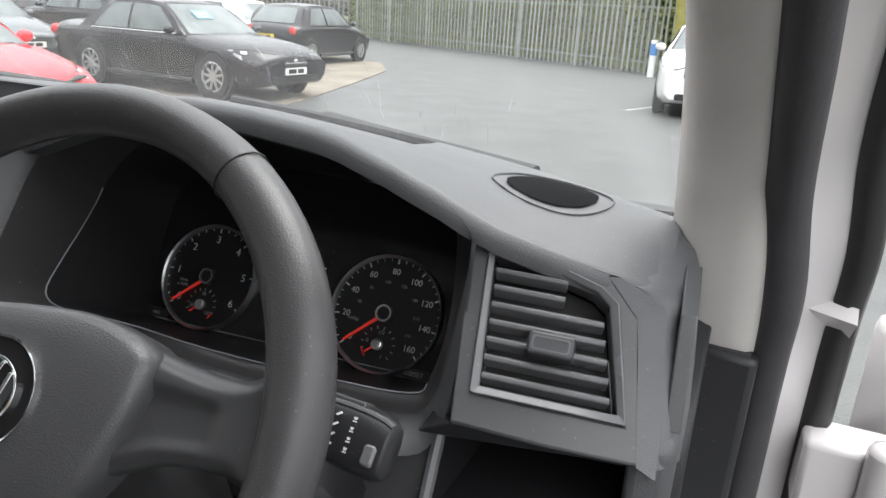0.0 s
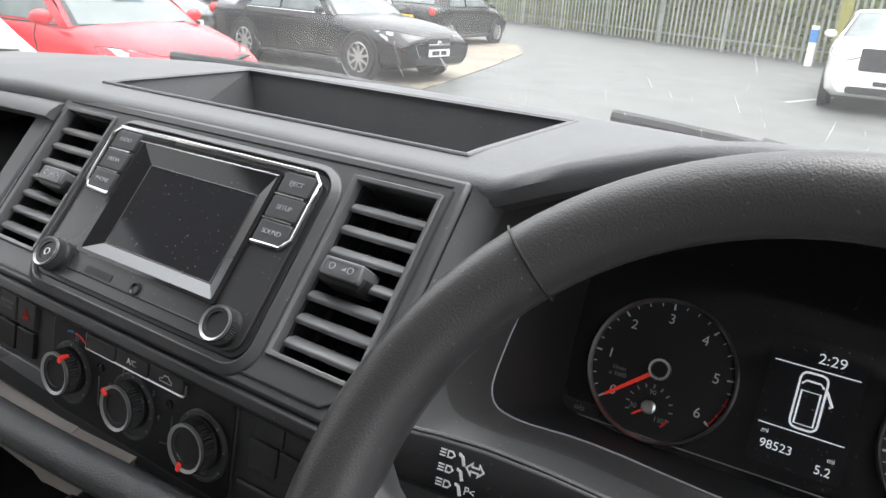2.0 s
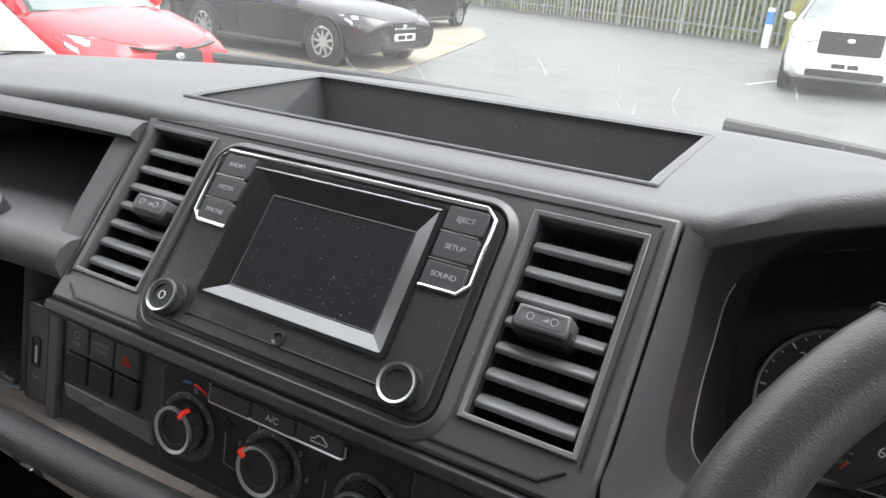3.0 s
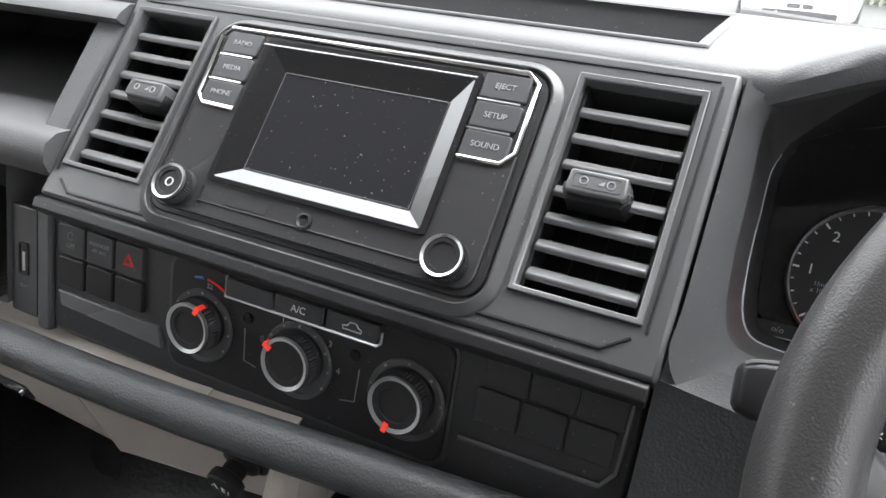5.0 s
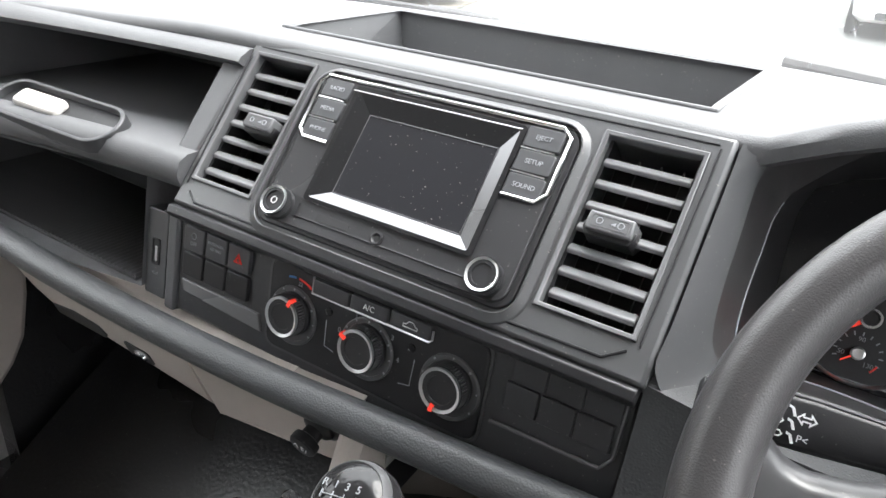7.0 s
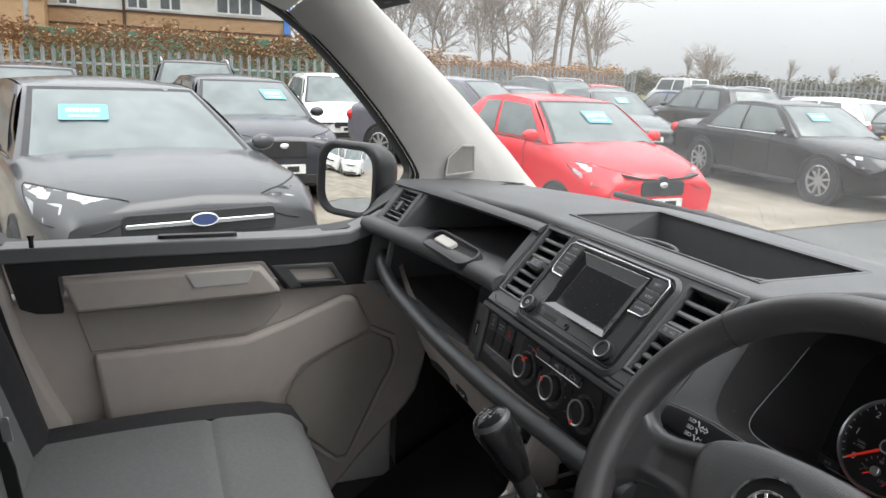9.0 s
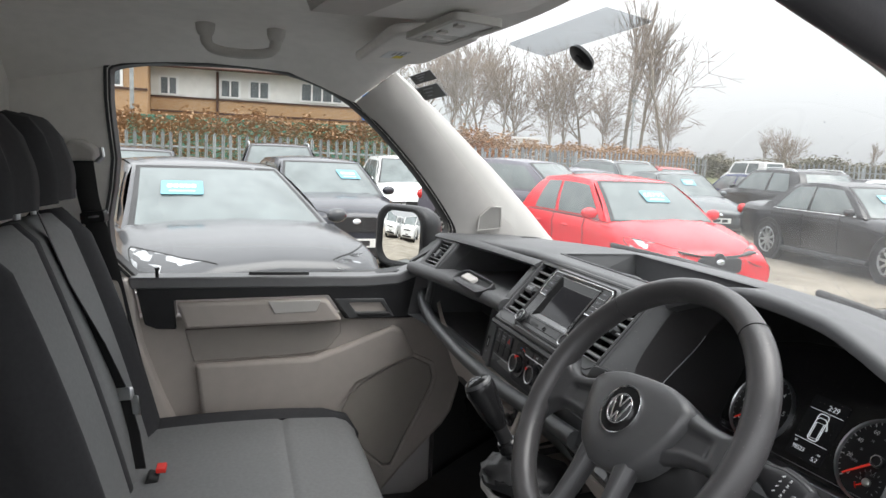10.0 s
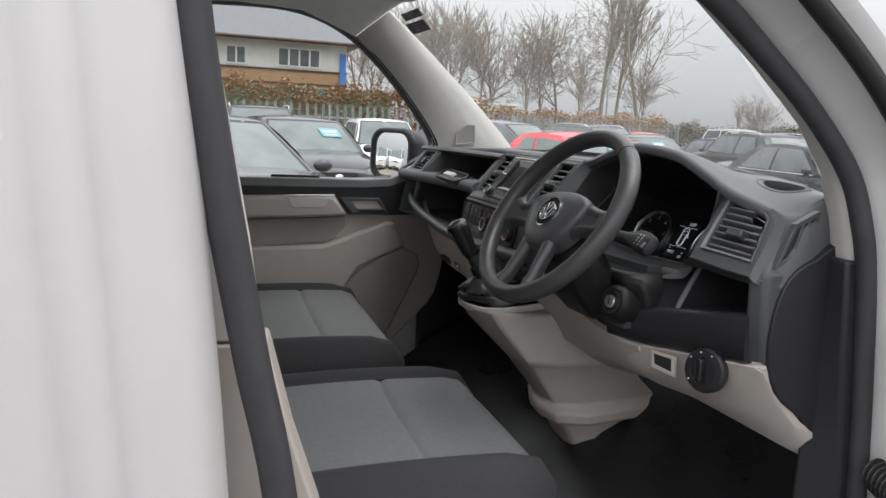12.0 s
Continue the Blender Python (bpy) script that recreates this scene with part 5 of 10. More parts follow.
box(bm, -0.680, -0.280, -0.022, 0.150, 1.2270, 1.2300)
mat_base = part("shelf_mat", bm, RIBBED, dash, "ribbed rubber shelf mat", smooth=0)
bm = bm_new()
prism(bm, [V((0, -0.020, 1.2298)), V((0.0040, -0.020, 1.2298)), V((0.0020, -0.020, 1.2322))], [V((0, 0.148, 1.2298)), V((0.0040, 0.148, 1.2298)), V((0.0020, 0.148, 1.2322))])
rib = part("rib", bm, RIBBED, mat_base, smooth=0)
rib.location.x = -0.678
for k in range(1, 58):
    q = new("rib", rib.data)
    q.parent = mat_base
    q.location.x = -0.678 + 0.0069 * k
bm = bm_new()
box(bm, -0.680, -0.280, 0.120, 0.168, 1.230, 1.262)
part("shelf_step", bm, DASH_MID, dash, bevel=0.006)
# post in the lower shelf
bm = bm_new()
tube(bm, [(-0.645, -0.035, 1.335), (-0.640, -0.052, 1.24)], 0.010, 8)
part("shelf_post", bm, DASH_SOFT, dash)
# usb panel
bm = bm_new()
slab(bm, L, rrect(-0.2535, 0.002, 0.030, 0.088, 0.003, 3), -0.04, 0.0015, 0.001)
usb = part("usb_panel", bm, DASH_MID, dash, bevel=0.001)
bm = bm_new()
ring(bm, L, rrect(-0.2535, 0.004, 0.011, 0.026, 0.002, 2), rrect(-0.2535, 0.004, 0.0075, 0.0225, 0.001, 2), 0.0, 0.0028)
part("socket_rim", bm, DASH_DARK, usb)
bm = bm_new()
slab(bm, L, rrect(-0.2535, 0.004, 0.0070, 0.0220, 0.001, 2), 0.0, 0.0020)
part("socket", bm, HOLE, usb)
bm = bm_new()
slab(bm, L, rrect(-0.2530, 0.002, 0.0030, 0.0150, 0.0005, 2), 0.0, 0.0024)
part("contacts", bm, SATIN_METAL, usb)
lettering("<-<", L, -0.2535, -0.018, 0.006, GREY_INK, usb, 0.0018, "usb_symbol")
bm = bm_new()
slab(bm, L, rrect(-0.2290, 0.002, 0.014, 0.098, 0.003, 3), -0.04, 0.004, 0.001)
part("stack_edge", bm, DASH_SOFT, dash, bevel=0.002)

# passenger outer vent
UV = Fr((0, -0.010 - 0.075 * ((0.66 - 0.22) / 0.5) ** 1.5, 1.335), (1, 0.16, 0), (0, 0.656, 0.755))
UV.o = UV.o - UV.u * 0 + V((0, 0.16 * 0.66, 0))
ov = thing("side_air_vent", UV(-0.66, 0.04, 0), "small louvred air vent at the passenger end of the dash", "air vent", "dashboard air vents")
bm = bm_new()
ring(bm, UV, [(-0.722, 0.030), (-0.612, 0.030), (-0.612, 0.132), (-0.715, 0.132)], [(-0.700, 0.046), (-0.628, 0.046), (-0.628, 0.122), (-0.694, 0.122)], -0.03, 0.002)
part("frame", bm, DASH_SOFT, ov, bevel=0.003)
bm = bm_new()
slab(bm, UV, [(-0.700, 0.046), (-0.628, 0.046), (-0.628, 0.122), (-0.694, 0.122)], -0.032, -0.026)
part("duct", bm, HOLE, ov)
for k in range(6):
    v = 0.054 + 0.0115 * k
    bm = bm_new()
    prism(bm, [UV(-0.699, v, -0.022), UV(-0.699, v + 0.004, -0.004), UV(-0.699, v + 0.0015, -0.003), UV(-0.699, v - 0.003, -0.022)], [UV(-0.629, v, -0.022), UV(-0.629, v + 0.004, -0.004), UV(-0.629, v + 0.0015, -0.003), UV(-0.629, v - 0.003, -0.022)])
    part("slat", bm, SLAT, ov)
bm = bm_new()
slab(bm, UV, rrect(-0.664, 0.083, 0.014, 0.026, 0.003, 2), -0.01, 0.003, 0.001)
part("tab", bm, BUTTON, ov)

# oval dish on the upper shelf
dish = thing("oval_dish", (-0.40, 0.01, 1.362), "black oval tray with a pale rim on the upper shelf", "tray")
fd_ = Fr((-0.402, -0.005, 1.368), (1, 0.06, -0.03), (0, 0.9, 0.42))
bm = bm_new()
lp = rrect(0, 0, 0.185, 0.052, 0.025, 6)
ring(bm, fd_, lp, [(a * 0.95, b * 0.86) for a, b in lp], -0.012, 0.004)
part("rim", bm, BUTTON, dish, "pale stitched rim", bevel=0.001)
bm = bm_new()
slab(bm, fd_, [(a * 0.95, b * 0.86) for a, b in lp], -0.012, -0.004)
part("base", bm, DASH_DARK, dish)
bm = bm_new()
slab(bm, fd_, rrect(-0.03, 0.004, 0.07, 0.022, 0.006), -0.004, 0.004, 0.002)
part("insert", bm, PILLAR, dish, "pale insert", bevel=0.002)

# taupe lower dash with an open cubby and the 12 V socket
FT = Fr((0, -0.022, 1.175), (1, 0, 0), (0, -0.35, 1))


def low_row(x):
    away = 0.0 if x > -0.5 else 0.05 * ((-0.5 - x) / 0.23) ** 1.4
    zt = interp([(-0.74, 1.27), (-0.66, 1.245), (-0.5, 1.212), (-0.265, 1.196), (0.0, 1.200)], x)
    vt = (zt - 1.175) * 1.06
    vb = interp([(-0.74, -0.02), (-0.62, -0.070), (-0.48, -0.095), (-0.31, -0.105), (-0.215, -0.114)], x)
    d = V((0, away, 0))
    return [FT(x, vt, -0.004) + d, FT(x, vt * 0.6 + vb * 0.4, 0) + d, FT(x, vt * 0.15 + vb * 0.85, 0) + d, FT(x, vb, -0.006) + d, FT(x, vb - 0.006, -0.03) + d, FT(x, vb - 0.02, -0.16) + d, FT(x, vb - 0.03, -0.36) + d]


bm = bm_new()
sheet(bm, [low_row(x) for x in (-0.74, -0.70, -0.66, -0.62, -0.58, -0.54, -0.5, -0.45, -0.4, -0.35, -0.3, -0.25, -0.226)], (0, 0.008, 0.008))
part("lower_dash", bm, BEIGE, dash, "taupe glovebox underside", smooth=50)
bm = bm_new()
slab(bm, FT, [(-0.500, -0.070), (-0.446, -0.058), (-0.398, -0.061), (-0.389, -0.074), (-0.400, -0.085), (-0.50, -0.088)], -0.006, 0.0012, 0.001)
part("grip_recess", bm, HOLE, dash, bevel=0.002)
bm = bm_new()
slab(bm, FT, rrect(-0.331, -0.072, 0.046, 0.022, 0.005, 3), -0.004, 0.0016, 0.001)
gl = part("glovebox_catch", bm, HOLE, dash)
bm = bm_new()
slab(bm, FT, rrect(-0.327, -0.073, 0.020, 0.008, 0.002, 3), 0.001, 0.0045, 0.001)
part("catch_lever", bm, CHROME, gl)
# cubby frame beside the glovebox, with a hollow behind it
o_ = [(-0.225, 0.030), (0.010, 0.046), (-0.018, -0.020), (-0.036, -0.060), (-0.160, -0.088), (-0.219, -0.112)]
i_ = [(-0.186, 0.030), (-0.064, 0.042), (-0.062, 0.010), (-0.063, -0.016), (-0.125, -0.029), (-0.196, -0.044)]
bm = bm_new()
ring(bm, FT, o_, i_, -0.04, 0.0, -0.010)
part("cubby_frame", bm, BEIGE, dash, bevel=0.004, segments=3)
bm = bm_new()
va, vb = [bm.verts.new(FT(a, b, -0.010)) for a, b in i_], [bm.verts.new(FT(a * 0.97, b * 0.9, -0.11)) for a, b in i_]
for k in range(6):
    bm.faces.new((va[k], va[(k + 1) % 6], vb[(k + 1) % 6], vb[k]))
bm.faces.new(vb)
part("cubby", bm, BEIGE, dash, smooth=0)
bm = bm_new()
loft(bm, [[FT(-0.225 + 0.1895 * k, -0.114 + 0.052 * k, 0.0), FT(-0.225 + 0.1895 * k, -0.120 + 0.052 * k, -0.006), FT(-0.22 + 0.18 * k, -0.135 + 0.052 * k, -0.10), FT(-0.22 + 0.18 * k, -0.10 + 0.052 * k, -0.10)] for k in (0.0, 0.35, 0.7, 1.0)])
part("cubby_underside", bm, BEIGE, dash, bevel=0.003)
sk = thing("power_socket", FT(-0.036, 0.001, 0), "black plug capping the round 12 volt power socket", "power socket")
fsk = Fr(FT(-0.036, 0.002, 0.0), (1, 0, 0), (0, -0.35, 1))
bm = bm_new()
lathe(bm, fsk, 0, 0, [(0.0195, -0.008), (0.0195, 0.003), (0.0160, 0.004), (0.0150, -0.004)], 32)
part("rim", bm, DASH_MID, sk, "dark socket rim")
bm = bm_new()
lathe(bm, fsk, 0, 0, [(0.0150, -0.006), (0.0150, 0.006), (0.0135, 0.008), (0.0085, 0.010), (0.0085, 0.017), (0.0125, 0.019), (0.0130, 0.022), (0.0130, 0.026), (0.0115, 0.0275), (0.001, 0.0278)], 32)
part("cap", bm, DASH_DARK, sk, "black push-in cap")
lettering("12 V", fsk, 0, 0, 0.0082, WHITE_INK, sk, 0.0280, turn=160)

# grained side panel between stack and column, knee area, driver side lower dash
bm = bm_new()
sheet(bm, [[V((x, y, z)) for x, y, z in ((0.214, -0.035, 1.225), (0.214, -0.018, 1.28), (0.214, -0.008, 1.325))], [V((x, y, z)) for x, y, z in ((0.30, -0.02, 1.20), (0.30, 0.0, 1.26), (0.30, 0.005, 1.305))], [V((x, y, z)) for x, y, z in ((0.40, 0.0, 1.17), (0.40, 0.02, 1.22), (0.40, 0.03, 1.285))], [V((x, y, z)) for x, y, z in ((0.56, 0.01, 1.17), (0.56, 0.03, 1.22), (0.56, 0.05, 1.285))]], (0, 0.03, 0))
part("column_side_panel", bm, DASH_GRAIN, dash, smooth=50)

# instrument binnacle: grey surround, dark hood walls, cluster
OPENING = [(0.252, 0.118, 1.452), (0.232, 0.108, 1.436), (0.232, 0.078, 1.396), (0.234, 0.052, 1.356), (0.240, 0.046, 1.330), (0.258, 0.058, 1.314), (0.31, 0.088, 1.296), (0.40, 0.108, 1.278), (0.50, 0.110, 1.279), (0.595, 0.108, 1.286), (0.618, 0.110, 1.305), (0.628, 0.118, 1.36), (0.636, 0.124, 1.425), (0.613, 0.124, 1.449), (0.577, 0.124, 1.465), (0.52, 0.124, 1.484), (0.45, 0.124, 1.492), (0.38, 0.122, 1.495), (0.334, 0.120, 1.488), (0.29, 0.119, 1.474)]
LENS = [(0.246, 0.166, 1.406), (0.240, 0.160, 1.388), (0.240, 0.140, 1.366), (0.241, 0.112, 1.340), (0.246, 0.089, 1.318), (0.262, 0.094, 1.303), (0.31, 0.114, 1.293), (0.40, 0.124, 1.2835), (0.50, 0.128, 1.2845), (0.590, 0.128, 1.292), (0.606, 0.132, 1.310), (0.614, 0.145, 1.36), (0.606, 0.168, 1.42), (0.590, 0.176, 1.440), (0.56, 0.180, 1.455), (0.51, 0.182, 1.470), (0.45, 0.182, 1.476), (0.38, 0.180, 1.476), (0.33, 0.176, 1.466), (0.28, 0.170, 1.440)]
CLUS = [(-0.165, 0.092), (-0.172, 0.070), (-0.172, 0.040), (-0.170, 0.0), (-0.166, -0.034), (-0.156, -0.050), (-0.105, -0.055), (-0.02, -0.055), (0.08, -0.054), (0.150, -0.050), (0.164, -0.038), (0.170, 0.0), (0.170, 0.050), (0.160, 0.080), (0.135, 0.105), (0.085, 0.120), (0.03, 0.126), (-0.04, 0.126), (-0.09, 0.120), (-0.14, 0.105)]
l0 = arc(list(OPENING) + [OPENING[0]], 4)[:-1]
lens_loop = arc(list(LENS) + [LENS[0]], 4)[:-1]
l2 = arc([C(a, b, 0.0) for a, b in CLUS] + [C(*CLUS[0], 0.0)], 4)[:-1]
bm = bm_new()
loft(bm, [l0, [p.lerp(q, 0.12) + V((0, 0.006, 0)) for p, q in zip(l0, lens_loop)], [p.lerp(q, 0.6) + V((0, 0.004, 0)) for p, q in zip(l0, lens_loop)], lens_loop], caps=False)
part("binnacle_lining", bm, LINING, dash, "deep satin black hood lining", smooth=60)
bm = bm_new()
loft(bm, [lens_loop, [p.lerp(q, 0.5) for p, q in zip(lens_loop, l2)], l2], caps=False)
part("cluster_wall", bm, WELL, dash, "gloss black well round the dials", smooth=60)
bm = bm_new()
tube(bm, [p + V((0, -0.001, 0.0008)) for p in lens_loop[2:40]], 0.0007, 6)
part("cluster_outline", bm, GREY_INK, dash, "thin pale line round the dial glass")
bm = bm_new()
PANEL_EDGE = [U(0.217, 0.158, -0.002), U(0.217, 0.13, -0.002), U(0.217, 0.08, -0.002), U(0.217, 0.03, -0.002), U(0.217, 0.004, -0.002), V((0.232, -0.002, 1.314)), V((0.275, 0.004, 1.301)), V((0.36, 0.045, 1.276)), V((0.50, 0.070, 1.262)), V((0.60, 0.076, 1.270)), V((0.632, 0.086, 1.290)), V((0.640, 0.105, 1.36)), V((0.640, 0.120, 1.43))]
va, vb = [bm.verts.new(p) for p in arc(PANEL_EDGE, 4)], [bm.verts.new(p) for p in l0[:49]]
vm_ = [bm.verts.new(a.co.lerp(b.co, 0.8) + V((0, -0.004, 0.002))) for a, b in zip(va, vb)]
for k in range(48):
    bm.faces.new((va[k], va[k + 1], vm_[k + 1], vm_[k]))
    bm.faces.new((vm_[k], vm_[k + 1], vb[k + 1], vb[k]))
part("binnacle_surround", bm, DASH_MID, dash, "satin grey cluster surround", smooth=60)

cl = thing("instrument_cluster", C(0, -0.06, 0), "black instrument cluster with two chrome-ringed dials and a lit display", "instrument cluster")
bm = bm_new()
slab(bm, C, CLUS, -0.02, 0.002)
part("backplate", bm, BLACK_GLOSS, cl, "gloss black face", smooth=0)
bm = bm_new()
tube(bm, [C(-0.150, -0.0515, 0.004), C(0.150, -0.047, 0.004)], 0.0005, 6)
part("outline", bm, GREY_INK, cl)


def dial(cu, cv, r, numbers, start, stop, needle, small, small_span):
    d = part("dial", lathe(bm_new(), C, cu, cv, [(r, 0.001), (r, 0.004), (0.001, 0.0042)], 56), material("dial_face", (0.012, 0.012, 0.014), 0.5, vary=0.05), cl, "black dial with white markings")
    bm = bm_new()
    lathe(bm, C, cu, cv, [(r * 1.035, 0.002), (r * 1.035, 0.008), (r * 1.015, 0.0105), (r * 0.985, 0.0085), (r * 0.98, 0.004)], 64, caps=False)
    part("bezel_ring", bm, SATIN_METAL, d, "satin chrome ring")
    bm = bm_new()
    n = (len(numbers) - 1) * 4
    for k in range(n + 1):
        a = radians(start + (stop - start) * k / n)
        r0, w = (0.88, 0.0007) if k % 4 == 0 else (0.92, 0.0004)
        c, s = math.cos(a), math.sin(a)
        slab(bm, C, [(cu + q * r * c - e * s, cv + q * r * s + e * c) for q, e in ((r0, -w), (0.965, -w), (0.965, w), (r0, w))], 0.0042, 0.0048)
    part("scale", bm, WHITE_INK, d)
    for k, t in enumerate(numbers):
        a = radians(start + (stop - start) * k / (len(numbers) - 1))
        if t:
            lettering(t, C, cu + 0.74 * r * math.cos(a), cv + 0.74 * r * math.sin(a), 0.0105 if len(numbers) < 8 else 0.0082, WHITE_INK, d, 0.0046)
    bm = bm_new()
    a = radians(needle)
    c, s = math.cos(a), math.sin(a)
    slab(bm, C, [(cu + q * r * c - e * s, cv + q * r * s + e * c) for q, e in ((0.05, -0.0016), (0.86, -0.0010), (0.86, 0.0010), (0.05, 0.0016))], 0.007, 0.0085)
    part("needle", bm, NEEDLE, d, "red needle")
    bm = bm_new()
    lathe(bm, C, cu, cv, [(0.0080, 0.0045), (0.0080, 0.0100), (0.0068, 0.0115), (0.0058, 0.0112), (0.0055, 0.0100), (0.0003, 0.0100)], 28)
    hub = part("hub", bm, DASH_DARK, d)
    bm = bm_new()
    ring(bm, C, circle(cu, cv, 0.0080, 28), circle(cu, cv, 0.0062, 28), 0.0100, 0.0118)
    part("hub_ring", bm, CHROME, hub)
    sv = cv - 0.029
    su = cu - 0.001
    bm = bm_new()
    for k in range(11):
        a = radians(small_span[0] + (small_span[1] - small_span[0]) * k / 10)
        c, s = math.cos(a), math.sin(a)
        slab(bm, C, [(su + q * c - e * s, sv + q * s + e * c) for q, e in ((0.0145, -0.0005), (0.0175, -0.0005), (0.0175, 0.0005), (0.0145, 0.0005))], 0.0042, 0.0048)
    part("small_scale", bm, GREY_INK, d)
    bm = bm_new()
    a = radians(220)
    c, s = math.cos(a), math.sin(a)
    slab(bm, C, [(su + q * c - e * s, sv + q * s + e * c) for q, e in ((0.003, -0.0009), (0.0135, -0.0005), (0.0135, 0.0005), (0.003, 0.0009))], 0.006, 0.0075)
    part("small_needle", bm, NEEDLE, d, "red needle")
    bm = bm_new()
    lathe(bm, C, su, sv, [(0.0052, 0.0045), (0.0052, 0.0085), (0.0040, 0.0092), (0.0003, 0.0088)], 20)
    part("small_hub", bm, SATIN_METAL, d)
    for t, a in small:
        lettering(t, C, su + 0.0115 * math.cos(radians(a)), sv + 0.0115 * math.sin(radians(a)), 0.0052, GREY_INK, d, 0.0046)
    bm = bm_new()
    ca = [(su + 0.0160 * math.cos(radians(t)), sv + 0.0160 * math.sin(radians(t))) for t in range(-45, -19, 5)] if numbers[-1] == "6" else [(su + 0.0160 * math.cos(radians(t)), sv + 0.0160 * math.sin(radians(t))) for t in range(200, 231, 5)]
    tube(bm, [C(a, b, 0.0046) for a, b in ca], 0.0009, 5)
    part("red_zone", bm, RED_INK, d, "red warning arc")
    return d


rev = dial(-0.0995, 0.0, 0.0530, ["0", "1", "2", "3", "4", "5", "6"], 220, -34, 221, (("90", 90), ("130", -38), ("50", 190)), (200, -20))
spd = dial(0.0995, 0.0015, 0.0545, ["0", "20", "40", "60", "80", "100", "120", "140", "160"], 222, -42, 222, (("1/2", 85), ("0", 170), ("1", -60)), (200, -40))
lettering("1/min\nx 1000", C, -0.0995 - 0.030, -0.010, 0.0048, GREY_INK, rev, 0.0046)
lettering("mph", C, 0.0995 - 0.033, -0.008, 0.0048, GREY_INK, spd, 0.0046)
for k in range(1, 9):
    a = radians(222 - 264 * (k - 0.35) / 8)
    lettering(str(20 * k + 10 if k < 4 else 30 * k), C, 0.0995 + 0.030 * math.cos(a), 0.0015 + 0.030 * math.sin(a), 0.0042, GREY_INK, spd, 0.0046)
bm = bm_new()
tube(bm, [C(-0.0995 + 0.0500 * math.cos(radians(t)), 0.0500 * math.sin(radians(t)), 0.0046) for t in range(-34, -2, 4)], 0.0007, 5)
part("red_line", bm, RED_INK, rev)
bm = bm_new()
slab(bm, C, rrect(0.0, 0.006, 0.060, 0.092, 0.002), 0.001, 0.0036)
disp = part("display", bm, SCREEN, cl, "lit driver display", smooth=0)
lettering("2:29", C, 0.008, 0.0400, 0.0105, LCD, disp, 0.0040, "clock")
lettering("98523", C, -0.0125, -0.0270, 0.0085, LCD, disp, 0.0040, "odometer")
lettering("5.2", C, 0.018, -0.0330, 0.0085, LCD, disp, 0.0040, "trip")
lettering("mi", C, -0.0215, -0.0180, 0.0048, LCD, disp, 0.0040, "unit")
lettering("mi", C, 0.0215, -0.0245, 0.0048, LCD, disp, 0.0040, "unit")
for v in (0.0322, -0.0130):
    bm = bm_new()
    slab(bm, C, [(-0.027, v - 0.0004), (0.027, v - 0.0004), (0.027, v + 0.0004), (-0.027, v + 0.0004)], 0.0036, 0.0042)
    part("rule", bm, LCD, disp)
bm = bm_new()
tube(bm, [C(a, b, 0.0042) for a, b in rrect(0.0, 0.0095, 0.0172, 0.0390, 0.0045, 3)], 0.0008, 5, closed=True)
tube(bm, [C(-0.0070, 0.0205, 0.0042), C(-0.0045, 0.0232, 0.0042), C(0.0045, 0.0232, 0.0042), C(0.0070, 0.0205, 0.0042)], 0.0007, 5)
tube(bm, [C(-0.0060, 0.0160, 0.0042), C(-0.0060, -0.0070, 0.0042), C(0.0060, -0.0070, 0.0042), C(0.0060, 0.0160, 0.0042)], 0.0007, 5, closed=True)
tube(bm, [C(0.0090, 0.0195, 0.0042), C(0.0142, 0.0100, 0.0042), C(0.0124, 0.0094, 0.0042)], 0.0010, 5)
part("van_symbol", bm, LCD, disp, "white outline of a van with an open door")
for t, u in (("o/o", -0.150), ("0.0/SET", 0.140)):
    bm = bm_new()
    slab(bm, C, rrect(u, -0.046, 0.034, 0.010, 0.003), 0.002, 0.005, 0.001)
    bt = part("reset_button", bm, DASH_DARK, cl)
    lettering(t, C, u, -0.046, 0.0062, GREY_INK, bt, 0.0054, "symbol")

# driver's outer vent
dv = thing("driver_air_vent", D(0.04, -0.05, 0), "dark louvred air vent at the driver's end of the dash", "air vent", "dashboard air vents")
po = [(-0.026, 0.080), (0.022, 0.0795), (0.072, 0.066), (0.096, 0.040), (0.109, -0.054), (0.05, -0.055), (-0.014, -0.053), (-0.021, 0.02)]
pi_ = [(-0.008, 0.069), (0.03, 0.064), (0.066, 0.054), (0.076, 0.046), (0.092, -0.025), (0.045, -0.025), (0.0, -0.025), (-0.004, 0.02)]
pm = [(-0.013, 0.074), (0.03, 0.0695), (0.069, 0.058), (0.082, 0.048), (0.098, -0.031), (0.045, -0.031), (-0.0055, -0.031), (-0.009, 0.02)]
bm = bm_new()
ring(bm, D, po, pm, -0.03, 0.0)
part("panel", bm, DASH_MID, dv, "satin dark panel", bevel=0.002)
bm = bm_new()
ring(bm, D, pm, pi_, -0.03, 0.0035, 0.0)
part("frame", bm, SLAT, dv, bevel=0.0012)
bm = bm_new()
slab(bm, D, pi_, -0.042, -0.036)
part("duct", bm, HOLE, dv)
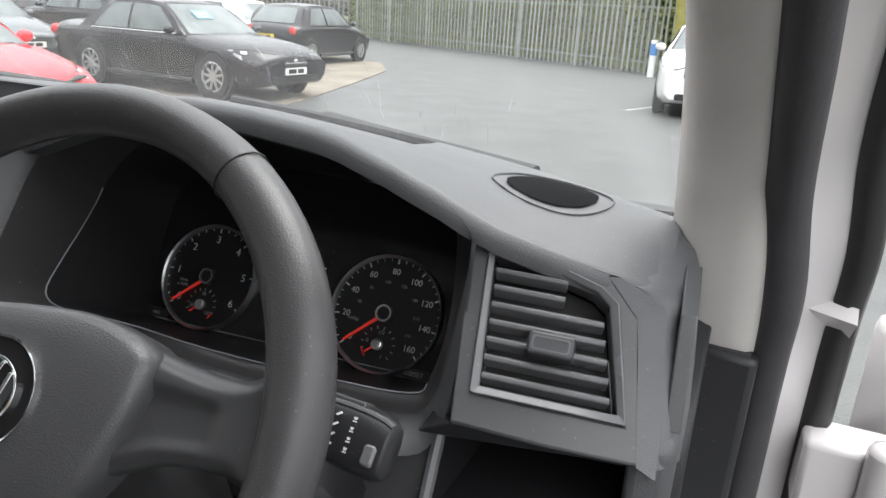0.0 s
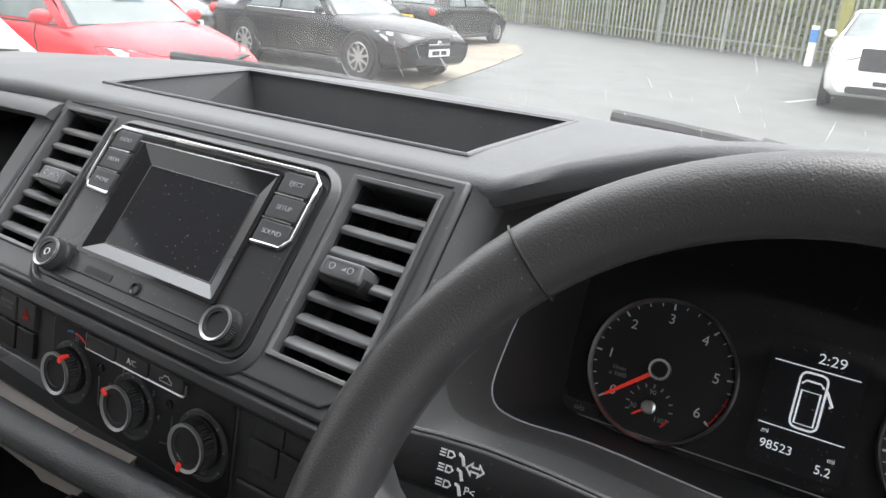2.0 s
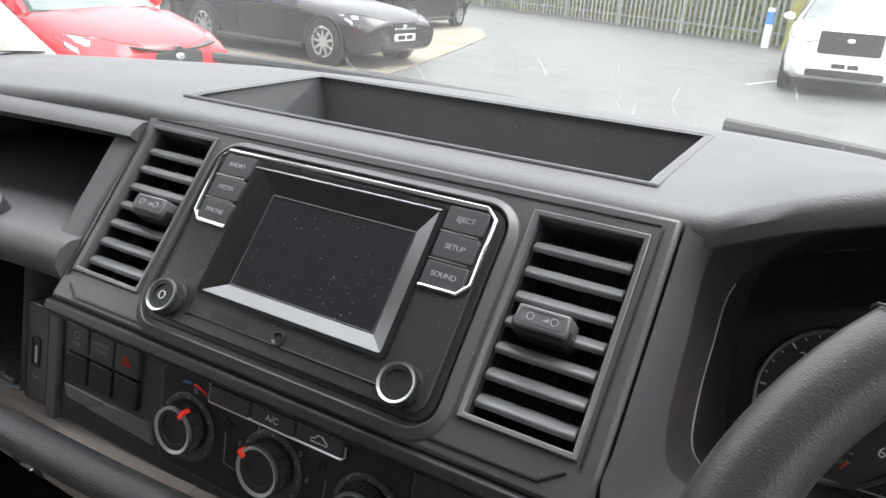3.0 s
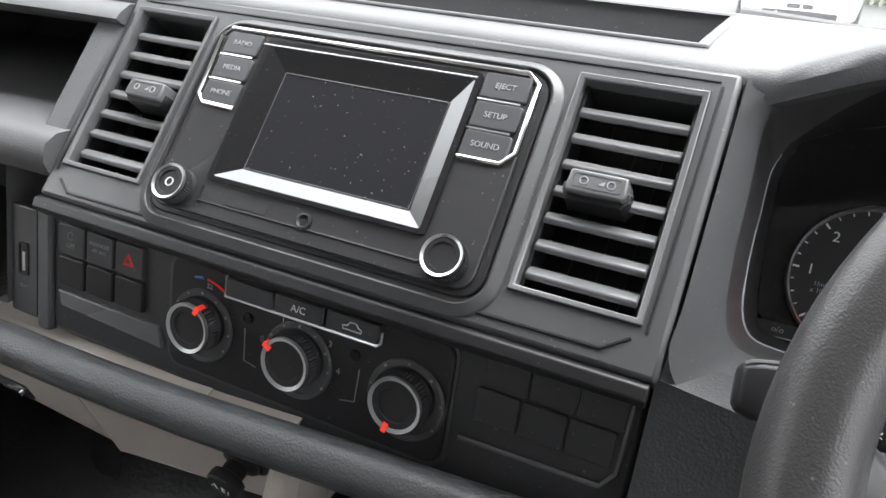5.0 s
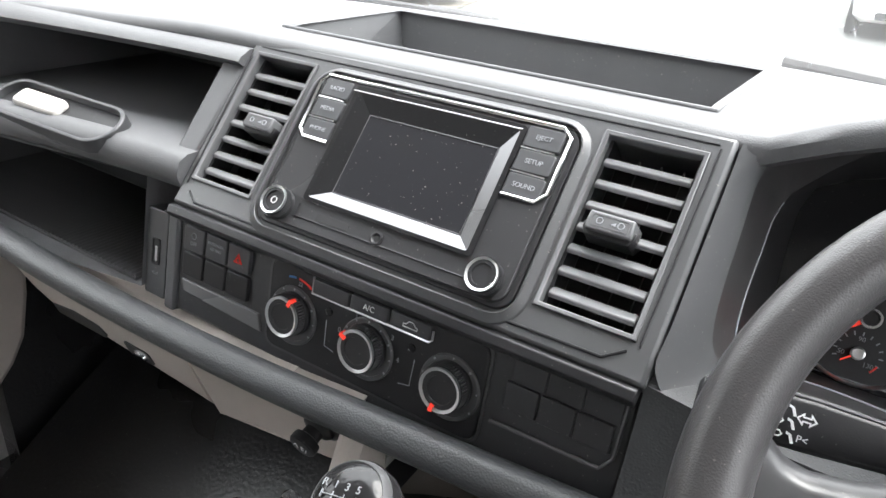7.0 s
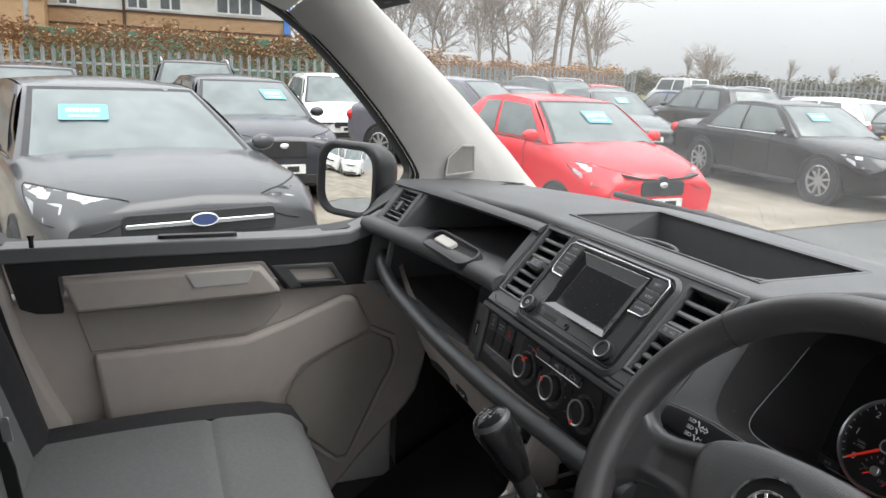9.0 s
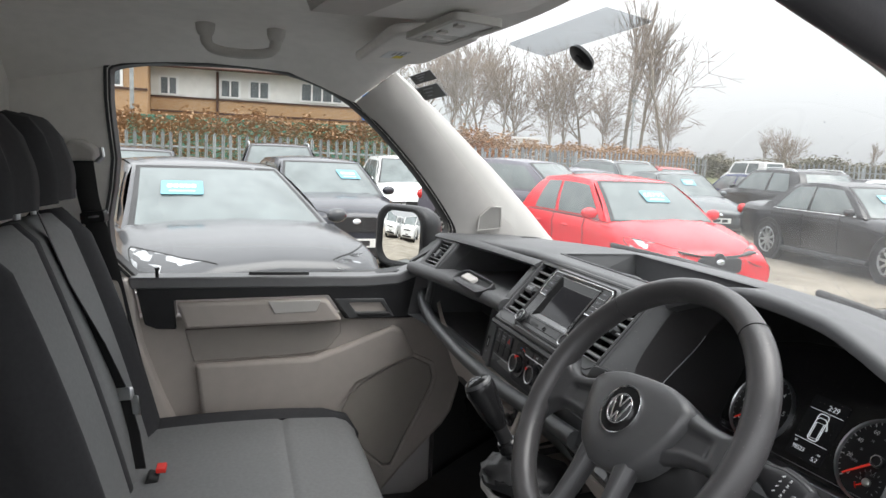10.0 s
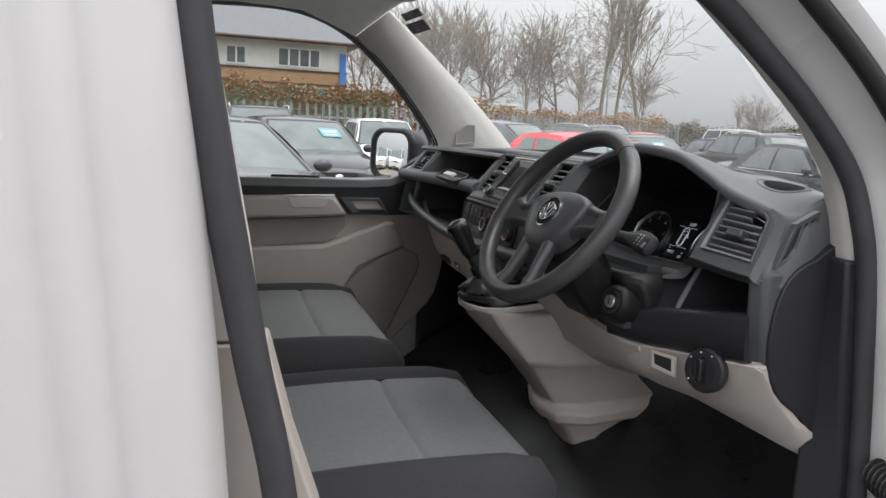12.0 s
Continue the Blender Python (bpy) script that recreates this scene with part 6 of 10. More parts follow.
for k in range(7):
    v = -0.0145 + 0.0125 * k
    ul, ur = -0.003 - 0.006 * (v + 0.025) / 0.095, 0.0905 - 0.016 * (v + 0.025) / 0.071
    if v > 0.047:
        ur = 0.048
    pr = [(-0.015, -0.0052), (-0.006, 0.0004), (-0.0025, -0.0014), (-0.0032, -0.0045), (-0.015, -0.0078)]
    bm = bm_new()
    prism(bm, [D(ul + 0.003, v + b, a) for a, b in pr], [D(ur - 0.002, v + b, a) for a, b in pr])
    part("slat", bm, SLAT, dv, bevel=0.0009)
bm = bm_new()
slab(bm, D, rrect(0.042, 0.010, 0.034, 0.017, 0.003), -0.012, 0.0085, 0.002)
tb = part("tab", bm, BUTTON, dv, "adjuster tab", bevel=0.0012)
bm = bm_new()
ring(bm, D, rrect(0.042, 0.010, 0.026, 0.010, 0.002), rrect(0.042, 0.010, 0.023, 0.0075, 0.0015), 0.008, 0.0092)
part("tab_rim", bm, SLAT, tb)

bm = bm_new()
sheet(bm, [[top_point(0.645, 0.0) + V((0, 0, -0.004)), top_point(0.69, 0.0) + V((0.0, 0, -0.002)), top_point(0.735, 0.0), V((0.768, 0.148, 1.396)), D(0.1175, 0.012, -0.003), D(0.1195, -0.023, -0.003), D(0.121, -0.060, -0.003)],
           [D(-0.020, 0.0815, -0.002), D(0.024, 0.081, -0.002), D(0.072, 0.0665, 0.0004), D(0.095, 0.041, 0.0006), D(0.100, 0.010, 0.0006), D(0.104, -0.025, 0.0006), D(0.108, -0.055, 0.0004)]], (0, 0.012, -0.004))
part("vent_cheek", bm, DASH_SOFT, dash, "grained rim round the driver's vent", smooth=60)

# driver's end of the dash, with its slot vent and black end cap
bm = bm_new()
rows = [[V((0.738, 0.156, 1.4065)), V((0.756, 0.154, 1.403)), V((0.768, 0.1475, 1.396)), D(0.116, 0.030, -0.003), D(0.1175, 0.012, -0.003), D(0.1195, -0.023, -0.003), D(0.121, -0.054, -0.005)]]
rows.append([p + V((0.008, 0.010, 0.0)) for p in rows[0]])
for ys_, pull in (((0.178, 0.176, 0.172, 0.166, 0.160, 0.142, 0.130), 0.0), ((0.190, 0.188, 0.186, 0.182, 0.178, 0.166, 0.160), 0.002), ((0.205,) * 7, 0.005), ((0.225,) * 7, 0.007), ((0.252,) * 7, 0.008)):
    rows.append([V((x - pull, y, top_at(0.758, y) - dz if z is None else z)) for y, (x, dz, z) in zip(ys_, ((0.758, -0.001, None), (0.773, 0.002, None), (0.783, 0.010, None), (0.789, 0.024, None), (0.791, 0.044, None), (0.7935, 0, 1.330), (0.7935, 0, 1.296)))])
sheet(bm, rows, (-0.006, 0, -0.002))
part("end_corner", bm, DASH_SOFT, dash, "rounded grained corner of the dash top", smooth=70)
bm = bm_new()
prof_e = [(0.104, 1.322), (0.262, 1.330), (0.262, 1.036), (0.235, 1.046), (0.215, 1.072), (0.165, 1.122), (0.112, 1.178), (0.101, 1.25), (0.098, 1.31)]
prism(bm, [V((0.762, y - 0.008, z)) for y, z in prof_e], [V((0.792, y + 0.004, z)) for y, z in prof_e])
part("end_body", bm, DASH_END, dash, "rounded grained dash end", bevel=0.008, segments=3)
bm = bm_new()
fe = Fr((0.792, 0, 0), (0, 1, 0), (0, 0, 1))
cap_ = smooth_loop([(0.250, 1.352), (0.185, 1.342), (0.140, 1.315), (0.118, 1.26), (0.116, 1.19), (0.140, 1.125), (0.195, 1.082), (0.250, 1.056)], 3)
slab(bm, fe, cap_, -0.01, 0.006, 0.003)
part("end_cap", bm, DASH_DARK, dash, "smooth black end cap", bevel=0.002)
bm = bm_new()
fv = Fr((0.8005, 0, 0), (-0.085, 1, 0), (0, 0, 1))
slab(bm, fv, [(0.150, 1.392), (0.190, 1.410), (0.199, 1.366), (0.121, 1.332)], -0.010, -0.0015)
ev = part("end_vent", bm, HOLE, dash)
bm = bm_new()
o_e, i_e = [(0.147, 1.395), (0.194, 1.415), (0.204, 1.362), (0.114, 1.325)], [(0.152, 1.389), (0.188, 1.404), (0.196, 1.368), (0.126, 1.338)]
ring(bm, fv, o_e, i_e, -0.010, 0.0008)
for k in (0.33, 0.66):
    p0, p1 = V((0.126 + 0.070 * k, 1.338 + 0.030 * k)), V((0.152 + 0.036 * k, 1.389 + 0.015 * k))
    slab(bm, fv, [(p0.x - 0.002, p0.y), (p0.x + 0.003, p0.y), (p1.x + 0.003, p1.y), (p1.x - 0.002, p1.y)], -0.004, 0.0004)
part("vane", bm, DASH_MID, ev, bevel=0.001)
# black foot of the windscreen pillar
bm = bm_new()
loft(bm, [[V((0.782, 0.215, z)), V((0.834, 0.205 + dy, z)), V((0.836, 0.30, z)), V((0.782, 0.30, z))] for z, dy in ((1.346, 0.0), (1.2, 0.02), (1.0, 0.05), (0.6, 0.06))])
solid("trim_pillar_foot", bm, DASH_DARK, "black plastic foot of the windscreen pillar", "pillar trim", "structure", bevel=0.006)

# driver's lower dash: cubby, knee panel, light switch
YB = [(0.50, 0.012), (0.56, 0.026), (0.62, 0.048), (0.70, 0.074), (0.76, 0.092), (0.80, 0.100)]
ZT = [(0.50, 1.200), (0.56, 1.208), (0.62, 1.222), (0.70, 1.236), (0.77, 1.250)]
ZB = [(0.50, 1.140), (0.57, 1.146), (0.78, 1.172), (0.80, 1.174)]
xr = [0.50 + 0.0225 * k for k in range(13)]
bm = bm_new()
sheet(bm, [[V((x, interp(YB, x) + 0.028, interp(ZT, x) + 0.002)), V((x, interp(YB, x) + 0.008, interp(ZT, x))), V((x, interp(YB, x), interp(ZT, x) - 0.008)), V((x, interp(YB, x) - 0.001, (interp(ZT, x) + interp(ZB, x)) / 2)), V((x, interp(YB, x) + 0.003, interp(ZB, x) + 0.004)), V((x, interp(YB, x) + 0.012, interp(ZB, x)))] for x in xr], (0, 0.02, 0))
part("lower_fascia", bm, DASH_DARK, dash, "grained padded lower fascia", smooth=60)
bm = bm_new()
sheet(bm, [[V((x, interp(YB, x) + 0.022, interp(ZT, x))), V((x, interp(YB, x) + 0.045, 1.26)), V((x, interp(YB, x) + 0.060, 1.283))] for x in (0.50, 0.54, 0.58, 0.605, 0.628)], (0, 0.012, 0))
part("cubby_cheek", bm, DASH_DARK, dash, smooth=60)
bm = bm_new()
va = [bm.verts.new(p) for p in ((0.630, 0.072, 1.224), (0.764, 0.104, 1.248), (0.764, 0.104, 1.312), (0.630, 0.118, 1.312))]
vb = [bm.verts.new(p) for p in ((0.640, 0.215, 1.236), (0.756, 0.225, 1.254), (0.756, 0.225, 1.312), (0.640, 0.215, 1.312))]
for k in range(4):
    bm.faces.new((va[k], va[(k + 1) % 4], vb[(k + 1) % 4], vb[k]))
bm.faces.new(vb)
part("driver_cubby", bm, DASH_DARK, dash, "open cubby under the vent", smooth=0)
bm = bm_new()
tube(bm, [(0.630, 0.068, 1.224), (0.629, 0.090, 1.265), (0.628, 0.118, 1.312)], 0.005, 8)
part("cubby_edge", bm, SLAT, dash)
bm = bm_new()
prism(bm, [D(-0.016, -0.052, -0.03), D(0.112, -0.053, -0.03), V((0.782, 0.125, 1.303)), V((0.622, 0.10, 1.303))], [D(-0.016, -0.052, 0.0), D(0.112, -0.053, 0.0), V((0.782, 0.096, 1.306)), V((0.622, 0.070, 1.300))])
part("vent_shelf", bm, DASH_DARK, dash, bevel=0.003)
# taupe knee panel: upper face, crease, then sloping away forward
KT = lambda x: V((x, interp(YB, x) + 0.006, interp(ZB, x) - 0.003))
KB = [(0.52, 0.088, 1.062), (0.574, 0.092, 1.062), (0.613, 0.14, 1.048), (0.70, 0.17, 1.034), (0.755, 0.205, 1.016), (0.785, 0.255, 0.992)]
KX = [0.545, 0.58, 0.625, 0.68, 0.73, 0.785]
rows = []
for x, bpt in zip(KX, KB):
    t_, b_ = KT(x), V(bpt)
    m_ = t_.lerp(b_, 0.48) + V((0, -0.016, -0.004))
    rows.append([t_ + V((0, 0.01, 0)), t_, t_.lerp(m_, 0.5), m_, m_.lerp(b_, 0.5) + V((0, -0.004, 0)), b_, b_ + V((0, 0.03, 0.004))])
rows.append([V((0.792, 0.114, 1.168)), V((0.793, 0.120, 1.160)), V((0.794, 0.150, 1.11)), V((0.796, 0.19, 1.068)), V((0.80, 0.245, 1.035)), V((0.804, 0.283, 1.006)), V((0.804, 0.30, 1.004))])
bm = bm_new()
sheet(bm, rows, (0, 0.012, 0.006))
kp = part("knee_panel", bm, BEIGE, dash, "taupe knee panel", smooth=40, bevel=0.003)
FK = Fr(KT(0.60) + V((0, -0.003, 0)), KT(0.74) - KT(0.60), V((0, 0.15, 1)))
bm = bm_new()
slab(bm, FK, [(0.008, -0.008), (0.050, -0.012), (0.052, -0.038), (0.012, -0.030)], -0.006, 0.003, 0.002)
dm_ = part("dimmer", bm, HOLE, kp)
bm = bm_new()
ring(bm, FK, [(0.004, -0.004), (0.054, -0.009), (0.056, -0.044), (0.008, -0.034)], [(0.010, -0.010), (0.048, -0.014), (0.050, -0.036), (0.014, -0.028)], -0.004, 0.005)
part("dimmer_frame", bm, BEIGE, dm_, bevel=0.001)
ls = thing("light_switch", FK(0.10, -0.02, 0), "round black headlight switch with a rotary grip", "light switch")
bm = bm_new()
LSU, LSV = 0.114, -0.021
lathe(bm, FK, LSU, LSV, [(0.037, -0.006), (0.037, 0.006), (0.034, 0.010), (0.024, 0.011), (0.023, 0.010), (0.0005, 0.010)], 40)
part("plate", bm, DASH_DARK, ls)
bm = bm_new()
slab(bm, FK, rrect(LSU, LSV, 0.013, 0.044, 0.006), 0.009, 0.024, 0.003)
part("grip", bm, BLACK_GLOSS, ls, bevel=0.002)
bm = bm_new()
for a in (60, 100, 140, 215):
    slab(bm, FK, circle(LSU + 0.030 * math.cos(radians(a)), LSV + 0.030 * math.sin(radians(a)), 0.0016, 8), 0.009, 0.0112)
part("marks", bm, WHITE_INK, ls)

# taupe tower under the dash carrying the gear lever
tw_ = thing("gear_console", (0.12, 0.0, 0.75), "taupe plastic gear console below the dashboard", "gear console")
bm = bm_new()
TOWER = [
    (1.112, [(-0.01, -0.06), (0.03, -0.115), (0.10, -0.140), (0.17, -0.135), (0.22, -0.105), (0.245, -0.03), (0.26, 0.12), (-0.01, 0.12)]),
    (1.075, [(-0.006, -0.045), (0.034, -0.092), (0.10, -0.116), (0.175, -0.112), (0.235, -0.085), (0.262, -0.01), (0.285, 0.15), (-0.006, 0.15)]),
    (1.004, [(0.015, 0.015), (0.055, -0.022), (0.115, -0.045), (0.19, -0.052), (0.265, -0.030), (0.292, 0.04), (0.30, 0.22), (0.015, 0.22)]),
    (0.992, [(0.023, 0.025), (0.062, -0.008), (0.12, -0.030), (0.19, -0.036), (0.258, -0.016), (0.282, 0.045), (0.29, 0.22), (0.023, 0.22)]),
    (0.95, [(0.04, 0.055), (0.08, 0.022), (0.135, 0.0), (0.20, -0.006), (0.262, 0.012), (0.284, 0.07), (0.28, 0.26), (0.04, 0.26)]),
    (0.900, [(0.06, 0.10), (0.10, 0.062), (0.155, 0.040), (0.21, 0.034), (0.258, 0.050), (0.278, 0.11), (0.25, 0.32), (0.06, 0.32)]),
    (0.885, [(0.045, 0.10), (0.09, 0.055), (0.155, 0.028), (0.22, 0.022), (0.275, 0.040), (0.30, 0.115), (0.27, 0.33), (0.045, 0.33)]),
    (0.858, [(0.048, 0.108), (0.095, 0.062), (0.157, 0.036), (0.22, 0.030), (0.272, 0.048), (0.297, 0.12), (0.27, 0.33), (0.048, 0.33)]),
    (0.852, [(0.07, 0.125), (0.11, 0.085), (0.16, 0.060), (0.215, 0.055), (0.255, 0.070), (0.275, 0.13), (0.25, 0.33), (0.07, 0.33)]),
    (0.70, [(0.08, 0.20), (0.12, 0.17), (0.165, 0.16), (0.21, 0.16), (0.23, 0.17), (0.24, 0.22), (0.19, 0.38), (0.08, 0.38)]),
]
loft(bm, [[V((x, y, z)) for x, y in lp_] for z, lp_ in TOWER])
part("body", bm, BEIGE, tw_, smooth=40, bevel=0.006)
FG = Fr((0.105, -0.045, 1.118), (1, 0, 0), (0, 1, 0.10))
bm = bm_new()
go = [(-0.105, 0.12), (-0.105, -0.03), (-0.075, -0.072), (-0.02, -0.095), (0.04, -0.095), (0.09, -0.072), (0.115, -0.03), (0.115, 0.12)]
gi = [(a * 0.93, b * 0.93) for a, b in go]
ring(bm, FG, go, gi, -0.01, 0.006)
part("surround", bm, PILLAR, tw_, "pale grey surround", bevel=0.004)
bm = bm_new()
ring(bm, FG, gi, [(a * 0.70, b * 0.70) for a, b in go], 0.0, 0.004)
part("gaiter_frame", bm, DASH_DARK, tw_, bevel=0.002)
# link from console up to the dash
bm = bm_new()
sheet(bm, [[V((x, -0.03, 1.205)), V((x, 0.0, 1.16)), V((x, 0.05, 1.13))] for x in (-0.02, 0.05, 0.12, 0.20, 0.30)], (0, 0.02, 0.02))
part("dash_link", bm, SLAT, tw_, smooth=60)
bm = bm_new()
loft(bm, [[V((x0_, y_, z_)), V((x0_ + 0.024, y_ - 0.002, z_)), V((x0_ + 0.024, 0.0, z_)), V((x0_, 0.0, z_))] for x0_, y_, z_ in ((-0.002, -0.040, 1.206), (-0.004, -0.056, 1.165), (-0.006, -0.078, 1.112))])
part("side_strut", bm, BEIGE, tw_, bevel=0.008)

gs = thing("gear_lever", (0.10, -0.06, 1.12), "gear lever with glossy black knob and leather gaiter", "gear lever")
KTOP, KBASE = V((0.1145, -0.165, 1.297)), V((0.128, -0.098, 1.17))
ax_ = (KTOP - KBASE).normalized()
bm = bm_new()
loops = []
for h, r, sq in ((0.0, 0.082, 1.12), (0.012, 0.078, 1.08), (0.022, 0.072, 1.03), (0.03, 0.066, 1.0), (0.04, 0.062, 1.0), (0.052, 0.050, 1.0), (0.064, 0.036, 1.0), (0.075, 0.022, 1.0)):
    c = FG(0, -0.01, 0.003).lerp(KBASE, h / 0.075)
    lp_ = []
    for k in range(28):
        a = 2 * math.pi * k / 28
        f = 1 + 0.10 * math.sin(6 * a + 9 * h / 0.02) * math.sin(math.pi * min(1, h / 0.075))
        lp_.append(c + V((math.cos(a) * r * f * sq, math.sin(a) * r * f * 1.05, 0.004 * math.sin(5 * a + h * 200))))
    loops.append(lp_)
loft(bm, loops)
part("gaiter", bm, BOOT, gs, "creased black leather gaiter", smooth=60)
bm = bm_new()
tube(bm, [KBASE - ax_ * 0.03, KBASE, KBASE + ax_ * 0.05, KTOP - ax_ * 0.06], [0.014, 0.013, 0.0125, 0.014], 16)
part("stick", bm, DASH_DARK, gs)
bm = bm_new()
tube(bm, [KBASE + ax_ * 0.012, KBASE + ax_ * 0.016, KBASE + ax_ * 0.030, KBASE + ax_ * 0.034], [0.015, 0.018, 0.018, 0.015], 20)
part("collar", bm, BLACK_GLOSS, gs, "dark gloss collar")
bm = bm_new()
fk2 = Fr(KTOP, (1, 0.1, 0.2), (0, 1, 0.55))
fk2.n = ax_
lathe(bm, fk2, 0, 0, [(0.013, -0.085), (0.018, -0.070), (0.021, -0.050), (0.0235, -0.030), (0.0255, -0.014), (0.0245, -0.004), (0.020, 0.003), (0.012, 0.0065), (0.0005, 0.0075)], 36)
kn = part("knob", bm, BLACK_GLOSS, gs, "glossy black knob", smooth=60)
bm = bm_new()
lathe(bm, fk2, 0, 0, [(0.0235, -0.0055), (0.0240, -0.0035), (0.0225, 0.0005), (0.0205, 0.0032), (0.0198, 0.0025)], 36, caps=False)
part("knob_ring", bm, DASH_MID, kn, "dark satin ring", smooth=60)
for t, a, b in (("R", -0.013, 0.004), ("1", -0.006, 0.004), ("3", 0.001, 0.004), ("5", 0.008, 0.004), ("2", -0.006, -0.007), ("4", 0.001, -0.007)):
    lettering(t, fk2, a, b, 0.0058, GREY_INK, kn, 0.0078)
bm = bm_new()
for a in (-0.013, -0.006, 0.001, 0.008):
    slab(bm, fk2, [(a - 0.0002, -0.004), (a + 0.0002, -0.004), (a + 0.0002, 0.0002), (a - 0.0002, 0.0002)], 0.006, 0.0079)
slab(bm, fk2, [(-0.013, -0.0019), (0.008, -0.0019), (0.008, -0.0015), (-0.013, -0.0015)], 0.006, 0.0079)
part("shift_lines", bm, GREY_INK, kn)

# ---------------------------------------------------------------- steering wheel, column, stalks
W = Fr((0.446, -0.089, 1.364), (0.9964, 0.0843, 0), (-0.048, 0.567, 0.822))
wheel = thing("steering_wheel", W(0, 0, -0.05), "black grained steering wheel with a round chrome emblem", "steering wheel")
bm = bm_new()
loops = []
for k in range(96):
    a = 2 * math.pi * k / 96
    er = V((math.cos(a), math.sin(a), 0))
    grip = 0.0158 + 0.0022 * max(0, math.cos(2 * (a - radians(20)))) * (1 if math.sin(a) > -0.2 else 0.3)
    lp_ = []
    for q in range(16):
        t = 2 * math.pi * q / 16
        rr = 0.1748 + grip * math.cos(t)
        lp_.append(W(er.x * rr, er.y * rr, 0.0178 * math.sin(t)))
    loops.append(lp_)
loft(bm, loops, wrap=True)
part("rim", bm, LEATHER, wheel, "grained rim, shiny with wear", smooth=60)
for a in (55, 135):
    c, s = math.cos(radians(a)), math.sin(radians(a))
    bm = bm_new()
    pts = [W(c * (0.1748 + 0.0172 * math.cos(t)), s * (0.1748 + 0.0172 * math.cos(t)), 0.0180 * math.sin(t)) for t in (2 * math.pi * k / 24 for k in range(24))]
    tube(bm, pts, 0.0006, 5, closed=True)
    part("rim_seam", bm, HOLE, wheel)


TURN = radians(4.6)
WH = Fr(W.o, W.u * math.cos(TURN) + W.v * math.sin(TURN), W.v * math.cos(TURN) - W.u * math.sin(TURN))


def broad_spoke(side):
    """A side arm: flared into the rim, with a soft pocket pressed into its face."""
    top = [(0.040, 0.040), (0.070, 0.036), (0.095, 0.029), (0.118, 0.024), (0.138, 0.023), (0.150, 0.028), (0.158, 0.038), (0.166, 0.055)]
    low = [(0.040, -0.046), (0.070, -0.034), (0.095, -0.026), (0.118, -0.024), (0.140, -0.026), (0.152, -0.033), (0.160, -0.043), (0.166, -0.055)]
    rows = []
    for k in range(22):
        u = 0.040 + 0.126 * k / 21
        a, b = interp(low, u), interp(top, u)
        row = []
        for q in range(17):
            f = q / 16
            v = a + (b - a) * f
            edge = min(f, 1 - f) * (b - a)
            d = -0.003 - 0.009 * math.exp(-(edge / 0.0045) ** 2) + 0.004 * max(0.0, (u - 0.14) / 0.026)
            m = min(1.0, max(0.0, (0.131 - u) / 0.007)) * min(1.0, max(0.0, (f - 0.16) / 0.10)) * min(1.0, max(0.0, (0.74 - f) / 0.12))
            d -= 0.0055 * m * m * (3 - 2 * m)
            row.append(WH(side * u, v, d))
        rows.append(row if side > 0 else row[::-1])
    bm = bm_new()
    sheet(bm, rows, W.n * -0.012)
    part("spoke", bm, SPOKE, wheel, "satin spoke with a pressed pocket", smooth=60)


def spoke(points, name="spoke"):
    """A flat, waisted arm from hub to rim: (u, v, half width, depth)."""
    bm = bm_new()
    loops = []
    for u, v, du, dv, d in points:
        loops.append([WH(u - du, v - dv, d), WH(u - du * 0.5, v - dv * 0.5, d + 0.010), WH(u + du * 0.5, v + dv * 0.5, d + 0.010), WH(u + du, v + dv, d), WH(u + du * 0.6, v + dv * 0.6, d - 0.016), WH(u - du * 0.6, v - dv * 0.6, d - 0.016)])
    loft(bm, loops)
    part(name, bm, SPOKE, wheel, smooth=50, bevel=0.003)


broad_spoke(-1)
broad_spoke(1)
for sx in (-1, 1):
    spoke([(sx * 0.034, -0.055, 0.016, 0, -0.004), (sx * 0.036, -0.09, 0.012, 0, -0.006), (sx * 0.040, -0.13, 0.010, 0, -0.006), (sx * 0.050, -0.172, 0.014, 0, 0.0)], "lower_spoke")
# airbag cover
bm = bm_new()
hub_ = [(-0.087, 0.024), (-0.080, 0.034), (-0.064, 0.042), (-0.030, 0.049), (0.030, 0.049), (0.064, 0.042), (0.080, 0.034), (0.087, 0.024), (0.084, 0.004), (0.076, -0.018), (0.064, -0.040), (0.046, -0.060), (0.020, -0.072), (-0.020, -0.072), (-0.046, -0.060), (-0.064, -0.040), (-0.076, -0.018), (-0.084, 0.004)]
hub_ = smooth_loop(hub_, 3)
loops = []
for k, d in ((0.96, -0.034), (1.0, -0.012), (1.0, -0.004), (0.97, 0.002), (0.90, 0.0065), (0.62, 0.0095), (0.3, 0.0105)):
    loops.append([WH(a * k, (b + 0.005) * k - 0.005, d) for a, b in hub_])
loft(bm, loops)
cov = part("airbag_cover", bm, COVER, wheel, "grained airbag cover", smooth=50)
lettering("AIRBAG", WH, 0.0, -0.050, 0.008, DASH_DARK, cov, 0.0085)
bm = bm_new()
WB = Fr(W(-0.003, -0.002, 0.0098), WH.u, WH.v)
ring(bm, WB, circle(0, 0, 0.0312, 48), circle(0, 0, 0.0296, 48), -0.006, 0.0030, 0.0022)
part("emblem_ring", bm, CHROME, wheel, "thin chrome emblem ring")
bm = bm_new()
slab(bm, WB, circle(0, 0, 0.0298, 48), -0.006, 0.0012)
part("emblem_base", bm, BLACK_GLOSS, wheel)
bm = bm_new()
ring(bm, WB, circle(0, 0, 0.0198, 40), circle(0, 0, 0.0176, 40), 0.0, 0.0042, 0.0034)
